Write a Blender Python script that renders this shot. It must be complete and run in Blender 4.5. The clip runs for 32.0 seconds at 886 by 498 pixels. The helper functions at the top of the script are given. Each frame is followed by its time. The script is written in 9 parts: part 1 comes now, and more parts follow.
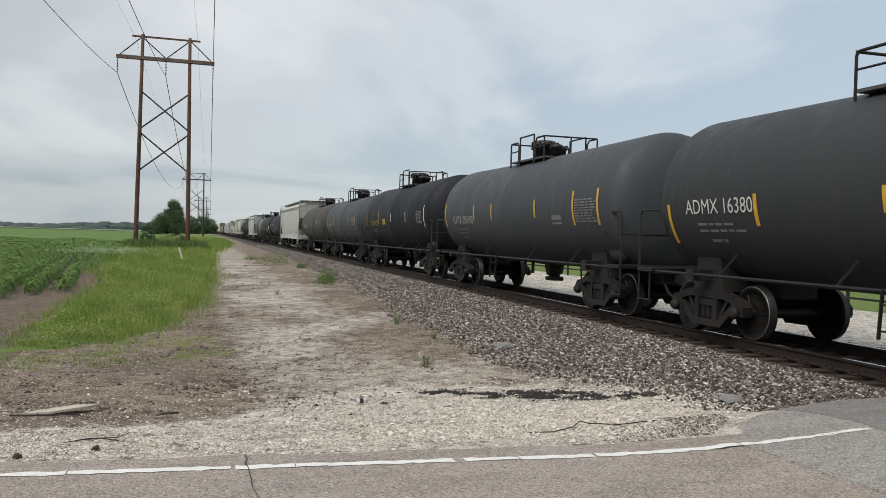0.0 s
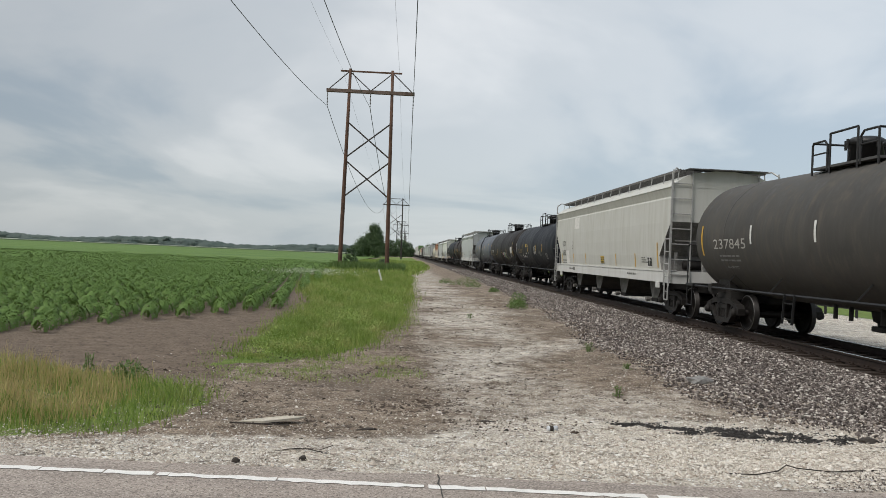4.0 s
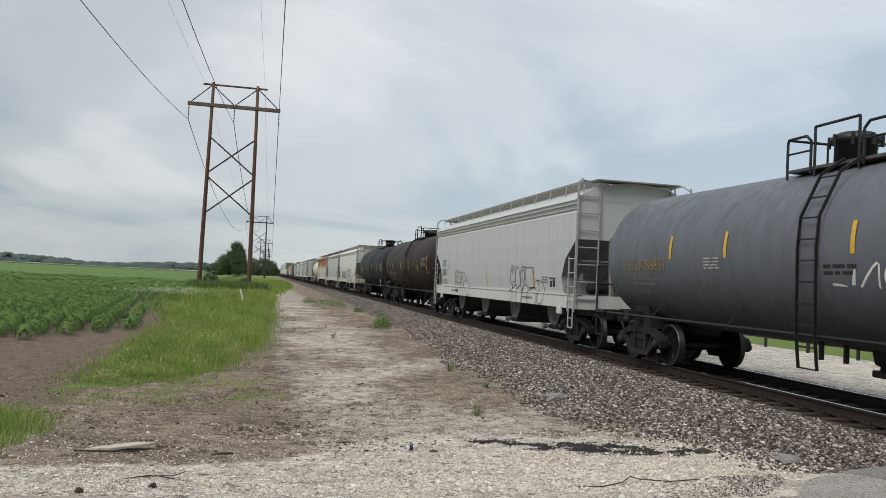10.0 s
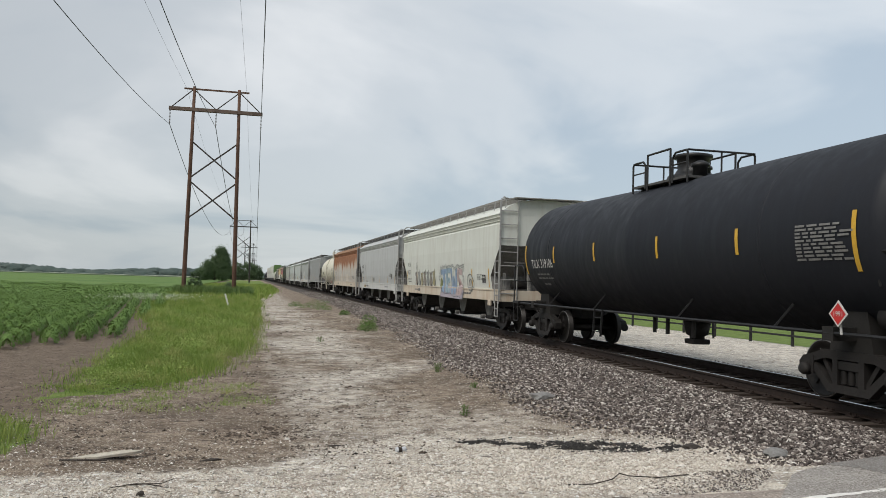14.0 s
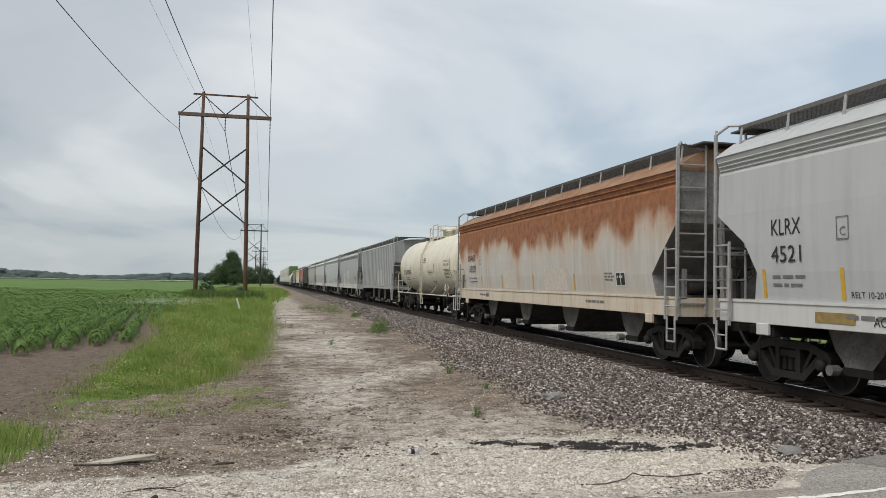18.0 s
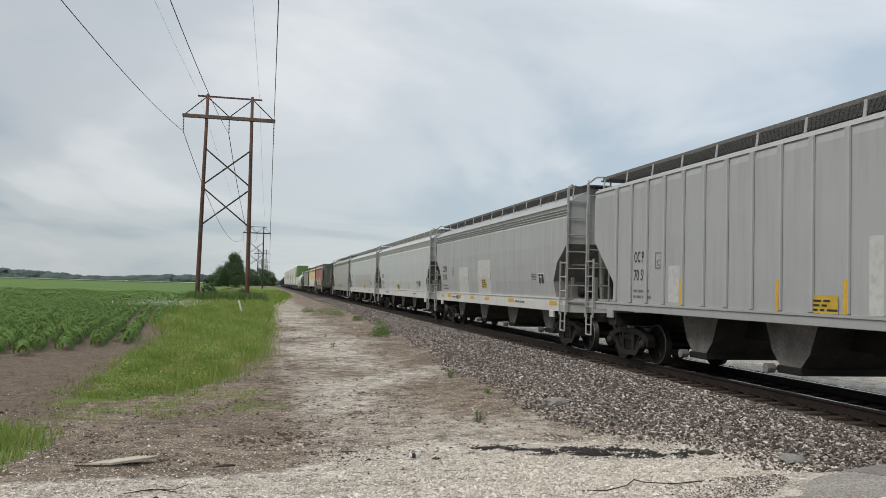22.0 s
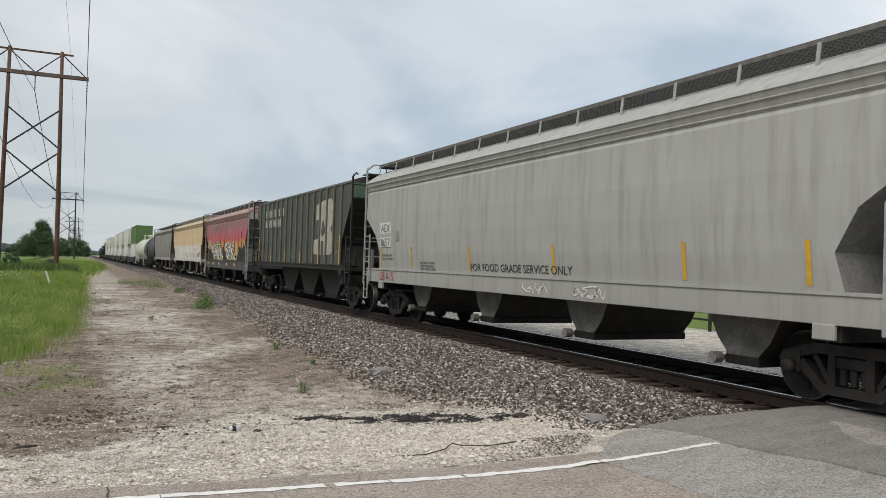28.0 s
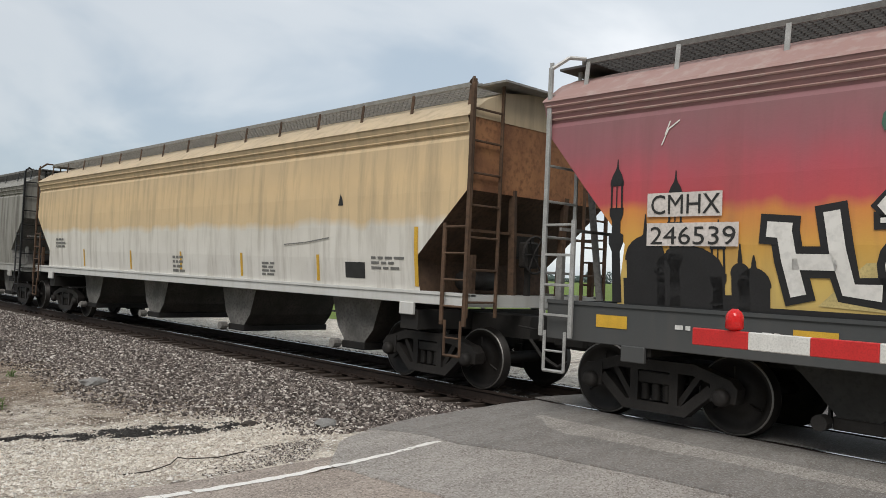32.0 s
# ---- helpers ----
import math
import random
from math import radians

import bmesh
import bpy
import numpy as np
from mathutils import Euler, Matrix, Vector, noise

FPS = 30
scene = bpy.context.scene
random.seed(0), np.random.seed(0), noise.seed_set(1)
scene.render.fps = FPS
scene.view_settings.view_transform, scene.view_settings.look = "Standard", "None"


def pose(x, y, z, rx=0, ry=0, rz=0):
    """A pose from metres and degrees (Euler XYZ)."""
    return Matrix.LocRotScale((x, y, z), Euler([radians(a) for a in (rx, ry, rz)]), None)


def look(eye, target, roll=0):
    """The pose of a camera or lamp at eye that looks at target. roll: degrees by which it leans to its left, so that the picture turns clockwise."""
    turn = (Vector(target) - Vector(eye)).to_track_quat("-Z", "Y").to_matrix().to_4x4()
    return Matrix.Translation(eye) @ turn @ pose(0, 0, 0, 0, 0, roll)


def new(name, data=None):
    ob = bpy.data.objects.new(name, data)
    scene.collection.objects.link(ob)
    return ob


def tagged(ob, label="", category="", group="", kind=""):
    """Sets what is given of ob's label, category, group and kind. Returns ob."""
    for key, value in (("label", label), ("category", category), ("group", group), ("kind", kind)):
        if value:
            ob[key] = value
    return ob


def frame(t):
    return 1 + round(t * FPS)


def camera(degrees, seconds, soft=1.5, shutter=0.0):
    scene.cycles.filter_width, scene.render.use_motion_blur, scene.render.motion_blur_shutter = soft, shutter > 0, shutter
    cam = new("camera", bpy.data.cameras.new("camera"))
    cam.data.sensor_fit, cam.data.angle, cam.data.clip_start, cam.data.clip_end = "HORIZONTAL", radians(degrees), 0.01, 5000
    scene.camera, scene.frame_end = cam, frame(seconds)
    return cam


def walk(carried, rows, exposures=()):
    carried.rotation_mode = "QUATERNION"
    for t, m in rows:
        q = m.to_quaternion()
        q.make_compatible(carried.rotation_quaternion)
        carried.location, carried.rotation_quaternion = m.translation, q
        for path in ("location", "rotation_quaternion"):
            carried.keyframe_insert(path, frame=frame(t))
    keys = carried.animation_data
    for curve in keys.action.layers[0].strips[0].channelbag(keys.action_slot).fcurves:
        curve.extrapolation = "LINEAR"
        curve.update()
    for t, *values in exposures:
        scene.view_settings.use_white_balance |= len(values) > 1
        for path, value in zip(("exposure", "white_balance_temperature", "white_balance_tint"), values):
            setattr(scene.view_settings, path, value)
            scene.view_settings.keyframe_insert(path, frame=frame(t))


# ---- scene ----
# ================= camera =================
cam = camera(57.1, 32.0, soft=0.5)
PATH = [
    (0.0, -0.020, 0.116, 1.979, -16.32, -0.81, -1.66),
    (0.5, -0.015, 0.112, 1.975, -14.07, -1.21, -1.32),
    (1.0, -0.047, 0.128, 1.962, -11.27, -1.64, -1.20),
    (1.5, -0.073, 0.161, 1.941, -8.76, -2.00, -1.09),
    (2.0, -0.036, 0.027, 1.977, -6.60, -2.16, -0.89),
    (2.5, -0.040, 0.045, 1.982, -4.44, -1.81, -0.90),
    (4.5, -0.032, 0.065, 2.007, -2.83, 0.84, -2.55),
    (5.0, -0.007, 0.044, 2.001, -6.09, 0.97, -2.76),
    (5.5, 0.003, -0.003, 2.006, -8.85, 0.86, -2.80),
    (6.0, 0.005, -0.001, 2.003, -10.53, 0.77, -2.83),
    (6.5, 0.004, -0.005, 2.010, -11.18, 0.89, -2.85),
    (7.0, -0.001, -0.003, 2.024, -11.47, 1.13, -2.95),
    (7.5, -0.013, -0.038, 2.029, -11.58, 1.39, -3.14),
    (8.0, -0.010, -0.010, 2.022, -11.76, 1.63, -3.35),
    (8.5, -0.011, -0.016, 2.012, -12.00, 1.80, -3.49),
    (9.0, -0.002, -0.039, 2.020, -12.28, 1.91, -3.48),
    (9.5, -0.005, -0.020, 2.020, -12.43, 2.09, -3.26),
    (10.0, -0.002, -0.025, 2.019, -12.29, 2.26, -2.85),
    (10.5, -0.005, -0.029, 2.019, -12.02, 2.52, -2.43),
    (11.0, -0.000, -0.015, 2.016, -11.88, 2.77, -2.12),
    (11.5, 0.001, -0.025, 2.013, -11.96, 3.06, -2.04),
    (12.0, 0.003, -0.052, 2.018, -12.24, 3.31, -2.05),
    (12.5, -0.004, -0.009, 2.020, -12.71, 3.28, -2.09),
    (13.0, -0.003, -0.021, 2.017, -13.01, 3.02, -2.03),
    (13.5, -0.005, -0.006, 2.019, -13.27, 2.64, -1.86),
    (14.0, -0.005, -0.013, 2.019, -13.29, 2.36, -1.77),
    (14.5, 0.001, -0.018, 2.021, -13.16, 2.26, -1.56),
    (15.0, -0.004, -0.020, 2.018, -12.99, 2.29, -1.53),
    (15.5, -0.007, -0.024, 2.020, -12.80, 2.29, -1.44),
    (17.5, 0.000, -0.013, 2.017, -12.55, 2.32, -1.09),
    (18.0, 0.001, -0.016, 2.018, -12.54, 2.44, -1.04),
    (18.5, -0.005, -0.016, 2.018, -12.56, 2.61, -1.06),
    (19.0, -0.004, -0.029, 2.020, -12.55, 2.72, -1.08),
    (19.5, -0.002, -0.021, 2.021, -12.52, 2.83, -1.14),
    (20.0, -0.004, -0.025, 2.020, -12.45, 2.87, -1.23),
    (20.5, -0.000, -0.018, 2.020, -12.36, 2.88, -1.33),
    (21.0, -0.004, -0.004, 2.015, -12.33, 2.86, -1.50),
    (21.5, -0.006, -0.014, 2.015, -12.35, 2.80, -1.58),
    (22.0, -0.008, -0.011, 2.018, -12.41, 2.73, -1.62),
    (22.5, 0.001, -0.010, 2.020, -12.45, 2.65, -1.58),
    (23.0, -0.002, -0.001, 2.014, -12.50, 2.56, -1.58),
    (23.5, -0.002, -0.008, 2.016, -12.62, 2.39, -1.62),
    (24.0, -0.001, -0.007, 2.018, -12.83, 2.10, -1.67),
    (24.5, 0.001, -0.023, 2.017, -13.27, 1.70, -1.80),
    (25.0, 0.003, -0.018, 2.013, -14.28, 1.27, -1.91),
    (25.5, 0.004, -0.034, 2.015, -15.90, 0.92, -2.02),
    (26.0, 0.021, -0.030, 2.013, -18.00, 0.68, -2.10),
    (26.5, 0.023, -0.031, 2.004, -19.92, 0.60, -2.12),
    (28.5, 0.061, -0.074, 2.010, -25.49, 1.37, -1.72),
    (29.0, 0.071, -0.045, 2.017, -26.64, 1.63, -1.60),
    (29.5, 0.057, -0.049, 2.003, -27.32, 1.86, -1.68),
    (30.0, 0.064, -0.041, 1.991, -27.29, 1.93, -1.75),
    (30.5, 0.073, -0.038, 2.006, -26.89, 1.81, -1.71),
    (31.0, 0.044, -0.027, 1.988, -26.53, 1.84, -1.90),
    (31.5, 0.050, -0.046, 2.027, -25.38, 1.78, -1.59),
    (31.7, 0.006, -0.101, 2.031, -27.52, 2.22, -1.98),
    (31.8, -0.016, -0.129, 2.030, -31.21, 2.44, -2.59),
    (31.9, -0.050, -0.095, 2.064, -36.85, 2.25, -2.54),
    (32.0, -0.097, -0.081, 2.093, -43.51, 1.82, -2.56),
]
walk(cam, [(t, pose(x, y, z, 90 + pitch, roll, yaw)) for t, x, y, z, yaw, pitch, roll in PATH])

# ================= sky and sun =================
world = bpy.data.worlds.new("sky")
scene.world = world
world.use_nodes = True
wn, wl = world.node_tree.nodes, world.node_tree.links
wn.clear()
w_out = wn.new("ShaderNodeOutputWorld")
w_bg = wn.new("ShaderNodeBackground")
w_sky = wn.new("ShaderNodeTexSky")
w_sky.sky_type, w_sky.sun_disc = "NISHITA", False
w_sky.sun_elevation, w_sky.sun_rotation = radians(49), radians(239)
w_co = wn.new("ShaderNodeTexCoord")
w_sep = wn.new("ShaderNodeSeparateXYZ")
wl.new(w_co.outputs["Generated"], w_sep.inputs[0])


def wmath(op, a, b=None, clamp=False):
    n = wn.new("ShaderNodeMath")
    n.operation, n.use_clamp = op, clamp
    for i, v in enumerate((a, b)):
        if v is None:
            continue
        if isinstance(v, (int, float)):
            n.inputs[i].default_value = v
        else:
            wl.new(v, n.inputs[i])
    return n.outputs[0]


# cloud layer: the direction is laid onto a flat sheet overhead
w_z = wmath("ADD", wmath("MAXIMUM", w_sep.outputs["Z"], 0.0), 0.20)
w_x = wmath("DIVIDE", w_sep.outputs["X"], w_z)
w_y = wmath("DIVIDE", w_sep.outputs["Y"], w_z)
w_comb = wn.new("ShaderNodeCombineXYZ")
wl.new(w_x, w_comb.inputs[0])
wl.new(w_y, w_comb.inputs[1])
w_n1 = wn.new("ShaderNodeTexNoise")
w_n1.inputs["Scale"].default_value, w_n1.inputs["Detail"].default_value = 0.62, 6.0
w_n1.inputs["Roughness"].default_value, w_n1.inputs["Distortion"].default_value = 0.5, 0.5
wl.new(w_comb.outputs[0], w_n1.inputs["Vector"])
w_ramp = wn.new("ShaderNodeValToRGB")
w_ramp.color_ramp.interpolation = "EASE"
el = w_ramp.color_ramp.elements
el[0].position, el[0].color = 0.39, (0.36, 0.42, 0.475, 1)
el[1].position, el[1].color = 0.61, (0.71, 0.722, 0.725, 1)
e2 = el.new(0.5)
e2.color = (0.535, 0.565, 0.585, 1)
wl.new(w_n1.outputs["Fac"], w_ramp.inputs[0])
# pale haze low over the horizon
w_hz = wmath("POWER", wmath("SUBTRACT", 1.0, wmath("MAXIMUM", w_sep.outputs["Z"], 0.0), True), 14.0)
w_mixh = wn.new("ShaderNodeMix")
w_mixh.data_type = "RGBA"
wl.new(wmath("MULTIPLY", w_hz, 0.7), w_mixh.inputs[0])
wl.new(w_ramp.outputs[0], w_mixh.inputs[6])
w_mixh.inputs[7].default_value = (0.455, 0.52, 0.562, 1)
# thin blue from the clear sky above the clouds
w_mixs = wn.new("ShaderNodeMix")
w_mixs.data_type = "RGBA"
w_mixs.blend_type = "ADD"
w_mixs.inputs[0].default_value = 0.02
wl.new(w_mixh.outputs[2], w_mixs.inputs[6])
wl.new(w_sky.outputs[0], w_mixs.inputs[7])
# the veiled side of the sky is brighter
w_dir = wn.new("ShaderNodeVectorMath")
w_dir.operation = "DOT_PRODUCT"
wl.new(w_co.outputs["Generated"], w_dir.inputs[0])
w_dir.inputs[1].default_value = (0.72, 0.45, 0.53)
w_gain = wmath("ADD", wmath("MULTIPLY", w_dir.outputs["Value"], 0.50), 0.71)
w_mul = wn.new("ShaderNodeVectorMath")
w_mul.operation = "SCALE"
wl.new(w_mixs.outputs[2], w_mul.inputs[0])
wl.new(w_gain, w_mul.inputs["Scale"])
wl.new(w_mul.outputs[0], w_bg.inputs[0])
w_bg.inputs[1].default_value = 1.0
wl.new(w_bg.outputs[0], w_out.inputs[0])

sun = new("sun", bpy.data.lights.new("sun", "SUN"))
sun.data.energy, sun.data.angle, sun.data.color = 2.55, radians(35), (1.0, 0.955, 0.89)
sun.matrix_world = look((0, 0, 50), (37, 22, 0))


# ================= materials =================
def nodes_of(name):
    m = bpy.data.materials.new(name)
    m.use_nodes = True
    nt = m.node_tree
    return m, nt.nodes, nt.links, nt.nodes["Principled BSDF"]


def nmix(n, l, fac, a, b, blend="MIX"):
    x = n.new("ShaderNodeMix")
    x.data_type, x.blend_type = "RGBA", blend
    for i, v in ((0, fac), (6, a), (7, b)):
        if isinstance(v, (int, float)):
            x.inputs[i].default_value = v
        elif isinstance(v, tuple):
            x.inputs[i].default_value = (*v[:3], 1)
        else:
            l.new(v, x.inputs[i])
    return x.outputs[2]


def nnoise(n, l, co, scale, detail=4.0, rough=0.55, stretch=None):
    if stretch:
        mp = n.new("ShaderNodeMapping")
        mp.inputs["Scale"].default_value = stretch
        l.new(co, mp.inputs[0])
        co = mp.outputs[0]
    x = n.new("ShaderNodeTexNoise")
    x.inputs["Scale"].default_value, x.inputs["Detail"].default_value, x.inputs["Roughness"].default_value = scale, detail, rough
    l.new(co, x.inputs["Vector"])
    return x.outputs["Fac"]


def ncells(n, l, co, scale):
    """A random value for each small stone."""
    v = n.new("ShaderNodeTexVoronoi")
    v.inputs["Scale"].default_value = scale
    l.new(co, v.inputs["Vector"])
    s = n.new("ShaderNodeSeparateColor")
    l.new(v.outputs["Color"], s.inputs[0])
    return s.outputs[0]


def nramp(n, l, fac, p0, p1, c0=(0, 0, 0), c1=(1, 1, 1)):
    r = n.new("ShaderNodeValToRGB")
    e = r.color_ramp.elements
    e[0].position, e[1].position = p0, p1
    e[0].color, e[1].color = (*c0, 1), (*c1, 1)
    l.new(fac, r.inputs[0])
    return r.outputs[0]


def nbump(n, l, bsdf, height, strength, dist=0.02):
    b = n.new("ShaderNodeBump")
    b.inputs["Strength"].default_value, b.inputs["Distance"].default_value = strength, dist
    l.new(height, b.inputs["Height"])
    l.new(b.outputs[0], bsdf.inputs["Normal"])


def coords(n, kind="Object"):
    return n.new("ShaderNodeTexCoord").outputs[kind]


def plain(name, c, rough=0.6, metal=0.0, var=0.25, scale=6.0, bump=0.15, c2=None):
    """A surface with two scales of variation."""
    m, n, l, b = nodes_of(name)
    co = coords(n)
    dark = c2 or tuple(v * (1 - var) for v in c)
    f1 = nnoise(n, l, co, scale, 5)
    f2 = nnoise(n, l, co, scale * 9, 3)
    col = nmix(n, l, nramp(n, l, f1, 0.35, 0.65), c, dark)
    col = nmix(n, l, nramp(n, l, f2, 0.45, 0.75), col, tuple(v * 0.8 for v in dark))
    l.new(col, b.inputs["Base Color"])
    b.inputs["Roughness"].default_value, b.inputs["Metallic"].default_value = rough, metal
    nbump(n, l, b, f2, bump, 0.01)
    return m


def car_paint(name, c, dirt=(0.10, 0.085, 0.07), amount=0.45, rough=0.42, rust=0.0, rust_z=(2.6, 3.6), low=0.35, bands=None, gloss=0.5):
    """Weathered railcar paint: vertical streaks, road dirt low down, rust streaks from the roof where there is any."""
    m, n, l, b = nodes_of(name)
    co = coords(n)
    sp = n.new("ShaderNodeSeparateXYZ")
    l.new(co, sp.inputs[0])
    col = c
    if bands:  # painted bands by height: (z, colour)
        mr = n.new("ShaderNodeMapRange")
        mr.inputs["From Min"].default_value, mr.inputs["From Max"].default_value = bands[0][0], bands[-1][0]
        wob = nnoise(n, l, co, 2.2, 3, 0.5, (1, 1, 0.3))
        ad = n.new("ShaderNodeMath")
        ad.operation = "MULTIPLY_ADD"
        ad.inputs[1].default_value = 0.34
        l.new(wob, ad.inputs[0])
        l.new(sp.outputs["Z"], ad.inputs[2])
        sb = n.new("ShaderNodeMath")
        sb.operation = "SUBTRACT"
        sb.inputs[1].default_value = 0.17
        l.new(ad.outputs[0], sb.inputs[0])
        l.new(sb.outputs[0], mr.inputs["Value"])
        r = n.new("ShaderNodeValToRGB")
        e = r.color_ramp.elements
        span = bands[-1][0] - bands[0][0]
        e[0].position, e[0].color = 0, (*bands[0][1], 1)
        e[1].position, e[1].color = 1, (*bands[-1][1], 1)
        for z, cc in bands[1:-1]:
            k = e.new((z - bands[0][0]) / span)
            k.color = (*cc, 1)
        l.new(mr.outputs[0], r.inputs[0])
        col = r.outputs[0]
    fine = nnoise(n, l, co, 30, 3)
    streak = nnoise(n, l, co, 3.0, 5, 0.6, (1.6, 1.6, 0.16))
    blotch = nnoise(n, l, co, 0.9, 5, 0.55)
    col = nmix(n, l, nramp(n, l, blotch, 0.35, 0.7), col, nmix(n, l, 0.18, col, dirt))
    fac = nramp(n, l, streak, 0.48, 0.72)
    fm = n.new("ShaderNodeMath")
    fm.operation = "MULTIPLY"
    fm.inputs[1].default_value = amount
    l.new(fac, fm.inputs[0])
    col = nmix(n, l, fm.outputs[0], col, dirt)
    # dust thrown up from the wheels
    mz = n.new("ShaderNodeMapRange")
    mz.inputs["From Min"].default_value, mz.inputs["From Max"].default_value = 2.0, 0.9
    l.new(sp.outputs["Z"], mz.inputs["Value"])
    md = n.new("ShaderNodeMath")
    md.operation = "MULTIPLY"
    md.inputs[1].default_value = low
    l.new(mz.outputs[0], md.inputs[0])
    col = nmix(n, l, md.outputs[0], col, tuple(v * 1.1 for v in dirt))
    if rust:
        mr = n.new("ShaderNodeMapRange")
        mr.inputs["From Min"].default_value, mr.inputs["From Max"].default_value = rust_z
        l.new(sp.outputs["Z"], mr.inputs["Value"])
        rs = nnoise(n, l, co, 1.0, 5, 0.55, (1.0, 1.0, 0.42))
        ad = n.new("ShaderNodeMath")
        ad.operation = "MULTIPLY_ADD"
        ad.inputs[1].default_value = 0.75
        l.new(mr.outputs[0], ad.inputs[0])
        l.new(rs, ad.inputs[2])
        rf = nramp(n, l, ad.outputs[0], 0.70, 0.88)
        fringe = nramp(n, l, ad.outputs[0], 0.52, 0.78)
        rm = n.new("ShaderNodeMath")
        rm.operation = "MULTIPLY"
        rm.inputs[1].default_value = rust
        l.new(rf, rm.inputs[0])
        rc = nmix(n, l, nramp(n, l, nnoise(n, l, co, 5, 5), 0.35, 0.7), (0.34, 0.13, 0.045), (0.17, 0.06, 0.03))
        col = nmix(n, l, fringe, col, nmix(n, l, 0.55, col, (0.50, 0.31, 0.18)))
        col = nmix(n, l, rm.outputs[0], col, rc)
    l.new(col, b.inputs["Base Color"])
    b.inputs["Specular IOR Level"].default_value = gloss
    rr = nramp(n, l, streak, 0.3, 0.8, (rough,) * 3, (min(rough + 0.3, 0.9),) * 3)
    l.new(rr, b.inputs["Roughness"])
    nbump(n, l, b, nmix(n, l, 0.25, nnoise(n, l, co, 1.3, 2), fine), 0.25, 0.02)
    return m


M = {}
M["black_tank"] = car_paint("black_tank_paint", (0.0105, 0.0125, 0.0185), (0.022, 0.024, 0.029), 0.35, 0.5, low=0.2, gloss=0.33)
M["slate_black_tank"] = car_paint("slate_black_tank_paint", (0.033, 0.037, 0.041), (0.055, 0.054, 0.052), 0.4, 0.5, low=0.25, gloss=0.38)
M["charcoal_tank"] = car_paint("charcoal_tank_paint", (0.050, 0.058, 0.068), (0.08, 0.08, 0.08), 0.35, 0.48, low=0.3, gloss=0.4)
M["dusty_tank"] = car_paint("dusty_black_tank_paint", (0.05, 0.048, 0.045), (0.13, 0.115, 0.095), 0.6, 0.6, low=0.4)
M["brown_tank"] = car_paint("brown_black_tank_paint", (0.024, 0.016, 0.014), (0.042, 0.030, 0.026), 0.4, 0.5, low=0.25, gloss=0.3)
M["umber_tank"] = car_paint("umber_black_tank_paint", (0.0165, 0.0145, 0.0145), (0.03, 0.026, 0.025), 0.35, 0.5, low=0.25, gloss=0.3)
M["grey_tank"] = car_paint("slate_grey_tank_paint", (0.115, 0.13, 0.155), (0.06, 0.06, 0.062), 0.35, 0.4, low=0.4)
M["cream_tank"] = car_paint("cream_tank_paint", (0.72, 0.69, 0.58), (0.36, 0.30, 0.21), 0.28, 0.42, low=0.3)
M["pale_grey"] = car_paint("pale_grey_hopper_paint", (0.485, 0.518, 0.522), (0.36, 0.35, 0.32), 0.25, 0.48, low=0.25)
M["warm_white"] = car_paint("warm_white_hopper_paint", (0.54, 0.545, 0.515), (0.35, 0.34, 0.28), 0.3, 0.5, low=0.3)
M["blue_grey"] = car_paint("blue_grey_hopper_paint", (0.485, 0.503, 0.51), (0.30, 0.29, 0.28), 0.3, 0.48, low=0.25)
M["mid_grey"] = car_paint("mid_grey_hopper_paint", (0.39, 0.405, 0.412), (0.24, 0.24, 0.225), 0.30, 0.5, low=0.3)
M["dirty_grey"] = car_paint("dirty_grey_hopper_paint", (0.41, 0.415, 0.40), (0.22, 0.21, 0.19), 0.5, 0.55, low=0.4)
M["rusty_grey"] = car_paint("rusty_grey_hopper_paint", (0.54, 0.53, 0.50), (0.34, 0.26, 0.19), 0.4, 0.6, rust=0.95, rust_z=(2.3, 3.9))
M["tan"] = car_paint("tan_hopper_paint", (0.55, 0.55, 0.5), (0.2, 0.17, 0.13), 0.4, 0.55, low=0.2,
                     bands=[(1.2, (0.76, 0.75, 0.72)), (2.40, (0.72, 0.70, 0.64)), (2.56, (0.68, 0.52, 0.31)), (3.2, (0.70, 0.52, 0.30)), (4.2, (0.54, 0.43, 0.29))])
M["dark_streaked"] = car_paint("streaked_grey_hopper_paint", (0.28, 0.275, 0.25), (0.07, 0.062, 0.052), 0.8, 0.6, low=0.3)
M["dark_green"] = car_paint("dark_green_hopper_paint", (0.068, 0.070, 0.064), (0.125, 0.116, 0.102), 0.6, 0.6, low=0.3)
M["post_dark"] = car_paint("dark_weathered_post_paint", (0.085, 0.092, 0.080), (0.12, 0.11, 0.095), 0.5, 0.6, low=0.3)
M["green_white"] = car_paint("greenish_white_hopper_paint", (0.66, 0.69, 0.645), (0.40, 0.36, 0.30), 0.25, 0.5, low=0.25)
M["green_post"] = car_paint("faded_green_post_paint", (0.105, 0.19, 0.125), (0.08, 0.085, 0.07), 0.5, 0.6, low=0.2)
M["mural"] = car_paint("mural_hopper_paint", (0.3, 0.1, 0.1), (0.12, 0.07, 0.06), 0.22, 0.40, low=0.0, gloss=0.9,
                       bands=[(1.4, (0.55, 0.40, 0.13)), (1.75, (0.66, 0.47, 0.13)), (2.12, (0.68, 0.38, 0.065)), (2.50, (0.70, 0.26, 0.05)), (2.64, (0.55, 0.062, 0.078)),
                              (2.95, (0.46, 0.068, 0.095)), (3.3, (0.33, 0.098, 0.122)), (3.7, (0.27, 0.12, 0.132)), (4.2, (0.36, 0.22, 0.21))])
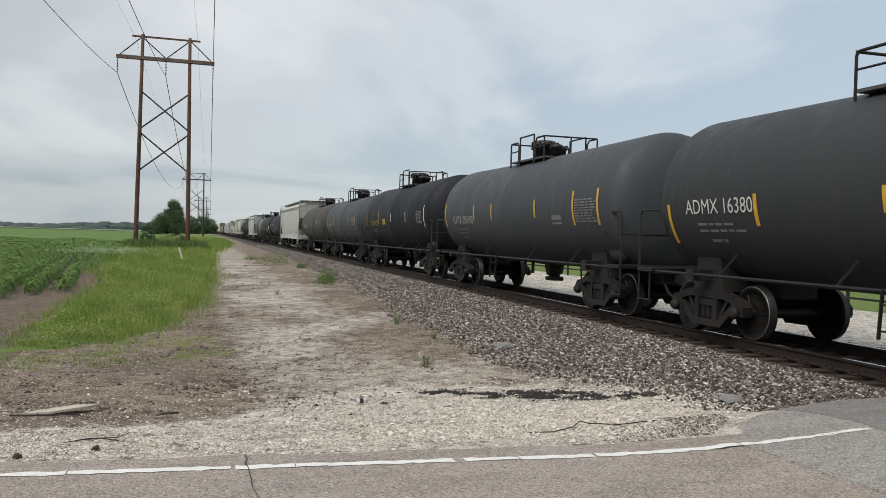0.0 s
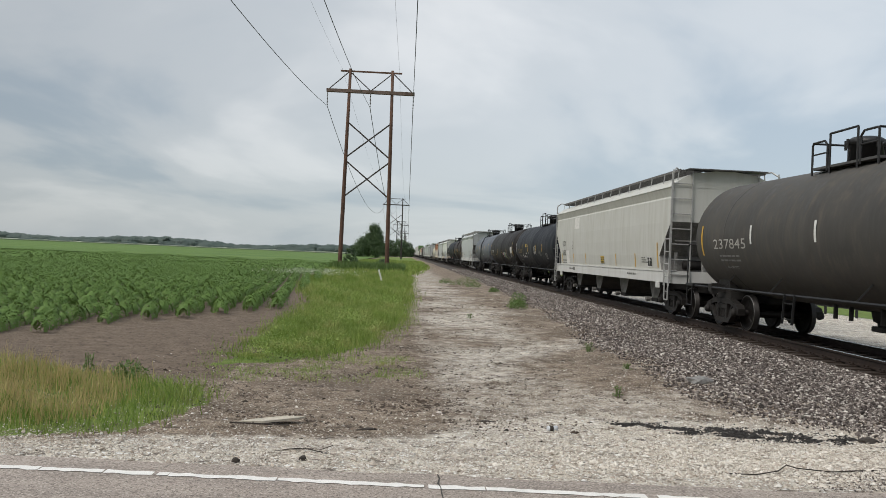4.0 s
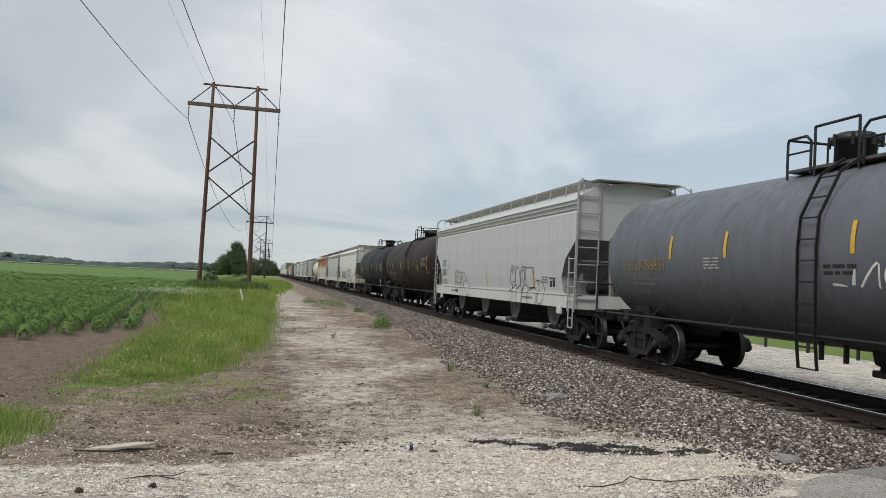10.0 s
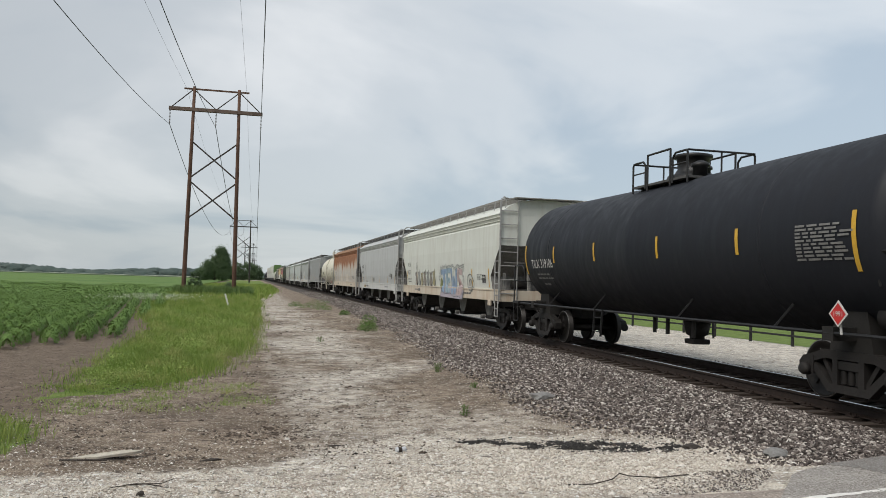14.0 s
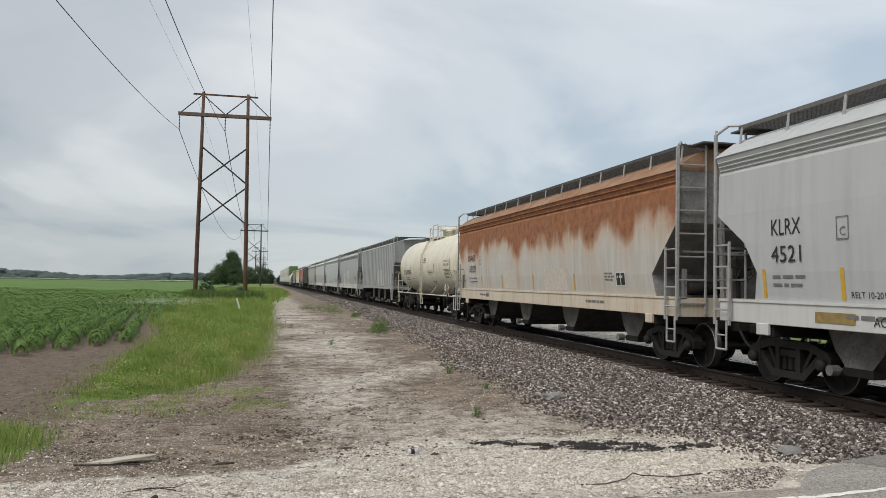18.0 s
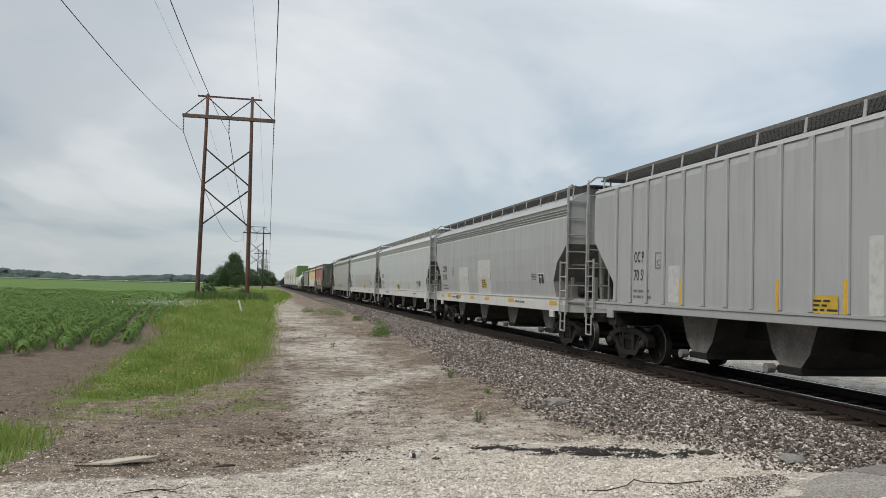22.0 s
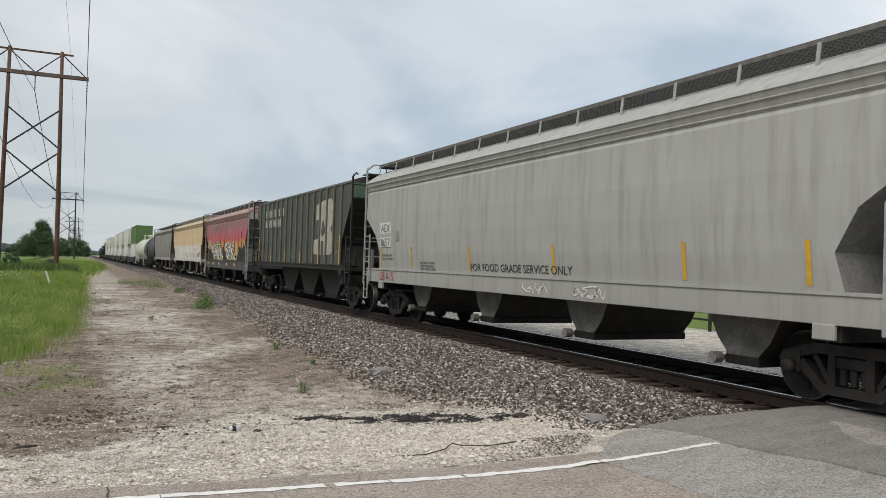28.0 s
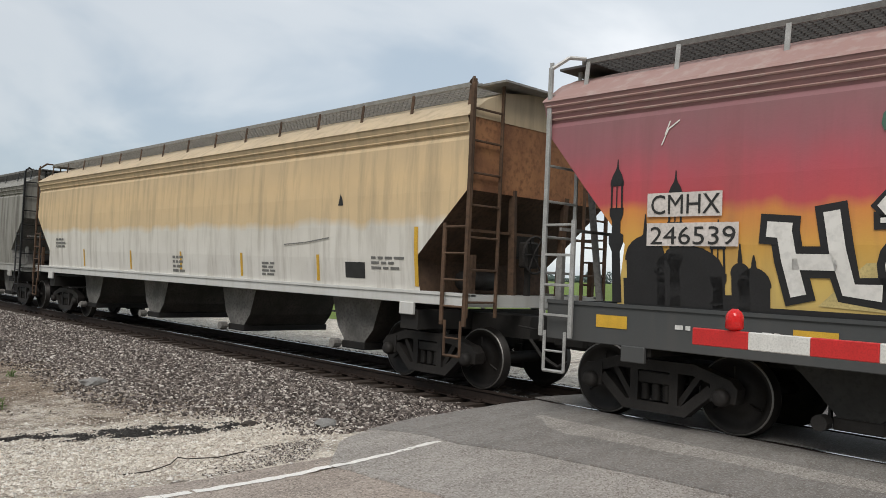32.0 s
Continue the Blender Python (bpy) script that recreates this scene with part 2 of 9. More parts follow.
M["pink_roof"] = car_paint("pinkish_weathered_roof_paint", (0.34, 0.20, 0.18), (0.5, 0.45, 0.42), 0.5, 0.6)
M["dark_sill"] = car_paint("dark_grey_sill_paint", (0.045, 0.052, 0.056), (0.09, 0.085, 0.08), 0.4, 0.5)
M["sill_light"] = car_paint("pale_sill_paint", (0.60, 0.61, 0.60), (0.42, 0.40, 0.36), 0.4, 0.5, low=0.1)
M["underframe"] = plain("grimy_black_steel", (0.020, 0.018, 0.0165), 0.75, 0.0, 0.4, 5, 0.3)
M["truck"] = plain("grimy_cast_steel", (0.028, 0.0245, 0.0225), 0.7, 0.1, 0.45, 7, 0.4)
M["wheel"] = plain("brown_wheel_steel", (0.022, 0.019, 0.0175), 0.55, 0.4, 0.35, 7, 0.2)
M["bright_steel"] = plain("worn_tread_steel", (0.30, 0.29, 0.28), 0.45, 0.9, 0.25, 30, 0.05)
M["black_pipe"] = plain("black_painted_steel", (0.014, 0.014, 0.015), 0.5, 0.0, 0.3, 8, 0.1)
M["light_pipe"] = plain("galvanised_steel", (0.50, 0.50, 0.49), 0.5, 0.35, 0.25, 8, 0.1)
M["board_pale"] = plain("pale_steel_grating", (0.34, 0.33, 0.31), 0.6, 0.2, 0.3, 9, 0.2)
M["grating_edge"] = plain("weathered_steel_angle", (0.20, 0.19, 0.18), 0.6, 0.2, 0.35, 9, 0.2)
M["grating"] = plain("dark_steel_grating", (0.13, 0.128, 0.125), 0.6, 0.4, 0.35, 9, 0.2)
# grey for the recessed car ends, with their shade put into the colour
M["shade_steel"] = plain("shade_grey_end_sheet_paint", (0.27, 0.265, 0.255), 0.7, 0.0, 0.35, 2.2, 0.2)
M["chute"] = plain("shaded_dusty_chute_steel", (0.085, 0.075, 0.065), 0.75, 0.0, 0.45, 2.5, 0.25)
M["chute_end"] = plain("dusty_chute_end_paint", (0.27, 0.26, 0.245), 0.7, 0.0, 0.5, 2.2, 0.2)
M["chute_dark"] = plain("black_chute_steel", (0.036, 0.035, 0.032), 0.7, 0.0, 0.4, 2.5, 0.2)
M["yellow"] = plain("yellow_reflector", (0.70, 0.42, 0.045), 0.45, 0, 0.15, 9, 0.05)
M["white_reflector"] = plain("white_reflector", (0.75, 0.75, 0.72), 0.45, 0, 0.15, 9, 0.05)
M["red_reflector"] = plain("red_reflector", (0.62, 0.03, 0.03), 0.4, 0, 0.15, 9, 0.05)
M["letter_white"] = plain("white_stencil_paint", (0.72, 0.72, 0.70), 0.55, 0, 0.2, 9, 0.05)
M["letter_grey"] = plain("faded_white_stencil_paint", (0.24, 0.24, 0.235), 0.6, 0, 0.3, 9, 0.05)
M["letter_yellow"] = plain("yellow_stencil_paint", (0.62, 0.42, 0.05), 0.55, 0, 0.2, 9, 0.05)
M["letter_black"] = plain("black_stencil_paint", (0.03, 0.03, 0.03), 0.6, 0, 0.3, 9, 0.05)
M["letter_dim"] = plain("faded_black_stencil_paint", (0.20, 0.20, 0.19), 0.6, 0, 0.3, 9, 0.05)
M["patch_light"] = plain("pale_touch_up_paint", (0.62, 0.57, 0.50), 0.55, 0, 0.05, 1, 0.03)
M["patch_dark"] = plain("grey_touch_up_paint", (0.30, 0.305, 0.30), 0.5, 0, 0.15, 3, 0.05)
M["logo_pale"] = plain("worn_pale_emblem_paint", (0.55, 0.49, 0.43), 0.6, 0, 0.35, 2.5, 0.1)
M["ink_black"] = plain("black_spray_paint", (0.019, 0.019, 0.021), 0.5, 0, 0.2, 5, 0.05)
M["panel_pink"] = plain("pinkish_white_touch_up_paint", (0.70, 0.65, 0.62), 0.55, 0, 0.15, 3, 0.03)
M["ink_white"] = plain("white_spray_paint", (0.78, 0.77, 0.74), 0.5, 0, 0.06, 1.2, 0.03)
M["ink_blue"] = plain("pale_blue_spray_paint", (0.30, 0.42, 0.60), 0.5, 0, 0.2, 5, 0.05)
M["ink_pink"] = plain("pink_spray_paint", (0.62, 0.33, 0.33), 0.5, 0, 0.2, 5, 0.05)
M["ink_green"] = plain("green_spray_paint", (0.07, 0.16, 0.12), 0.5, 0, 0.2, 5, 0.05)
M["ink_grey"] = plain("silver_spray_paint", (0.33, 0.31, 0.29), 0.5, 0, 0.25, 5, 0.05)
M["ink_cream"] = plain("cream_spray_paint", (0.62, 0.50, 0.22), 0.5, 0, 0.2, 5, 0.05)
M["box_green"] = car_paint("green_container_paint", (0.10, 0.19, 0.06), (0.09, 0.12, 0.06), 0.3, 0.5)
M["box_white"] = car_paint("white_container_paint", (0.62, 0.63, 0.60), (0.35, 0.33, 0.3), 0.3, 0.5)
M["lamp_red"] = plain("red_lens", (0.7, 0.02, 0.02), 0.15, 0, 0.1, 9, 0.02)

# ---- ground and growth
M["rail_rust"] = plain("rusty_rail_steel", (0.042, 0.028, 0.022), 0.7, 0.3, 0.4, 8, 0.2)
M["rail_head"] = plain("polished_rail_head", (0.55, 0.54, 0.53), 0.25, 1.0, 0.2, 20, 0.05)
M["tie"] = plain("weathered_creosoted_wood", (0.060, 0.043, 0.033), 0.85, 0, 0.5, 4, 0.6)
M["pole"] = plain("weathered_brown_pole_wood", (0.155, 0.082, 0.055), 0.85, 0, 0.5, 1.6, 0.4)
M["pole_brace"] = plain("dark_weathered_brace_wood", (0.075, 0.062, 0.058), 0.85, 0, 0.4, 1.6, 0.3)
M["crossarm"] = plain("greyed_crossarm_wood", (0.19, 0.135, 0.115), 0.85, 0, 0.4, 1.6, 0.3)
M["pole_far"] = plain("dark_pole_wood", (0.055, 0.05, 0.045), 0.85, 0, 0.3, 1.2, 0.3)
M["wire"] = plain("dull_aluminium_wire", (0.05, 0.052, 0.055), 0.6, 0.5, 0.1, 5, 0)
M["insulator"] = plain("glazed_insulator", (0.10, 0.08, 0.07), 0.3, 0, 0.2, 10, 0)
M["post_white"] = plain("white_marker_plastic", (0.78, 0.78, 0.74), 0.5, 0, 0.12, 6, 0.05)
M["fence"] = plain("black_fence_board", (0.018, 0.018, 0.017), 0.7, 0, 0.3, 5, 0.3)
M["line_paint"] = plain("worn_white_road_paint", (0.88, 0.86, 0.82), 0.7, 0, 0.12, 12, 0.2)
M["tar"] = plain("crack_tar", (0.075, 0.068, 0.06), 0.8, 0, 0.3, 10, 0.3)
M["card"] = plain("sun_bleached_cardboard", (0.58, 0.53, 0.44), 0.9, 0, 0.25, 6, 0.3)
M["stick"] = plain("dead_grey_wood", (0.06, 0.05, 0.042), 0.9, 0, 0.3, 9, 0.4)
M["stone_grey"] = plain("grey_limestone", (0.30, 0.295, 0.285), 0.85, 0, 0.35, 14, 0.5)
M["litter"] = plain("pale_litter", (0.66, 0.68, 0.72), 0.5, 0, 0.2, 14, 0.1)


def leafy(name, a, b_, c, rough=0.6, through_=0.3, dry=None):
    m, n, l, b = nodes_of(name)
    g = n.new("ShaderNodeNewGeometry")
    r = n.new("ShaderNodeValToRGB")
    e = r.color_ramp.elements
    e[0].color, e[1].color = (*a, 1), (*c, 1)
    k = e.new(0.5)
    k.color = (*b_, 1)
    l.new(g.outputs["Random Per Island"], r.inputs[0])
    f = nnoise(n, l, coords(n), 0.35, 3)
    col = nmix(n, l, nramp(n, l, f, 0.3, 0.7), r.outputs[0], nmix(n, l, 0.35, r.outputs[0], a))
    if dry:  # patches that have begun to yellow
        col = nmix(n, l, nramp(n, l, nnoise(n, l, coords(n), 1.1, 5, 0.6), 0.5, 0.68), col, nmix(n, l, 0.6, col, dry))
    l.new(col, b.inputs["Base Color"])
    b.inputs["Roughness"].default_value = rough
    b.inputs["Specular IOR Level"].default_value = 0.3
    tr = n.new("ShaderNodeBsdfTranslucent")
    l.new(col, tr.inputs[0])
    mx = n.new("ShaderNodeMixShader")
    mx.inputs[0].default_value = through_
    l.new(b.outputs[0], mx.inputs[1])
    l.new(tr.outputs[0], mx.inputs[2])
    l.new(mx.outputs[0], n["Material Output"].inputs[0])
    return m


M["grass"] = leafy("fresh_verge_grass", (0.13, 0.215, 0.042), (0.225, 0.33, 0.063), (0.36, 0.43, 0.115), dry=(0.50, 0.45, 0.20))
M["dry_grass"] = leafy("dry_straw_grass", (0.42, 0.34, 0.17), (0.58, 0.45, 0.22), (0.36, 0.38, 0.11))
M["bean"] = leafy("bean_leaves", (0.112, 0.200, 0.044), (0.138, 0.238, 0.054), (0.175, 0.280, 0.072), through_=0.06)
M["tree"] = leafy("tree_leaves", (0.085, 0.135, 0.066), (0.10, 0.155, 0.072), (0.115, 0.175, 0.08))
# the woods' bluish grey-green has the distance haze mixed into the leaf colour
M["woods"] = leafy("haze_tinted_wood_leaves", (0.08, 0.115, 0.108), (0.092, 0.128, 0.117), (0.105, 0.14, 0.125), through_=0.12)
M["weed"] = leafy("roadside_weed_leaves", (0.10, 0.17, 0.05), (0.14, 0.22, 0.065), (0.20, 0.27, 0.10))
M["flower"] = leafy("white_flower_heads", (0.6, 0.62, 0.5), (0.75, 0.76, 0.66), (0.5, 0.55, 0.4))


def stones(name, ramp, skew=1.0):
    m, n, l, b = nodes_of(name)
    g = n.new("ShaderNodeNewGeometry")
    r = n.new("ShaderNodeValToRGB")
    e = r.color_ramp.elements
    e[0].color, e[1].color = (*ramp[0], 1), (*ramp[-1], 1)
    for i, c in enumerate(ramp[1:-1]):
        k = e.new(((i + 1) / (len(ramp) - 1)) ** skew)
        k.color = (*c, 1)
    l.new(g.outputs["Random Per Island"], r.inputs[0])
    f = nnoise(n, l, coords(n), 40, 4)
    l.new(nmix(n, l, nramp(n, l, f, 0.4, 0.7), r.outputs[0], nmix(n, l, 0.3, r.outputs[0], (0.1, 0.09, 0.08))), b.inputs["Base Color"])
    b.inputs["Roughness"].default_value = 0.85
    nbump(n, l, b, f, 0.4, 0.01)
    return m


M["ballast"] = stones("ballast_stone", [(0.028, 0.022, 0.020), (0.070, 0.055, 0.049), (0.125, 0.102, 0.092), (0.20, 0.170, 0.155), (0.34, 0.300, 0.268), (0.74, 0.70, 0.65)], 0.80)
M["chips"] = stones("limestone_chips", [(0.32, 0.27, 0.22), (0.50, 0.44, 0.375), (0.60, 0.54, 0.47), (0.70, 0.65, 0.58), (0.82, 0.79, 0.74)])
M["white_chips"] = stones("white_limestone_chips", [(0.44, 0.385, 0.32), (0.63, 0.575, 0.50), (0.77, 0.72, 0.645), (0.84, 0.80, 0.735)])
M["clods"] = stones("dirt_clods", [(0.045, 0.034, 0.026), (0.085, 0.062, 0.046), (0.14, 0.105, 0.08)])
M["cinders"] = stones("dark_cinders", [(0.018, 0.017, 0.017), (0.03, 0.028, 0.027), (0.05, 0.047, 0.044)])


def ground_material():
    """Limestone fines, packed dirt, field soil and grass floor, by the zone values that the sheet carries."""
    m, n, l, b = nodes_of("ground_surface")
    co = coords(n)
    at = n.new("ShaderNodeAttribute")
    at.attribute_name = "zone"
    sp = n.new("ShaderNodeSeparateColor")
    l.new(at.outputs["Color"], sp.inputs[0])
    big = nnoise(n, l, co, 0.55, 6, 0.6)
    mid = nnoise(n, l, co, 3.2, 6, 0.65)
    fine = nnoise(n, l, co, 26, 5, 0.7)
    grit = nnoise(n, l, co, 85, 3, 0.7)
    vor = n.new("ShaderNodeTexVoronoi")
    vor.inputs["Scale"].default_value = 38
    l.new(co, vor.inputs["Vector"])

    def edged(chan, w=0.75, lo=0.2):
        a = n.new("ShaderNodeMath")
        a.operation = "MULTIPLY_ADD"
        a.inputs[1].default_value = w
        l.new(mid, a.inputs[0])
        l.new(chan, a.inputs[2])
        return nramp(n, l, a.outputs[0], 0.5 + w * lo, 0.5 + w * 0.8)

    chip, peb = ncells(n, l, co, 60), ncells(n, l, co, 24)
    crumb = nnoise(n, l, co, 5.5, 8, 0.72, (0.7, 1.3, 1))
    lime = nmix(n, l, nramp(n, l, fine, 0.35, 0.7), (0.62, 0.558, 0.468), (0.80, 0.742, 0.645))
    lime = nmix(n, l, nramp(n, l, mid, 0.40, 0.58), (0.43, 0.38, 0.325), lime)
    lime = nmix(n, l, nramp(n, l, chip, 0.0, 0.22), (0.36, 0.31, 0.255), lime)
    lime = nmix(n, l, nramp(n, l, chip, 0.80, 0.95), lime, (0.84, 0.82, 0.77))
    lime = nmix(n, l, nramp(n, l, peb, 0.93, 0.96), lime, (0.90, 0.88, 0.84))
    dirt = nmix(n, l, nramp(n, l, mid, 0.35, 0.62), (0.155, 0.114, 0.084), (0.37, 0.298, 0.226))
    dirt = nmix(n, l, nramp(n, l, fine, 0.5, 0.72), dirt, (0.42, 0.365, 0.305))
    dirt = nmix(n, l, nramp(n, l, big, 0.46, 0.60), dirt, nmix(n, l, 0.5, dirt, (0.10, 0.078, 0.061)))
    dirt = nmix(n, l, nramp(n, l, chip, 0.0, 0.35), (0.12, 0.088, 0.064), dirt)
    dirt = nmix(n, l, nramp(n, l, chip, 0.88, 0.97), dirt, (0.56, 0.50, 0.42))
    soil = nmix(n, l, nramp(n, l, mid, 0.35, 0.7), (0.17, 0.130, 0.098), (0.28, 0.222, 0.172))
    soil = nmix(n, l, nramp(n, l, fine, 0.45, 0.7), soil, (0.12, 0.092, 0.07))
    soil = nmix(n, l, nramp(n, l, peb, 0.0, 0.25), (0.085, 0.065, 0.05), soil)
    green = nmix(n, l, nramp(n, l, mid, 0.3, 0.7), (0.11, 0.165, 0.04), (0.20, 0.27, 0.07))
    col = nmix(n, l, edged(sp.outputs["Red"], 0.75, -0.05), dirt, lime)
    col = nmix(n, l, nramp(n, l, crumb, 0.565, 0.60), col, nmix(n, l, 0.70, col, (0.070, 0.054, 0.043)))
    col = nmix(n, l, edged(sp.outputs["Blue"]), col, soil)
    col = nmix(n, l, edged(sp.outputs["Green"], 0.45), col, green)
    st = n.new("ShaderNodeMath")
    st.operation = "MULTIPLY_ADD"
    st.inputs[1].default_value = 0.7
    l.new(fine, st.inputs[0])
    l.new(at.outputs["Alpha"], st.inputs[2])
    col = nmix(n, l, nramp(n, l, st.outputs[0], 0.72, 0.95), col, (0.035, 0.032, 0.03))
    l.new(col, b.inputs["Base Color"])
    b.inputs["Roughness"].default_value = 0.93
    b.inputs["Specular IOR Level"].default_value = 0.2
    h = nmix(n, l, 0.5, mid, nmix(n, l, 0.5, fine, vor.outputs["Distance"]))
    nbump(n, l, b, h, 1.0, 0.09)
    return m


M["ground"] = ground_material()


def asphalt_material(name, a, c, grit_c):
    m, n, l, b = nodes_of(name)
    co = coords(n)
    big = nnoise(n, l, co, 0.5, 5, 0.6)
    mid = nnoise(n, l, co, 4, 5, 0.6, (0.3, 1, 1))
    grit = nnoise(n, l, co, 120, 3, 0.75)
    col = nmix(n, l, nramp(n, l, big, 0.35, 0.65), a, c)
    col = nmix(n, l, nramp(n, l, mid, 0.4, 0.7), col, nmix(n, l, 0.35, col, (0.04, 0.038, 0.036)))
    col = nmix(n, l, nramp(n, l, grit, 0.55, 0.7), col, grit_c)
    chip = ncells(n, l, co, 75)
    col = nmix(n, l, nramp(n, l, chip, 0.0, 0.4), (0.15, 0.125, 0.106), col)
    col = nmix(n, l, nramp(n, l, chip, 0.80, 0.95), col, grit_c)
    l.new(col, b.inputs["Base Color"])
    b.inputs["Roughness"].default_value = 0.85
    nbump(n, l, b, grit, 0.5, 0.01)
    return m


M["asphalt"] = asphalt_material("worn_grey_asphalt", (0.335, 0.282, 0.242), (0.405, 0.348, 0.304), (0.50, 0.44, 0.39))
M["apron"] = asphalt_material("pale_dusty_asphalt", (0.335, 0.313, 0.289), (0.40, 0.376, 0.349), (0.47, 0.445, 0.415))
M["crossing"] = asphalt_material("dark_crossing_asphalt", (0.215, 0.205, 0.194), (0.265, 0.253, 0.239), (0.33, 0.316, 0.30))


def field_material():
    m, n, l, b = nodes_of("crop_canopy")
    co = coords(n)
    row = n.new("ShaderNodeTexWave")
    row.inputs["Scale"].default_value, row.inputs["Distortion"].default_value = 0.41, 1.2
    row.bands_direction = "X"
    l.new(co, row.inputs["Vector"])
    big = nnoise(n, l, co, 0.05, 5, 0.6, (0.35, 1.0, 1.0))
    fine = nnoise(n, l, co, 1.0, 6, 0.75)
    col = nmix(n, l, nramp(n, l, fine, 0.3, 0.7), (0.085, 0.155, 0.04), (0.12, 0.205, 0.05))
    col = nmix(n, l, nramp(n, l, big, 0.4, 0.65), col, nmix(n, l, 0.45, col, (0.19, 0.27, 0.065)))
    l.new(col, b.inputs["Base Color"])
    b.inputs["Roughness"].default_value = 0.75
    b.inputs["Specular IOR Level"].default_value = 0.2
    nbump(n, l, b, fine, 1.0, 0.25)
    return m


M["canopy"] = field_material()
M["far_strip"] = plain("pale_distant_crop", (0.42, 0.46, 0.33), 0.9, 0, 0.15, 0.02, 0)


# ================= mesh helpers =================
def link(name, mesh, material, parent=None, label=""):
    ob = new(name, mesh)
    mats = material if isinstance(material, (list, tuple)) else [material]
    if not mesh.materials:
        for mt in mats:
            mesh.materials.append(mt)
    if parent:
        ob.parent = parent
    if label:
        tagged(ob, label)
    return ob


def part(name, bm, material, parent=None, label="", smooth=False):
    me = bpy.data.meshes.new(name)
    bmesh.ops.recalc_face_normals(bm, faces=bm.faces)
    if smooth:
        for f in bm.faces:
            f.smooth = True
    bm.to_mesh(me)
    bm.free()
    return link(name, me, material, parent, label)


def from_lists(name, verts, faces, material, parent=None, label="", smooth=False):
    me = bpy.data.meshes.new(name)
    me.from_pydata(verts, [], faces)
    if smooth:
        me.polygons.foreach_set("use_smooth", [True] * len(me.polygons))
    me.update()
    return link(name, me, material, parent, label)


def box(bm, x0, x1, y0, y1, z0, z1, bevel=0.0):
    vs = [bm.verts.new((x, y, z)) for x in (x0, x1) for y in (y0, y1) for z in (z0, z1)]
    fs = [(0, 1, 3, 2), (4, 6, 7, 5), (0, 4, 5, 1), (2, 3, 7, 6), (0, 2, 6, 4), (1, 5, 7, 3)]
    made = [bm.faces.new([vs[i] for i in f]) for f in fs]
    if bevel:
        bmesh.ops.bevel(bm, geom=list({e for f in made for e in f.edges}), offset=bevel, segments=1, affect="EDGES")
    return vs


def rod(bm, a, b, r, sides=6):
    """A round bar from a to b."""
    a, b = Vector(a), Vector(b)
    q = (b - a).to_track_quat("Z", "Y")
    ring = []
    for p in (a, b):
        ring.append([bm.verts.new(p + q @ Vector((r * math.cos(2 * math.pi * i / sides), r * math.sin(2 * math.pi * i / sides), 0))) for i in range(sides)])
    for i in range(sides):
        j = (i + 1) % sides
        bm.faces.new((ring[0][i], ring[0][j], ring[1][j], ring[1][i]))
    bm.faces.new(ring[0][::-1])
    bm.faces.new(ring[1])


def bar(bm, a, b, w, h, up=(0, 0, 1)):
    """A flat bar from a to b, w wide sideways and h high."""
    a, b = Vector(a), Vector(b)
    d = (b - a).normalized()
    s = d.cross(Vector(up))
    s = s.normalized() if s.length > 1e-4 else Vector((1, 0, 0))
    u = s.cross(d).normalized()
    c = []
    for p in (a, b):
        c.append([bm.verts.new(p + s * (i * w / 2) + u * (j * h / 2)) for i, j in ((-1, -1), (1, -1), (1, 1), (-1, 1))])
    for i in range(4):
        j = (i + 1) % 4
        bm.faces.new((c[0][i], c[0][j], c[1][j], c[1][i]))
    bm.faces.new(c[0][::-1])
    bm.faces.new(c[1])


def pipe(bm, pts, r, sides=6):
    for a, b in zip(pts, pts[1:]):
        rod(bm, a, b, r, sides)


def lathe(bm, prof, axis="Y", n=24, mats=None, origin=(0, 0, 0)):
    """Turns a profile of (along, radius) round an axis through origin."""
    rings = []
    for s, r in prof:
        ring = []
        for i in range(n):
            t = 2 * math.pi * i / n
            c, d = r * math.cos(t), r * math.sin(t)
            p = {"Y": (c, s, d), "X": (s, c, d), "Z": (c, d, s)}[axis]
            ring.append(bm.verts.new(Vector(p) + Vector(origin)))
        rings.append(ring)
    for k in range(len(rings) - 1):
        for i in range(n):
            j = (i + 1) % n
            f = bm.faces.new((rings[k][i], rings[k][j], rings[k + 1][j], rings[k + 1][i]))
            f.smooth = True
            if mats:
                f.material_index = mats[k]
    bm.faces.new(rings[0][::-1])
    bm.faces.new(rings[-1])


def prism(bm, pts, y0, y1):
    """A polygon of (x, z) drawn out from y0 to y1."""
    a = [bm.verts.new((x, y0, z)) for x, z in pts]
    b = [bm.verts.new((x, y1, z)) for x, z in pts]
    n = len(pts)
    bm.faces.new(a)
    bm.faces.new(b[::-1])
    for i in range(n):
        j = (i + 1) % n
        bm.faces.new((a[i], b[i], b[j], a[j]))


def smooth01(t):
    t = min(max(t, 0.0), 1.0)
    return t * t * (3 - 2 * t)


# ================= ground =================
TRACK_X, RAIL_Z = 9.65, 0.40


def road_z(x):
    return 0.12 + 0.25 * smooth01((x - 3.0) / 6.0)


def road_edge_y(x):
    """The painted edge line's way across the plan."""
    return 6.66 - 0.062 * x


def wob(x, y, s, seed=0.0):
    return noise.noise((x * s, y * s, seed))


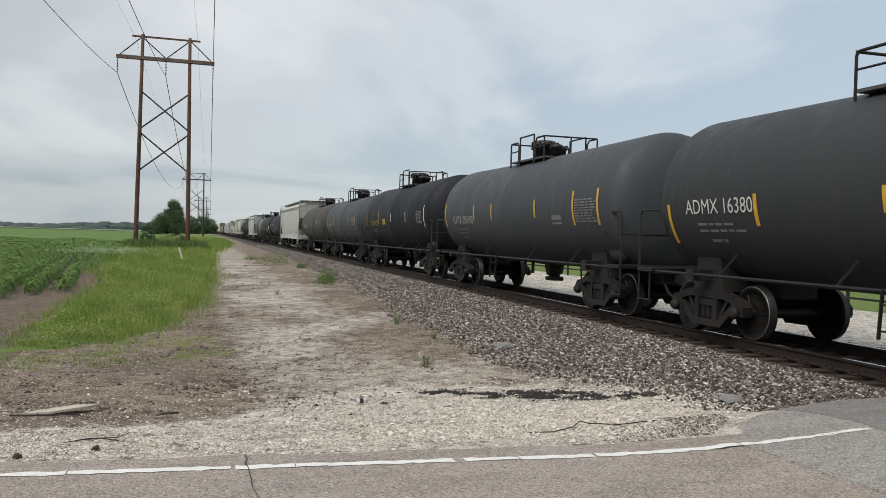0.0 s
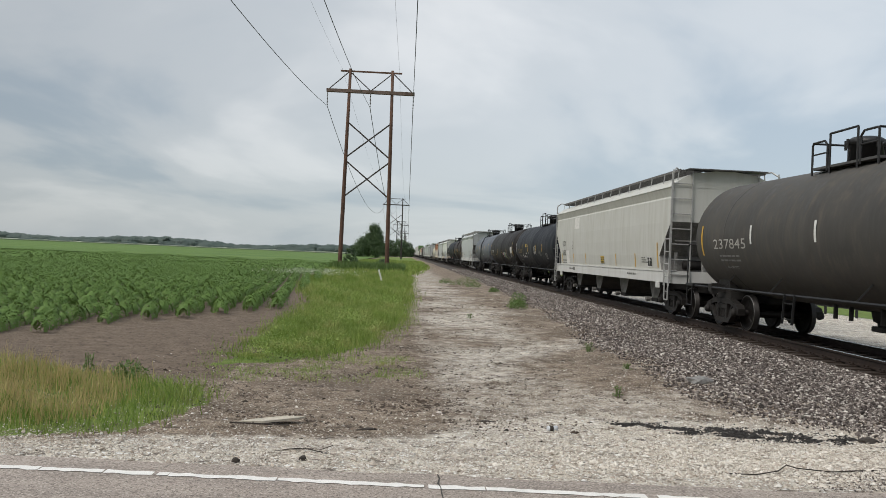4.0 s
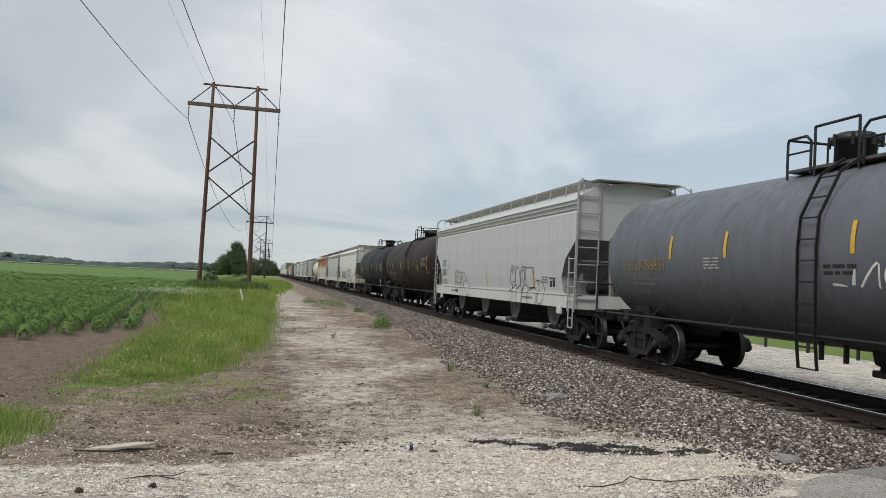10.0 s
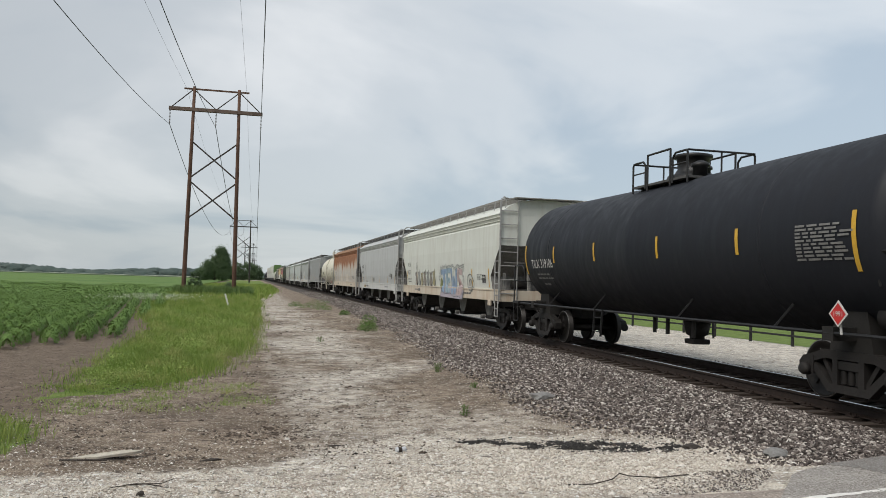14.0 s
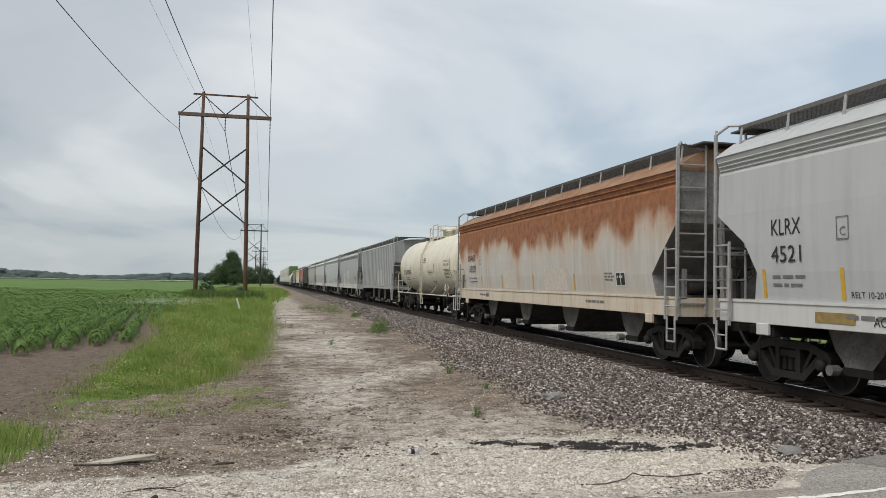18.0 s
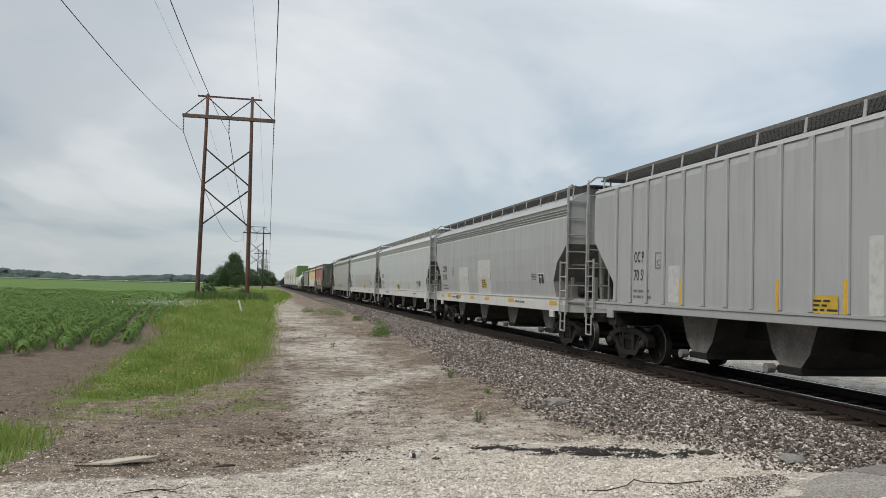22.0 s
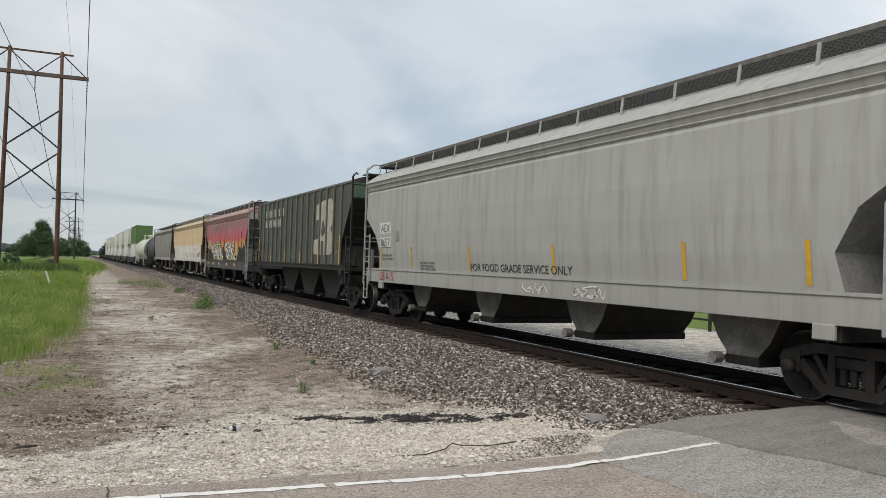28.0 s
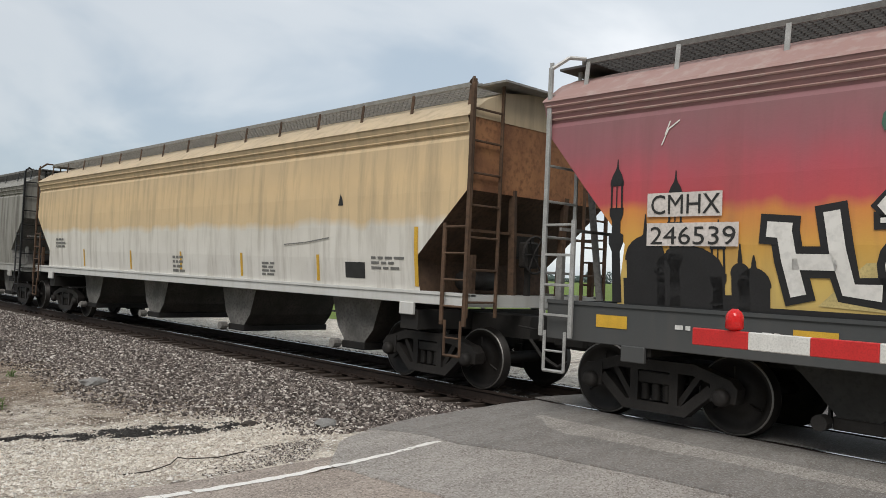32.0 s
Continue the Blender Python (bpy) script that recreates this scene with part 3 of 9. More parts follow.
def ground_z(x, y):
    z = 0.03 + 0.03 * wob(x, y, 0.35) + 0.014 * wob(x, y, 1.7, 3.0)
    z += 0.10 * smooth01((x - 1.5) / 4.0)
    if x > 10:
        z = z * (1 - smooth01((x - 10) / 5)) + 0.12 * smooth01((x - 10) / 5)
    k = smooth01((x - 5.0) / 1.5)
    near = smooth01((10.5 - 2.5 * k - y) / (3.2 - 2.4 * k))
    z = z * (1 - near) + (road_z(x) - 0.02 + 0.01 * wob(x, y, 1.2)) * near
    if -9 < x < 9 and 6.8 < y < 60:
        z += 0.018 * fbm(x, y, 1.6, 5.0) + 0.010 * noise.noise((x * 5, y * 5, 1.0))
    return z


def inside(poly, x, y):
    hit = False
    for (x0, y0), (x1, y1) in zip(poly, poly[1:] + poly[:1]):
        if (y0 > y) != (y1 > y) and x < (x1 - x0) * (y - y0) / (y1 - y0) + x0:
            hit = not hit
    return hit


VERGE = [(-2.85, 14.0), (-2.0, 14.5), (-1.35, 15.5), (-0.95, 17.0), (-0.4, 20.3), (-0.1, 25), (0.12, 34), (0.55, 68), (3.4, 114), (4.2, 200), (4.5, 420), (-9, 420), (-8, 120), (-6.6, 62), (-5.6, 48), (-4.6, 40), (-3.7, 34), (-2.95, 27), (-2.85, 23), (-3.0, 19), (-2.85, 16)]
NEAR_GRASS = [(-14, 13.4), (-6.2, 13.1), (-5.3, 13.0), (-3.6, 11.9), (-2.7, 11.6), (-2.35, 10.4), (-2.75, 8.5), (-3.8, 8.05), (-14, 7.9)]
CROP = [(-3.9, 26.5), (-4.2, 30), (-4.75, 36), (-4.6, 41), (-5.0, 50), (-5.8, 62), (-8.2, 120), (-10, 420), (-400, 420), (-400, 17), (-9, 16.4), (-7.4, 17.5), (-6.9, 20.5), (-5.7, 22.3)]


def lines(*spans):
    out = []
    for a, b, step in spans:
        k = max(1, round((b - a) / step))
        out += [a + (b - a) * i / k for i in range(k)]
    return out + [spans[-1][1]]


def fbm(x, y, s, seed=0.0):
    return noise.fractal((x * s, y * s, seed), 0.9, 2.1, 4)


def stain_at(x, y):
    """Damp cinder stain along the ballast foot: a thin tail that widens towards the track."""
    if not (2.0 < x < 6.2 and 8.2 < y < 10.4):
        return 0.0
    th = 0.14 + 0.26 * smooth01((x - 2.6) / 1.0) - 0.16 * smooth01((x - 4.7) / 0.6)
    mid = 9.76 - 0.36 * (x - 2.6) + 0.07 * math.sin(3.1 * x)
    d = math.exp(-((y - mid) / th) ** 2) * smooth01((x - 2.35) / 0.4) * (1 - smooth01((x - 5.0) / 0.5))
    return min(1.0, d * max(0.0, 0.75 + 1.5 * fbm(x, y * 2.2, 2.2, 9.0)))


def build_ground():
    xs = lines((-3000, -400, 400), (-400, -60, 40), (-60, -16, 4), (-16, -8, 0.6), (-8, -3.4, 0.2), (-3.4, 6.6, 0.1), (6.6, 9, 0.3), (9, 24, 0.7), (24, 60, 4), (60, 400, 40), (400, 3000, 400))
    ys = lines((-3000, -100, 400), (-100, -10, 15), (-10, 6, 2), (6, 6.8, 0.2), (6.8, 17, 0.1), (17, 26, 0.2), (26, 60, 0.5), (60, 140, 2.5), (140, 500, 25), (500, 3500, 300))
    verts, cols = [], []
    for y in ys:
        for x in xs:
            near = -9 < x < 9 and 6.8 < y < 60
            z = ground_z(x, y)
            f = g = 0.0
            if near:
                f, g = fbm(x, y, 0.45, 2.0), fbm(x, y, 1.6, 5.0)
            verts.append((x, y, z))
            w = 0.35 * wob(x, y, 0.5, 7.0)
            # packed stone lane; browner towards the verge, pale along the road
            red = 0.34 + 0.38 * f
            red -= 0.60 * smooth01((1.0 - x + 0.9 * f) / 1.6) * smooth01((y - 8.0) / 0.8)
            red -= 0.28 * smooth01((x - 2.4) / 1.6) * smooth01((y - 10.2) / 1.5)
            red += 0.72 * smooth01((8.6 + 0.5 * f - y + 0.75 * smooth01((x + 1.2) / 3.5) * 2.4) / 1.2)
            red += 0.30 * math.exp(-((x - 2.0) / 1.5) ** 2 - ((y - 25.5) / 2.2) ** 2)
            if near:
                red -= 0.35 * max(0.0, g - 0.25)
            if x > 11:
                red = 0.95
            green = 0.0
            if inside(VERGE, x + 0.5 * f, y + 0.6 * f):
                green = 0.75
            if inside(NEAR_GRASS, x, y + 0.5 * w):
                green = 0.6
            if x > 19.6 + 0.8 * w or y > 600 or y < -12 or x < -60:
                green = 1.0
            if 3.2 < x < 6 and y > 45:
                green = max(green, 0.25 + 0.5 * w)
            blue = 0.0
            if x < -2.6 and y < 420 and green < 0.3:
                blue = 0.9 * smooth01((y - 11.6 + w) / 1.4)
            cols.append((red, green, blue, stain_at(x, y) if near else 0.0))
    nx = len(xs)
    faces = [(j * nx + i, j * nx + i + 1, (j + 1) * nx + i + 1, (j + 1) * nx + i) for j in range(len(ys) - 1) for i in range(nx - 1)]
    ob = from_lists("ground", verts, faces, M["ground"], smooth=True)
    a = ob.data.color_attributes.new("zone", "FLOAT_COLOR", "POINT")
    a.data.foreach_set("color", [v for c in cols for v in c])
    tagged(ob, "flat pale limestone, dirt and field ground reaching the horizon", "ground", kind="structure")


build_ground()


# ---- road
def strip(name, xs, y_of_low, y_of_high, dz, material, label, n=6, thick=0.12):
    verts, faces = [], []
    for x in xs:
        a, b = y_of_low(x), y_of_high(x)
        for k in range(n + 1):
            y = a + (b - a) * k / n
            verts.append((x, y, road_z(x) + dz))
    m = n + 1
    for i in range(len(xs) - 1):
        for k in range(n):
            faces.append((i * m + k, (i + 1) * m + k, (i + 1) * m + k + 1, i * m + k + 1))
    # edges turned down
    base = len(verts)
    for i, x in enumerate(xs):
        verts.append((x, y_of_low(x), road_z(x) + dz - thick))
        verts.append((x, y_of_high(x), road_z(x) + dz - thick))
    for i in range(len(xs) - 1):
        faces.append((i * m, base + 2 * i, base + 2 * i + 2, (i + 1) * m))
        faces.append((i * m + n, (i + 1) * m + n, base + 2 * i + 3, base + 2 * i + 1))
    ob = from_lists(name, verts, faces, material, smooth=False)
    return tagged(ob, label, name, kind="structure")


ROAD_X = lines((-220, -40, 20), (-40, -10, 2), (-10, 7.9, 0.3))
strip("road", ROAD_X, lambda x: road_edge_y(x) - 6.9, lambda x: road_edge_y(x) + 0.36 + 0.05 * wob(x, 0, 1.3) + 0.03 * wob(x, 0, 6), 0.012, M["asphalt"],
      "worn grey two-lane asphalt road with a ragged gravel edge")


def flat_patch(name, pts, dz, material, label, category, thick=0.05, inner=None):
    """A thin slab with a free outline, laid on the road's slope."""
    bm = bmesh.new()
    top = [bm.verts.new((x, y, road_z(x) + dz)) for x, y in pts]
    bot = [bm.verts.new((x, y, road_z(x) + dz - thick)) for x, y in pts]
    f = bm.faces.new(top)
    f.normal_update()
    n = len(pts)
    for i in range(n):
        j = (i + 1) % n
        bm.faces.new((top[i], top[j], bot[j], bot[i]))
    bmesh.ops.triangulate(bm, faces=[f])
    ob = part(name, bm, material)
    return tagged(ob, label, category, kind="structure")


def ragged(pts, amp, step, seed):
    rnd = random.Random(seed)
    out = []
    for (x0, y0), (x1, y1) in zip(pts, pts[1:] + pts[:1]):
        k = max(1, int(math.hypot(x1 - x0, y1 - y0) / step))
        for i in range(k):
            out.append((x0 + (x1 - x0) * i / k + rnd.uniform(-amp, amp), y0 + (y1 - y0) * i / k + rnd.uniform(-amp, amp)))
    return out


flat_patch("pavement", ragged([(4.68, 6.42), (4.85, 6.62), (5.1, 6.93), (5.53, 7.26), (5.9, 7.36), (6.3, 7.3), (8.0, 7.25), (8.02, -0.6), (5.6, -0.4), (4.95, 3.0), (4.78, 5.4)], 0.03, 0.25, 3), 0.022, M["apron"],
           "pale dusty asphalt apron before the level crossing", "pavement")
flat_patch("pavement", ragged([(6.08, 7.12), (5.86, 7.37), (6.6, 7.43), (7.4, 7.39), (8.2, 7.34), (8.82, 7.31), (8.82, -1.2), (6.9, -0.9), (6.55, 4.7), (6.45, 5.4), (6.18, 6.2), (6.2, 6.6)], 0.02, 0.3, 4), 0.030, M["crossing"],
           "dark asphalt crossing approach against the rail", "pavement")
flat_patch("pavement", ragged([(9.03, 7.5), (10.26, 7.3), (10.26, -1.4), (9.03, -1.3)], 0.01, 0.4, 5), 0.026, M["crossing"], "dark asphalt panel between the rails", "pavement")
flat_patch("pavement", ragged([(10.5, 7.3), (30, 6.0), (30, -1.8), (10.5, -1.3)], 0.02, 1.0, 6), 0.022, M["asphalt"], "grey asphalt road beyond the level crossing", "pavement")


def edge_line():
    bm = bmesh.new()
    rnd = random.Random(8)
    x = -60.0
    while x < 6.1:
        ln = rnd.choice((0.1, 0.22, 0.4, 0.75, 1.1)) * rnd.uniform(0.7, 1.3) if x > -12 else 3.0
        gap = rnd.choice((0.006, 0.01, 0.014, 0.035)) if x > -12 else 0.02
        if 0.33 < x < 0.9 and gap < 0.06:
            gap = 0.09
        x1 = min(x + ln, 6.1)
        w = 0.055 if x < 4.6 else 0.045
        k = max(2, int((x1 - x) / 0.07))
        tops = []
        for i in range(k + 1):
            xx = x + (x1 - x) * i / k
            bend = 0.10 * smooth01((xx - 4.9) / 1.2)
            y = road_edge_y(xx) + bend
            zz = road_z(xx) + (0.017 if xx < 4.4 else 0.027)
            j0, j1 = rnd.choice((-0.008, 0.004, 0.01, 0.022)), -rnd.choice((-0.008, 0.004, 0.01, 0.022))
            tops.append((bm.verts.new((xx, y - w + j0, zz)), bm.verts.new((xx, y + w + j1, zz))))
        for a, b in zip(tops, tops[1:]):
            bm.faces.new((a[0], b[0], b[1], a[1]))
        x = x1 + gap
    tagged(part("edge_line", bm, M["line_paint"]), "worn and chipped white painted road edge line", "road marking", kind="structure")


edge_line()


def crack(pts, w, seed):
    rnd = random.Random(seed)
    bm = bmesh.new()
    prev = None
    for (x0, y0), (x1, y1) in zip(pts, pts[1:]):
        k = max(2, int(math.hypot(x1 - x0, y1 - y0) / 0.12))
        for i in range(k):
            x, y = x0 + (x1 - x0) * i / k + rnd.uniform(-0.012, 0.012), y0 + (y1 - y0) * i / k + rnd.uniform(-0.02, 0.02)
            ww = w * rnd.uniform(0.5, 1.2)
            z = road_z(x) + 0.0175
            cur = (bm.verts.new((x - ww, y, z)), bm.verts.new((x + ww, y, z)))
            if prev:
                bm.faces.new((prev[0], prev[1], cur[1], cur[0]))
            prev = cur
    tagged(part("road_crack", bm, M["tar"]), "dark tarred crack across the asphalt lane", "road crack", kind="structure")


crack([(0.34, 7.0), (0.36, 6.2), (0.42, 5.2), (0.36, 4.0), (0.5, 0.0)], 0.006, 5)
crack([(5.2, 6.2), (5.7, 5.6), (6.5, 5.2)], 0.012, 6)


# ---- track
def track_structure():
    root = new("railway_track")
    tagged(root, "single railway track of rusty rails on dark timber ties", "railway track", kind="structure")
    prof = [(-0.075, -0.18), (0.075, -0.18), (0.075, -0.165), (0.012, -0.145), (0.010, -0.05), (0.036, -0.038), (0.036, -0.004), (0.028, 0.0),
            (-0.028, 0.0), (-0.036, -0.004), (-0.036, -0.038), (-0.010, -0.05), (-0.012, -0.145), (-0.075, -0.165)]
    for side in (-1, 1):
        bm = bmesh.new()
        ys = [-150, 0, 60, 200, 900]
        rings = [[bm.verts.new((TRACK_X + side * 0.7535 + px, y, RAIL_Z + pz)) for px, pz in prof] for y in ys]
        for a, b in zip(rings, rings[1:]):
            for i in range(len(prof)):
                j = (i + 1) % len(prof)
                f = bm.faces.new((a[i], a[j], b[j], b[i]))
                if i == 7:
                    f.material_index = 1
        part("rail", bm, [M["rail_rust"], M["rail_head"]], root)
    return root


track = track_structure()


def ballast_bed():
    """Sloped bed under the track; the loose stones lie on it."""
    xs = [5.0, 5.6, 6.4, 7.3, 7.9, 8.3, 9.0, 10.3, 11.0, 11.4, 12.0, 12.7]
    hs = [0.06, 0.10, 0.145, 0.19, 0.21, 0.19, 0.14, 0.14, 0.19, 0.20, 0.15, 0.05]
    ys = lines((7.5, 60, 1.0), (60, 900, 60))
    verts = [(x, y, h + 0.015 * wob(x, y, 1.1)) for y in ys for x, h in zip(xs, hs)]
    n = len(xs)
    faces = [(j * n + i, j * n + i + 1, (j + 1) * n + i + 1, (j + 1) * n + i) for j in range(len(ys) - 1) for i in range(n - 1)]
    ob = from_lists("ballast_bed", verts, faces, M["ballast_bed"], smooth=True)
    tagged(ob, "sloped bed of crushed stone under the track", "ballast", kind="structure")
    verts = [(x, y, h) for y in (-150, -1.6) for x, h in zip(xs, hs)]
    ob = from_lists("ballast_bed", verts, [(i, i + 1, n + i + 1, n + i) for i in range(n - 1)], M["ballast_bed"], smooth=True)
    tagged(ob, "sloped bed of crushed stone under the track", "ballast", kind="structure")


M["ballast_bed"] = plain("crushed_stone_bed", (0.11, 0.094, 0.084), 0.9, 0, 0.45, 9, 0.9, c2=(0.045, 0.038, 0.034))
ballast_bed()


def bed_z(x):
    xs = [4.0, 5.0, 5.6, 6.4, 7.3, 7.9, 8.3, 9.0, 10.3, 11.0, 11.5, 12.5, 13.6]
    hs = [0.06, 0.09, 0.10, 0.145, 0.19, 0.21, 0.215, 0.20, 0.20, 0.215, 0.21, 0.15, 0.08]
    return float(np.interp(x, xs, hs))


ICO = None


def ico_data():
    bm = bmesh.new()
    bmesh.ops.create_icosphere(bm, subdivisions=1, radius=1.0)
    v = np.array([p.co[:] for p in bm.verts])
    f = np.array([[q.index for q in p.verts] for p in bm.faces])
    bm.free()
    return v, f


OCT_V = np.array([(1, 0, 0), (-1, 0, 0), (0, 1, 0), (0, -1, 0), (0, 0, 1), (0, 0, -1)], float)
OCT_F = np.array([(0, 2, 4), (2, 1, 4), (1, 3, 4), (3, 0, 4), (2, 0, 5), (1, 2, 5), (3, 1, 5), (0, 3, 5)])


def scatter(name, pts, sizes, material, label, seed, fine=True, squash=0.7, category="stones"):
    """Loose lumps, each turned and misshapen, joined into one."""
    rng = np.random.default_rng(seed)
    bv, bf = ico_data() if fine else (OCT_V, OCT_F)
    k, nv = len(pts), len(bv)
    ang = rng.uniform(0, 2 * np.pi, (k, 3))
    scl = np.asarray(sizes)[:, None] * rng.uniform(0.65, 1.3, (k, 3)) * np.array([1, 1, squash])
    v = bv[None] * scl[:, None, :] * rng.uniform(0.78, 1.2, (k, nv, 1))
    c, s = np.cos(ang), np.sin(ang)
    x, y, z = v[..., 0], v[..., 1], v[..., 2]
    y, z = c[:, :1] * 0.9 * y - s[:, :1] * 0.4 * z, s[:, :1] * 0.4 * y + z * 0.95
    x, y = c[:, 2:] * x - s[:, 2:] * y, s[:, 2:] * x + c[:, 2:] * y
    v = np.stack([x, y, z], -1) + np.asarray(pts)[:, None, :]
    f = bf[None] + (np.arange(k) * nv)[:, None, None]
    ob = from_lists(name, v.reshape(-1, 3).tolist(), f.reshape(-1, 3).tolist(), material)
    return tagged(ob, label, category, kind="stuff")


def ballast_stones():
    rng = np.random.default_rng(11)

    def field(y0, y1, per_m2, s0, s1):
        k = int((y1 - y0) * 4.6 * per_m2)
        x, y = rng.uniform(4.1, 8.75, k), rng.uniform(y0, y1, k)
        toe = np.interp(y, [7.6, 9.4, 10.5, 18, 30, 55, 110], [5.1, 5.0, 4.3, 4.25, 5.0, 5.7, 6.2]) + 0.12 * np.sin(y * 0.9)
        keep = rng.uniform(0, 1, k) < np.clip((x - toe) / 1.1 + 0.10, 0, 1)
        # the crossing's corner stays clear
        keep &= y > 7.43 + 0.45 * np.clip(5.95 - x, 0, 1)
        x, y = x[keep], y[keep]
        sz = rng.uniform(s0, s1, len(x)) * np.where(rng.uniform(0, 1, len(x)) < 0.12, 1.45, 1.0)
        base = np.interp(x, [4.0, 5.0, 5.6, 6.4, 7.3, 7.9, 8.25, 8.5, 8.75], [0.075, 0.10, 0.115, 0.15, 0.19, 0.21, 0.20, 0.15, 0.14])
        base = np.maximum(base, [ground_z(a, b) if a < 6.6 or b < 8.6 else 0 for a, b in zip(x, y)])
        z = base + sz * rng.uniform(0.0, 0.5, len(x))
        return np.stack([x, y, z], 1), sz

    p, s = field(7.4, 20, 1080, 0.0135, 0.028)
    scatter("ballast_stones", p, s, M["ballast"], "loose grey and pinkish crushed ballast stones", 1, True)
    p, s = field(20, 48, 500, 0.019, 0.033)
    scatter("ballast_stones", p, s, M["ballast"], "loose grey and pinkish crushed ballast stones", 2, False)
    p, s = field(48, 110, 110, 0.035, 0.06)
    scatter("ballast_stones", p, s, M["ballast"], "loose grey and pinkish crushed ballast stones", 3, False)
    k = 9000
    x, y = rng.uniform(9.0, 12.3, k), rng.uniform(7.6, 45, k)
    sz = rng.uniform(0.03, 0.05, k)
    scatter("ballast_stones", np.stack([x, y, np.interp(x, [9, 10.4, 11.3, 12.3], [0.14, 0.14, 0.20, 0.11]) + sz * 0.2], 1), sz, M["ballast"], "loose grey crushed ballast stones between and beyond the rails", 4, False)


ballast_stones()


def gravel_scatter():
    rng = np.random.default_rng(21)
    k = 34000
    x, y = rng.uniform(-4.5, 6.0, k), 7.0 + rng.gamma(1.35, 1.5, k)
    keep = (y > road_edge_y(x) + 0.36) & (y < 24) & ~((x > 4.6) & (y < 7.6)) & (rng.uniform(0, 1, k) < np.clip(0.25 + 0.75 * ((y < 8.4) | (x > 0.8)), 0, 1))
    x, y = x[keep], y[keep]
    clear = np.array([stain_at(a, b) < rng.uniform(0.15, 0.9) for a, b in zip(x, y)])
    x, y = x[clear], y[clear]
    sz = rng.gamma(2.0, 0.0034, len(x)) + 0.005
    z = np.array([ground_z(a, b) for a, b in zip(x, y)]) + sz * 0.2
    scatter("gravel_stones", np.stack([x, y, z], 1), sz, M["chips"], "loose pale limestone chips on the road shoulder", 5, False, 0.6)
    # whiter crushed stone washed out before the crossing
    k = 11000
    x, y = rng.normal(3.6, 1.3, k), 7.2 + rng.gamma(1.6, 0.62, k)
    keep = (y > road_edge_y(x) + 0.4) & (x < 5.8) & ~((x > 4.6) & (y < 7.6)) & (y < 10)
    x, y = x[keep], y[keep]
    clear = np.array([stain_at(a, b) < rng.uniform(0.1, 0.7) for a, b in zip(x, y)])
    x, y = x[clear], y[clear]
    sz = rng.gamma(2.0, 0.0036, len(x)) + 0.006
    z = np.array([ground_z(a, b) for a, b in zip(x, y)]) + sz * 0.25
    scatter("gravel_stones", np.stack([x, y, z], 1), sz, M["white_chips"], "loose white limestone gravel before the crossing", 15, False, 0.6)
    # dark and pale grit spilt over the shoulder's corner
    k = 3600
    x, y = rng.uniform(3.6, 5.3, k), rng.uniform(6.75, 7.6, k)
    keep = (y > road_edge_y(x) + 0.42) & (y > 6.9 + 0.95 * np.clip(x - 4.75, 0, 1)) & (rng.uniform(0, 1, k) < np.clip((x - 3.5) / 0.9, 0, 1))
    x, y = x[keep], y[keep]
    sz = rng.uniform(0.006, 0.014, len(x))
    scatter("gravel_stones", np.stack([x, y, np.array([ground_z(a, b) for a, b in zip(x, y)]) + sz * 0.3], 1), sz, M["ballast"], "dark and pale grit spilt beside the crossing", 16, False, 0.6)
    k = 24000
    x, y = rng.normal(-0.2, 1.8, k), 8.4 + rng.gamma(1.7, 4.0, k)
    # broken crusts gather in ridges
    keep = rng.uniform(0, 1, k) < np.clip(0.25 + 1.6 * np.array([fbm(a * 0.8, b, 0.9, 8.0) for a, b in zip(x, y)]), 0.05, 1)
    x, y = x[keep], y[keep]
    k = len(x)
    sz = rng.gamma(1.2, 0.006, k) + 0.005
    z = np.array([ground_z(a, b) for a, b in zip(x, y)]) + sz * 0.15
    scatter("dirt_clods", np.stack([x, y, z], 1), sz, M["clods"], "dark dirt clods and debris strewn over the lane", 6, False, 0.55, "clods")
    # larger flat crusts and stones farther up the lane, in drifts
    k = 16000
    x, y = rng.uniform(-1.6, 5.2, k), 10.5 + rng.gamma(1.9, 8.0, k)
    keep = (rng.uniform(0, 1, k) < np.clip(0.08 + 2.0 * np.array([fbm(a * 0.6, b * 0.9, 0.8, 18.0) for a, b in zip(x, y)]), 0.03, 1)) & (y < 60) & (x > -0.2 - 0.08 * (20 - y) * (y < 20))
    x, y = x[keep], y[keep]
    sz = (rng.gamma(1.6, 0.006, len(x)) + 0.008) * np.clip(y / 22, 0.8, 1.8)
    z = np.array([ground_z(a, b) for a, b in zip(x, y)]) + sz * 0.1
    dark = rng.uniform(0, 1, len(x)) < 0.6
    scatter("dirt_clods", np.stack([x, y, z], 1)[dark], sz[dark], M["clods"], "dark dirt clods and debris strewn over the lane", 26, False, 0.45, "clods")
    scatter("gravel_stones", np.stack([x, y, z], 1)[~dark], sz[~dark] * 0.8, M["chips"], "loose pale stones scattered over the lane", 27, False, 0.5)
    # heap of dark cinders spilt at the foot of the ballast
    k = 4200
    u = rng.normal(0, 1, (k, 2))
    x, y = 3.9 + 0.8 * u[:, 0], 9.29 + 0.30 * u[:, 1] - 0.36 * (0.8 * u[:, 0])
    hit = np.array([stain_at(a, b) > rng.uniform(0.1, 0.8) for a, b in zip(x, y)])
    x, y = x[hit], y[hit]
    k = len(x)
    sz = rng.uniform(0.008, 0.022, k)
    z = np.array([ground_z(a, b) for a, b in zip(x, y)]) + sz * 0.3
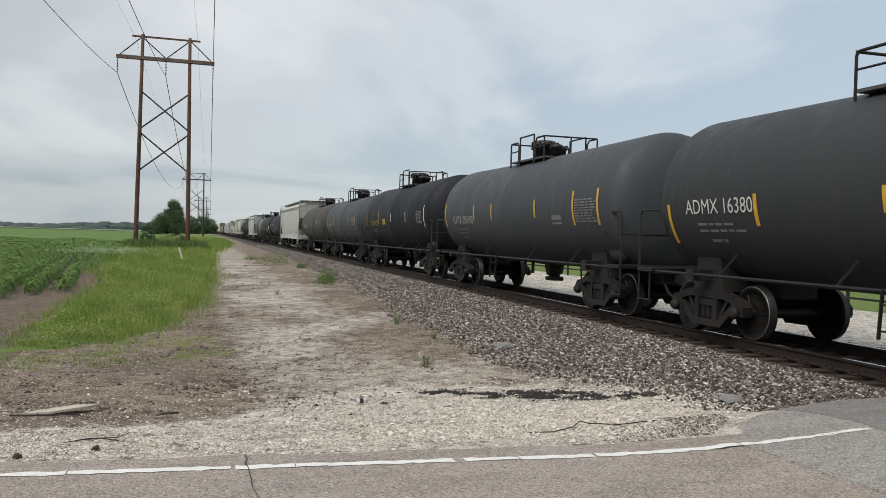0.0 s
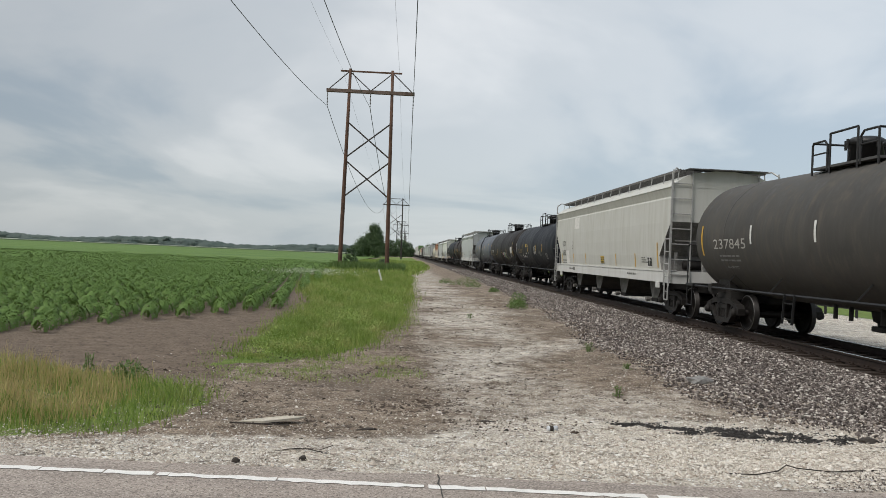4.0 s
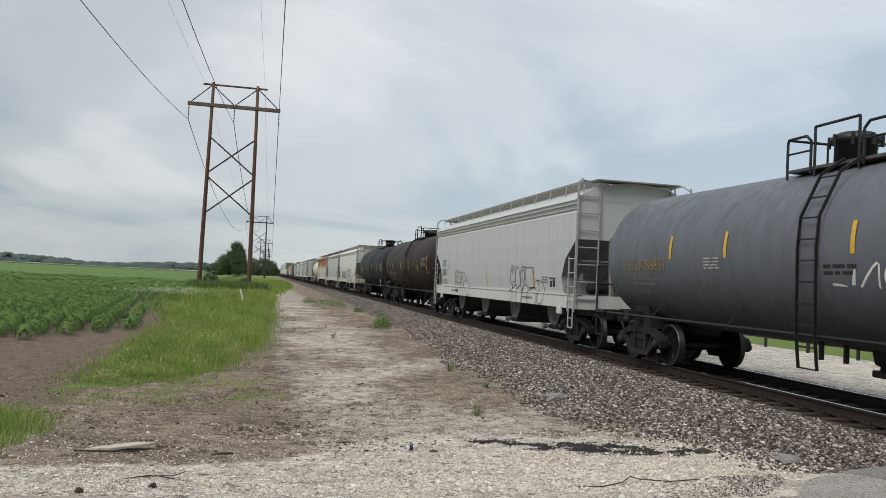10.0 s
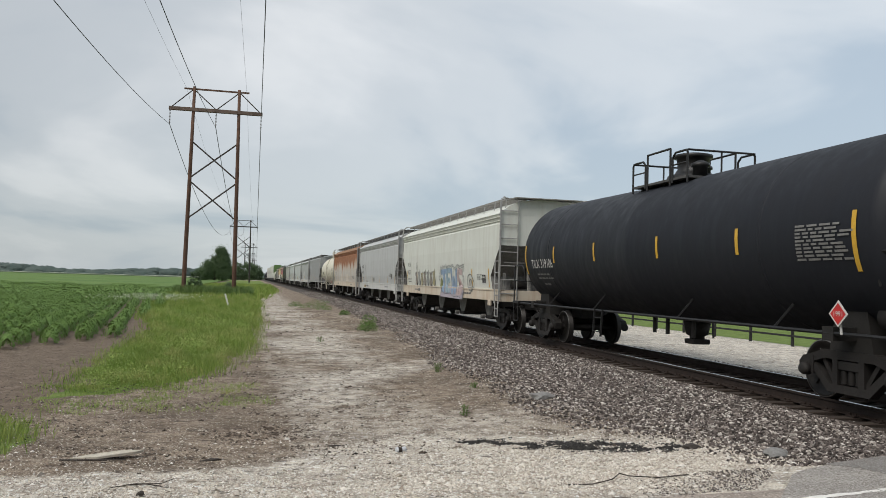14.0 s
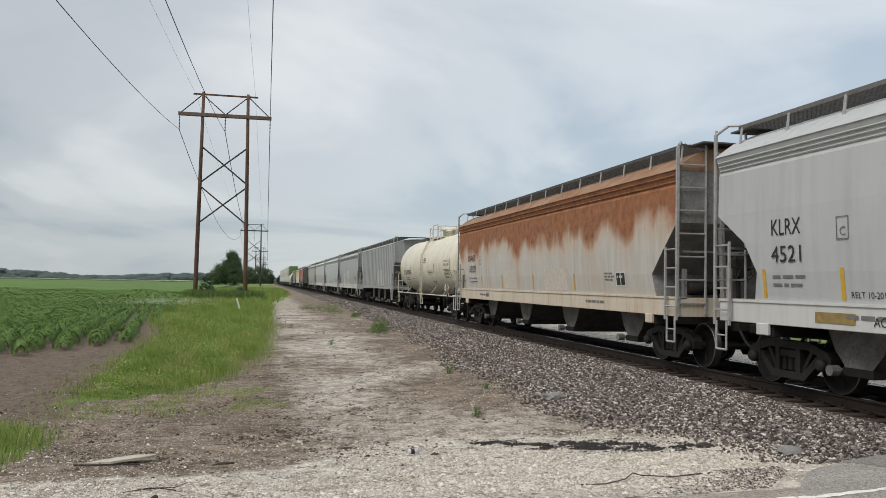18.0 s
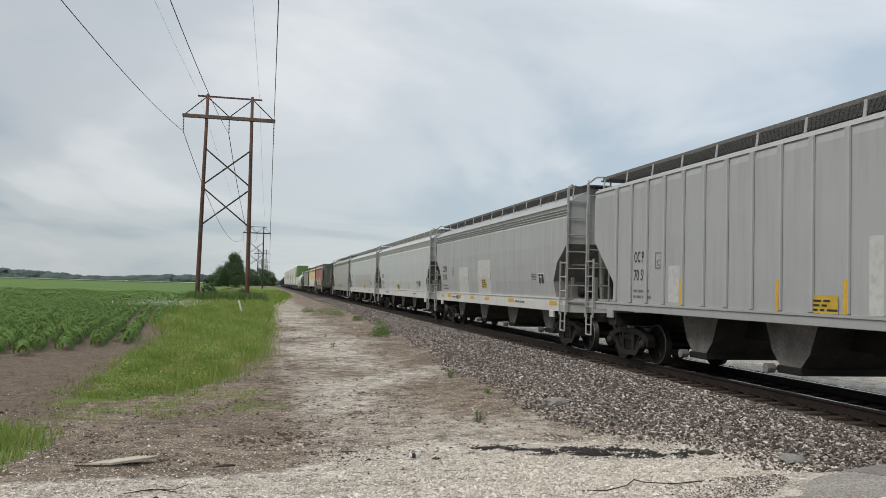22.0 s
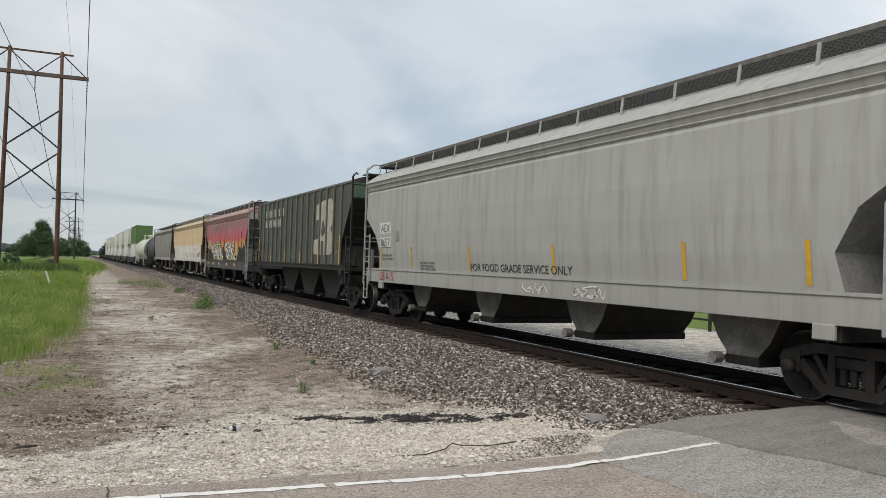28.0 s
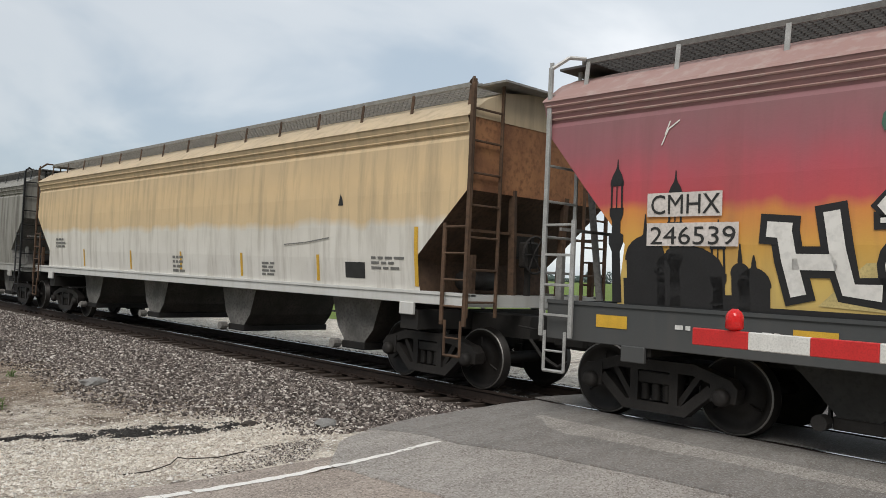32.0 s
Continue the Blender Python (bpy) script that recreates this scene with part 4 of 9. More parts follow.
    scatter("cinder_patch", np.stack([x, y, z], 1), sz, M["cinders"], "patch of black cinders and oily stone at the ballast foot", 7, False, 0.6, "cinders")


gravel_scatter()


# ---- power line
def tower_parts(root, material, thick=1.0):
    """H-frame: two poles, crossarm, top bar, braces, insulator strings. Local: x across the line, z up from the ground."""
    half, h = 2.27, 20.75
    brace = M["pole_brace"] if thick == 1.0 else material
    for sx in (-1, 1):
        bm = bmesh.new()
        lathe(bm, [(-1.0, 0.23 * thick), (0, 0.225 * thick), (7, 0.20 * thick), (14, 0.175 * thick), (h, 0.145 * thick)], "Z", 12, origin=(sx * half * 1.0, 0, 0))
        for v in bm.verts:
            v.co.x += sx * 0.012 * (12 - v.co.z) * 1.0
        part("pole", bm, material, root, smooth=True)
    bm = bmesh.new()
    for dy in (-0.17, 0.17):
        box(bm, -4.52, 4.52, dy - 0.06 * thick, dy + 0.06 * thick, 18.28, 18.60)
    part("crossarm", bm, M["crossarm"] if thick == 1.0 else material, root)
    bm = bmesh.new()
    box(bm, -3.15, 3.15, -0.06, 0.06, 20.42, 20.58)
    part("top_bar", bm, material, root)
    for a, b in (((-4.3, 18.55), (-2.3, 20.4)), ((4.3, 18.55), (2.3, 20.4)), ((0, 18.55), (-2.2, 20.45)), ((0, 18.55), (2.2, 20.45))):
        bm = bmesh.new()
        rod(bm, (a[0], -0.05, a[1]), (b[0], -0.05, b[1]), 0.055 * thick)
        part("knee_brace", bm, brace, root)
    for z0, z1 in ((15.3, 11.6), (11.3, 7.6)):
        for s in (-1, 1):
            bm = bmesh.new()
            bar(bm, (-s * 2.25, 0.02 * s, z0), (s * 2.3, 0.02 * s, z1), 0.10 * thick, 0.14 * thick)
            part("cross_brace", bm, brace, root)
    for x in (-4.4, 0.0, 4.4):
        bm = bmesh.new()
        lathe(bm, [(18.3, 0.02)] + [(18.2 - 0.146 * i - d, r) for i in range(9) for d, r in ((0, 0.025), (0.03, 0.075), (0.06, 0.072), (0.09, 0.025))] + [(16.85, 0.025)], "Z", 8, origin=(x, 0, 0))
        part("insulator_string", bm, M["insulator"], root)


TOWERS = [(-4.8, -77), (-4.0, 84), (-2.83, 277), (-1.45, 472), (-0.2, 665), (1.1, 858)]


def power_line():
    for i, (x, y) in enumerate(TOWERS):
        root = new("transmission_tower")
        tagged(root, "brown wooden H-frame transmission tower with crossed braces" if i < 2 else "distant dark wooden H-frame transmission tower", "power pole", "H-frame power line")
        tower_parts(root, M["pole"] if i < 2 else M["pole_far"], 1.0 if i < 2 else 1.2)
        root.matrix_world = pose(x, y, 0.0, 0, 0, -0.5)

    def span(pts_a, pts_b, sag, r, name, label):
        cu = bpy.data.curves.new(name, "CURVE")
        cu.dimensions, cu.bevel_depth, cu.bevel_resolution = "3D", r, 1
        sp = cu.splines.new("POLY")
        n = 40
        sp.points.add(n)
        a, b = Vector(pts_a), Vector(pts_b)
        for k in range(n + 1):
            t = k / n
            p = a.lerp(b, t)
            sp.points[k].co = (p.x, p.y, p.z - 4 * sag * t * (1 - t), 1)
        cu.materials.append(M["wire"])
        tagged(new(name, cu), label, "power line", "overhead wires")

    for (xa, ya), (xb, yb) in zip(TOWERS, TOWERS[1:]):
        for dx in (-4.4, 0.0, 4.4):
            span((xa + dx, ya, 16.85), (xb + dx, yb, 16.85), 5.1 if ya > 0 else 4.03 if dx < 0 else 3.8 if dx < 1 else 3.4, 0.022 if ya < 80 else 0.034, "conductor", "sagging bare aluminium overhead conductor")
        for dx in (-2.9, 2.9):
            span((xa + dx, ya, 20.5), (xb + dx, yb, 20.5), 2.6, 0.008, "shield_wire", "thin overhead shield wire on the tower tops")


power_line()


# ================= the train =================
# A car's own space: x along the train (towards the road), y away from the road's side, z up from the rail's top.
WHEEL_R = 0.457
SHARED = {}


def shared(key, make):
    if key not in SHARED:
        SHARED[key] = make()
    return SHARED[key]


def mesh_of(bm, mats, smooth=False):
    me = bpy.data.meshes.new("shape")
    bmesh.ops.recalc_face_normals(bm, faces=bm.faces)
    if smooth:
        for f in bm.faces:
            f.smooth = True
    bm.to_mesh(me)
    bm.free()
    for mt in mats:
        me.materials.append(mt)
    return me


def put(name, me, parent, m=None, label=""):
    ob = new(name, me)
    ob.parent = parent
    if m is not None:
        ob.matrix_basis = m
    if label:
        tagged(ob, label)
    return ob


def wheelset_mesh():
    bm = bmesh.new()
    for s in (-1, 1):
        prof = [(s * 0.79, 0.11), (s * 0.80, 0.14), (s * 0.765, 0.20), (s * 0.755, 0.355), (s * 0.80, 0.385), (s * 0.806, 0.436), (s * 0.80, 0.457), (s * 0.70, 0.462),
                (s * 0.685, 0.482), (s * 0.668, 0.485), (s * 0.665, 0.40), (s * 0.70, 0.36), (s * 0.70, 0.20), (s * 0.665, 0.13)]
        lathe(bm, prof, "Y", 32, mats=[0, 0, 0, 0, 0, 1, 0, 0, 0, 0, 0, 0, 0])
        # casting ribs and stamped marks on the plate that show the turning
        for k in range(3):
            t = 2 * math.pi * k / 3
            c, d = math.cos(t), math.sin(t)
            rod(bm, (0.18 * c, s * 0.772, 0.18 * d), (0.33 * c, s * 0.768, 0.33 * d), 0.014, 4)
    lathe(bm, [(-1.0, 0.06), (-1.0, 0.085), (-0.66, 0.09), (0.66, 0.09), (1.0, 0.085), (1.0, 0.06)], "Y", 12)
    return mesh_of(bm, [M["wheel"], M["bright_steel"]])


def side_frame_mesh():
    """Cast side frame with its two windows and spring nest opening; outer face towards -y."""
    bm = bmesh.new()

    def chord(pts, w, y0=-0.10, y1=0.06):
        for (x0, z0), (x1, z1) in zip(pts, pts[1:]):
            d = math.hypot(x1 - x0, z1 - z0)
            nx, nz = -(z1 - z0) / d * w / 2, (x1 - x0) / d * w / 2
            ex, ez = (x1 - x0) / d * w * 0.3, (z1 - z0) / d * w * 0.3
            prism(bm, [(x0 - ex + nx, z0 - ez + nz), (x1 + ex + nx, z1 + ez + nz), (x1 + ex - nx, z1 + ez - nz), (x0 - ex - nx, z0 - ez - nz)], y0, y1)

    chord([(-0.93, 0.60), (-0.52, 0.72), (0.52, 0.72), (0.93, 0.60)], 0.13)
    chord([(-0.72, 0.50), (-0.40, 0.22), (0.40, 0.22), (0.72, 0.50)], 0.12)
    for s in (-1, 1):
        chord([(s * 0.27, 0.24), (s * 0.27, 0.70)], 0.11)
        chord([(s * 0.30, 0.26), (s * 0.58, 0.66)], 0.07, -0.06, 0.04)
        # journal box and bearing cap
        prism(bm, [(s * 0.74, 0.40), (s * 1.05, 0.40), (s * 1.07, 0.56), (s * 0.98, 0.66), (s * 0.74, 0.68)], -0.11, 0.08)
        lathe(bm, [(-0.21, 0.02), (-0.21, 0.075), (-0.17, 0.10), (-0.08, 0.105)], "Y", 12, origin=(s * 0.89, 0, 0.457))
    return mesh_of(bm, [M["truck"]])


def springs_mesh():
    bm = bmesh.new()
    for x in (-0.15, 0.0, 0.15):
        prof = []
        for i in range(6):
            z = 0.29 + i * 0.037
            prof += [(z, 0.045), (z + 0.018, 0.066)]
        lathe(bm, prof, "Z", 8, origin=(x, -0.02, 0))
    box(bm, -0.24, 0.24, -0.09, 0.06, 0.50, 0.64, 0.015)
    return mesh_of(bm, [M["truck"]])


def bolster_mesh():
    bm = bmesh.new()
    box(bm, -0.2, 0.2, -0.92, 0.92, 0.50, 0.72, 0.03)
    box(bm, -0.07, 0.07, -0.55, 0.55, 0.3, 0.42, 0.01)
    for s in (-1, 1):
        rod(bm, (s * 0.38, -0.85, 0.42), (s * 0.38, 0.85, 0.42), 0.05, 6)
        for y in (-0.72, 0.72):
            box(bm, s * 0.33 - 0.05, s * 0.33 + 0.09, y - 0.06, y + 0.06, 0.3, 0.6, 0.01)
    return mesh_of(bm, [M["underframe"]])


WHEELSETS = []


def trucks(car, length, inset=1.75):
    for s in (-1, 1):
        x = s * (length / 2 - inset)
        tr = put("truck", shared("bolster", bolster_mesh), car, pose(x, 0, 0))
        for sy in (-1, 1):
            m = pose(0, sy * 1.0, 0) if sy < 0 else pose(0, 1.0, 0, 0, 0, 180)
            put("side_frame", shared("side_frame", side_frame_mesh), tr, m)
            put("spring_nest", shared("springs", springs_mesh), tr, m)
        for sx in (-1, 1):
            ws = put("wheelset", shared("wheelset", wheelset_mesh), tr, pose(sx * 0.89, 0, WHEEL_R))
            WHEELSETS.append((ws, sx * 0.89))


def coupler_mesh():
    bm = bmesh.new()
    box(bm, -0.9, -0.18, -0.09, 0.09, 0.74, 0.92, 0.02)
    box(bm, -0.2, 0.12, -0.15, 0.15, 0.68, 0.98, 0.05)
    box(bm, 0.06, 0.16, -0.05, 0.16, 0.70, 0.96, 0.03)
    pipe(bm, [(-0.5, -0.3, 0.78), (-0.25, -0.32, 0.55), (0.0, -0.26, 0.42), (0.12, -0.2, 0.5)], 0.028)
    pipe(bm, [(-0.35, -0.75, 1.0), (-0.05, -0.75, 0.98), (-0.02, -0.2, 0.95)], 0.015)
    return mesh_of(bm, [M["underframe"]])


def couplers(car, length):
    for s in (-1, 1):
        put("coupler", shared("coupler", coupler_mesh), car, pose(s * (length / 2 - 0.1), 0, 0, 0, 0, 0 if s > 0 else 180))


# ---- lettering and marks
def glyph_mesh(text, size):
    cu = bpy.data.curves.new("lettering", "FONT")
    cu.body, cu.size, cu.resolution_u = text, size, 3
    ob = bpy.data.objects.new("lettering", cu)
    me = bpy.data.meshes.new_from_object(ob)
    bpy.data.objects.remove(ob)
    return me


def lettering(car, text, x, z, height, surf, material, name="lettering", spread=1.0, label="", lift=0.010, fit=None):
    me = glyph_mesh(text, height / 0.70)
    if fit:
        spread = fit / max(v.co.x for v in me.vertices)
    for v in me.vertices:
        xx, zz = x + v.co.x * spread, z + v.co.y
        v.co = (xx, -(surf(zz) + lift), zz)
    me.materials.clear()
    me.materials.append(material)
    return put(name, me, car, None, label)


def plate(car, name, x0, x1, z0, z1, surf, material, lift=0.006, label="", slant=0.0, steps=None):
    """A thin painted patch that follows the side."""
    n = steps or max(1, int((z1 - z0) / 0.12))
    verts, faces = [], []
    for i in range(n + 1):
        z = z0 + (z1 - z0) * i / n
        dx = slant * (z - z0)
        y = -(surf(z) + lift)
        verts += [(x0 + dx, y, z), (x1 + dx, y, z)]
    for i in range(n):
        faces.append((2 * i, 2 * i + 1, 2 * i + 3, 2 * i + 2))
    me = bpy.data.meshes.new(name)
    me.from_pydata(verts, [], faces)
    me.materials.append(material)
    return put(name, me, car, None, label)


def bars(car, x, z, widths, height, gap, surf, material, name="stencil", lift=0.008, label=""):
    """Unread lettering: a row of plain bars of its size, as one patch."""
    verts, faces = [], []
    for w in widths:
        k = len(verts)
        for zz in (z, z + height):
            y = -(surf(zz) + lift)
            verts += [(x, y, zz), (x + w, y, zz)]
        faces.append((k, k + 1, k + 3, k + 2))
        x += w + gap
    me = bpy.data.meshes.new(name)
    me.from_pydata(verts, [], faces)
    me.materials.append(material)
    return put(name, me, car, None, label)


def block(car, x, z, w, rows, surf, material, seed, rowh=0.055, pitch=0.10, name="stencil"):
    """A small table of unreadable lettering as bars, one patch."""
    rnd = random.Random(seed)
    verts, faces = [], []
    for r in range(rows):
        xx, zz = x, z - r * pitch
        while xx < x + w * rnd.uniform(0.8, 1.0):
            ww = rnd.uniform(0.10, 0.28)
            k = len(verts)
            for q in (zz, zz + rowh):
                verts += [(xx, -(surf(q) + 0.008), q), (xx + ww, -(surf(q) + 0.008), q)]
            faces.append((k, k + 1, k + 3, k + 2))
            xx += ww + 0.05
    me = bpy.data.meshes.new(name)
    me.from_pydata(verts, [], faces)
    me.materials.append(material)
    return tagged(put(name, me, car), kind="stuff")


def outline_shape(car, name, pts, surf, material, lift, label=""):
    me = bpy.data.meshes.new(name)
    bm = bmesh.new()
    f = bm.faces.new([bm.verts.new((x, 0, z)) for x, z in pts])
    f.normal_update()
    bmesh.ops.triangulate(bm, faces=[f], ngon_method="EAR_CLIP")
    # cut into level courses, so that the shape follows the curve of the side
    zl, zh = min(p[1] for p in pts), max(p[1] for p in pts)
    for i in range(1, int((zh - zl) / 0.09) + 1):
        z = zl + (zh - zl) * i / (int((zh - zl) / 0.09) + 1)
        bmesh.ops.bisect_plane(bm, geom=bm.verts[:] + bm.edges[:] + bm.faces[:], dist=1e-5, plane_co=(0, 0, z), plane_no=(0, 0, 1))
    for v in bm.verts:
        v.co.y = -(surf(v.co.z) + lift)
    bm.to_mesh(me)
    bm.free()
    me.materials.append(material)
    return put(name, me, car, None, label)


def grown(pts, d):
    """The outline, pushed outwards by d (points run anticlockwise)."""
    out = []
    n = len(pts)
    for i in range(n):
        (ax, az), (bx, bz), (cx, cz) = pts[i - 1], pts[i], pts[(i + 1) % n]
        l1, l2 = math.hypot(bx - ax, bz - az) or 1, math.hypot(cx - bx, cz - bz) or 1
        nx, nz = (bz - az) / l1 + (cz - bz) / l2, -(bx - ax) / l1 - (cx - bx) / l2
        m = max(math.hypot(nx, nz), 0.8)
        out.append((bx + nx / m * d * 1.2, bz + nz / m * d * 1.2))
    return out


def stroke(car, name, pts, w, surf, material, lift=0.010, label=""):
    """A brushed or sprayed line along the side."""
    verts, faces = [], []
    for i, (x, z) in enumerate(pts):
        (ax, az), (bx, bz) = pts[max(i - 1, 0)], pts[min(i + 1, len(pts) - 1)]
        d = math.hypot(bx - ax, bz - az) or 1
        nx, nz = -(bz - az) / d * w / 2, (bx - ax) / d * w / 2
        for s in (-1, 1):
            zz = z + s * nz
            verts.append((x + s * nx, -(surf(zz) + lift), zz))
    faces = [(2 * i, 2 * i + 1, 2 * i + 3, 2 * i + 2) for i in range(len(pts) - 1)]
    me = bpy.data.meshes.new(name)
    me.from_pydata(verts, [], faces)
    me.materials.append(material)
    return put(name, me, car, None, label)


def scribble(car, x, z, w, h, n, surf, material, seed, width=0.045, name="graffiti"):
    """A sprayed tag: loose looping strokes, one for each of n letter-sized cells."""
    rnd = random.Random(seed)
    knots = []
    for i in range(n):
        cx = x + w * (i + 0.5) / n
        for _ in range(4):
            knots.append((cx + rnd.uniform(-0.75, 0.75) * w / n, z + h * rnd.uniform(0, 1)))
    pts = []
    for i in range(1, len(knots) - 2):
        p0, p1, p2, p3 = knots[i - 1:i + 3]
        for k in range(5):
            t = k / 5
            pts.append(tuple(0.5 * (2 * b + (c - a) * t + (2 * a - 5 * b + 4 * c - d) * t * t + (3 * b - a - 3 * c + d) * t ** 3) for a, b, c, d in zip(p0, p1, p2, p3)))
    return stroke(car, name, pts, width * 0.75, surf, material)


# ---- tank car
def tank_car(spec):
    L = spec["L"]
    R, ZC = spec.get("r", 1.53), spec.get("zc", 2.41)
    paint = M[spec["paint"]]
    steel = M[spec.get("steel", "black_pipe")]
    car = new("tank_car")
    tagged(car, spec["label"], "tank car", "cars of the freight train")

    def surf(z):
        d = (R + 0.004) ** 2 - (z - ZC) ** 2
        return math.sqrt(max(d, 0.04))

    # shell with rounded heads; the belly falls slightly towards the middle
    bm = bmesh.new()
    xa, xb = spec.get("ends", (-(L / 2 - 1.2), L / 2 - 1.05))
    depth = 0.55
    half = max(-xa, xb) + depth
    prof = []
    for i in range(9):
        t = math.pi / 2 * i / 8
        prof.append((xa - depth * math.cos(t), max(R * math.sin(t), 0.05)))
    prof += [(-half * 0.5, R), (-0.16, R), (-0.10, R + 0.012), (0.10, R + 0.012), (0.16, R), (half * 0.5, R)]
    for i in range(8, -1, -1):
        t = math.pi / 2 * i / 8
        prof.append((xb + depth * math.cos(t), max(R * math.sin(t), 0.05)))
    lathe(bm, prof, "X", 48, origin=(0, 0, ZC))
    drop = spec.get("drop", 0.05)
    for v in bm.verts:
        v.co.z -= drop * (1 - abs(v.co.x) / half)
    part("tank_shell", bm, paint, car)
    # weld bands
    for x in (-half * 0.62, half * 0.62):
        bm = bmesh.new()
        lathe(bm, [(x - 0.05, R - 0.02), (x - 0.04, R + 0.002), (x + 0.04, R + 0.002), (x + 0.05, R - 0.02)], "X", 48, origin=(0, 0, ZC - drop * 0.38))
        part("shell_band", bm, paint, car)
    top = ZC + R - drop
    # platform round the manway
    pl, hw = spec.get("platform", 1.25), 0.8
    pf = part("platform", (lambda b: (box(b, -pl, pl, -hw, -0.36, top - 0.09, top - 0.04), box(b, -pl, pl, 0.36, hw, top - 0.09, top - 0.04), b)[2])(bmesh.new()), M["grating"] if spec.get("steel") is None else steel, car)
    for sy in (-1, 1):
        for sx in (-1, 1):
            bm = bmesh.new()
            y = sy * hw
            x0, x1, xm = sx * pl, sx * pl * 0.5, sx * pl * 0.47
            zt = top + 0.5
            pipe(bm, [(x0, y, top - 0.2), (x0, y, zt - 0.05), (x0 - sx * 0.05, y, zt), (x1 + sx * 0.12, y, zt), (x1, y, zt - 0.1), (x1, y, top - 0.15)], 0.024)
            rod(bm, (x0, y, top + 0.24), (x1, y, top + 0.24), 0.018)
            part("guard_rail", bm, steel, pf)
        bm = bmesh.new()
        y = sy * hw
        a = pl * 0.42
        pipe(bm, [(-a, y, top - 0.2), (-a, y, top + 0.62), (a, y, top + 0.62), (a, y, top - 0.2)], 0.024)
        part("guard_rail", bm, steel, pf)
    for sx in (-1, 1):
        bm = bmesh.new()
        pipe(bm, [(sx * pl, -hw, top + 0.5), (sx * pl, hw, top + 0.5)], 0.024)
        rod(bm, (sx * pl, 0, top - 0.1), (sx * pl, 0, top + 0.5), 0.02)
        part("guard_rail", bm, steel, pf)
    bm = bmesh.new()
    if spec.get("dome", 0) == 1:  # flat broad valve housing
        lathe(bm, [(top - 0.05, 0.42), (top + 0.32, 0.42), (top + 0.33, 0.52), (top + 0.44, 0.52), (top + 0.50, 0.3)], "Z", 20, origin=(spec.get("dome_x", -0.3), 0, 0))
    elif spec.get("dome", 0) == 2:  # stepped manway on a broad foot
        lathe(bm, [(top - 0.06, 0.62), (top + 0.10, 0.56), (top + 0.14, 0.42), (top + 0.26, 0.34), (top + 0.50, 0.36), (top + 0.51, 0.43), (top + 0.58, 0.43), (top + 0.61, 0.3)], "Z", 20, origin=(spec.get("dome_x", -0.3), 0, 0))
    else:
        lathe(bm, [(top - 0.05, 0.34), (top + 0.40, 0.33), (top + 0.41, 0.40), (top + 0.50, 0.40), (top + 0.58, 0.28), (top + 0.60, 0.06)], "Z", 20, origin=(spec.get("dome_x", -0.55), 0, 0))
    manway = part("manway", bm, paint if spec.get("steel") else steel, car)
    if not spec.get("dome", 0):
        for i in range(8):
            t = 2 * math.pi * i / 8
            put("hatch_bolt", shared(("bolt", steel.name), lambda: (lambda b: (rod(b, (0, 0, 0), (0, 0, 0.2), 0.03), mesh_of(b, [steel]))[1])(bmesh.new())), manway, pose(spec.get("dome_x", -0.55) + 0.41 * math.cos(t), 0.41 * math.sin(t), top + 0.33))
    for x in (0.35, 0.75):
        bm = bmesh.new()
        lathe(bm, [(top - 0.05, 0.16), (top + 0.22, 0.16), (top + 0.24, 0.21), (top + 0.30, 0.2), (top + 0.36, 0.08)], "Z", 12, origin=(x, 0.1 * (1 if x < 0.5 else -2), 0))
        part("valve", bm, steel, car)
    # side ladder from the platform down below the sill
    for sy in (-1, 1):
        lx = spec.get("ladder_x", -0.7)
        pts = [(hw, top - 0.02), (1.22, top - 0.30), (1.56, top - 1.0), (1.60, ZC), (1.58, 1.1), (1.52, 0.55)] if spec.get("ladder", True) else [(1.46, 1.08), (1.50, 0.45)]
        stiles = []
        for dx in (-0.22, 0.22):
            bm = bmesh.new()
            for (y0, z0), (y1, z1) in zip(pts, pts[1:]):
                bar(bm, (lx + dx, sy * y0, z0), (lx + dx, sy * y1, z1), 0.05, 0.02, (1, 0, 0))
            stiles.append(bm)
        z, rungs = 0.56, []
        while z < pts[0][1] - 0.13:
            y = float(np.interp(z, [p[1] for p in pts[::-1]], [p[0] for p in pts[::-1]]))
            rungs.append((lx, sy * y, z))
            z += 0.33
        ladder = part("ladder", stiles[0], steel, car)
        part("stile", stiles[1], steel, ladder)
        for p in rungs:
            put("rung", shared(("rung", steel.name), lambda: (lambda b: (rod(b, (-0.22, 0, 0), (0.22, 0, 0), 0.014, 5), mesh_of(b, [steel]))[1])(bmesh.new())), ladder, pose(*p))
    # stub sills, side rails, end platforms
    for sx in (-1, 1):
        bm = bmesh.new()
        box(bm, min(sx * (L / 2 - 3.2), sx * (L / 2 - 0.55)), max(sx * (L / 2 - 3.2), sx * (L / 2 - 0.55)), -0.35, 0.35, 0.70, 1.05, 0.03)
        xb = sx * (L / 2 - 2.1)
        prism(bm, [(xb - 0.45, 0.78), (xb + 0.45, 0.78), (xb + 0.3, 1.5), (xb - 0.3, 1.5)], -1.05, 1.05)
        box(bm, xb - 0.12, xb + 0.12, -1.45, 1.45, 0.95, 1.15)
        part("stub_sill", bm, M["underframe"], car)
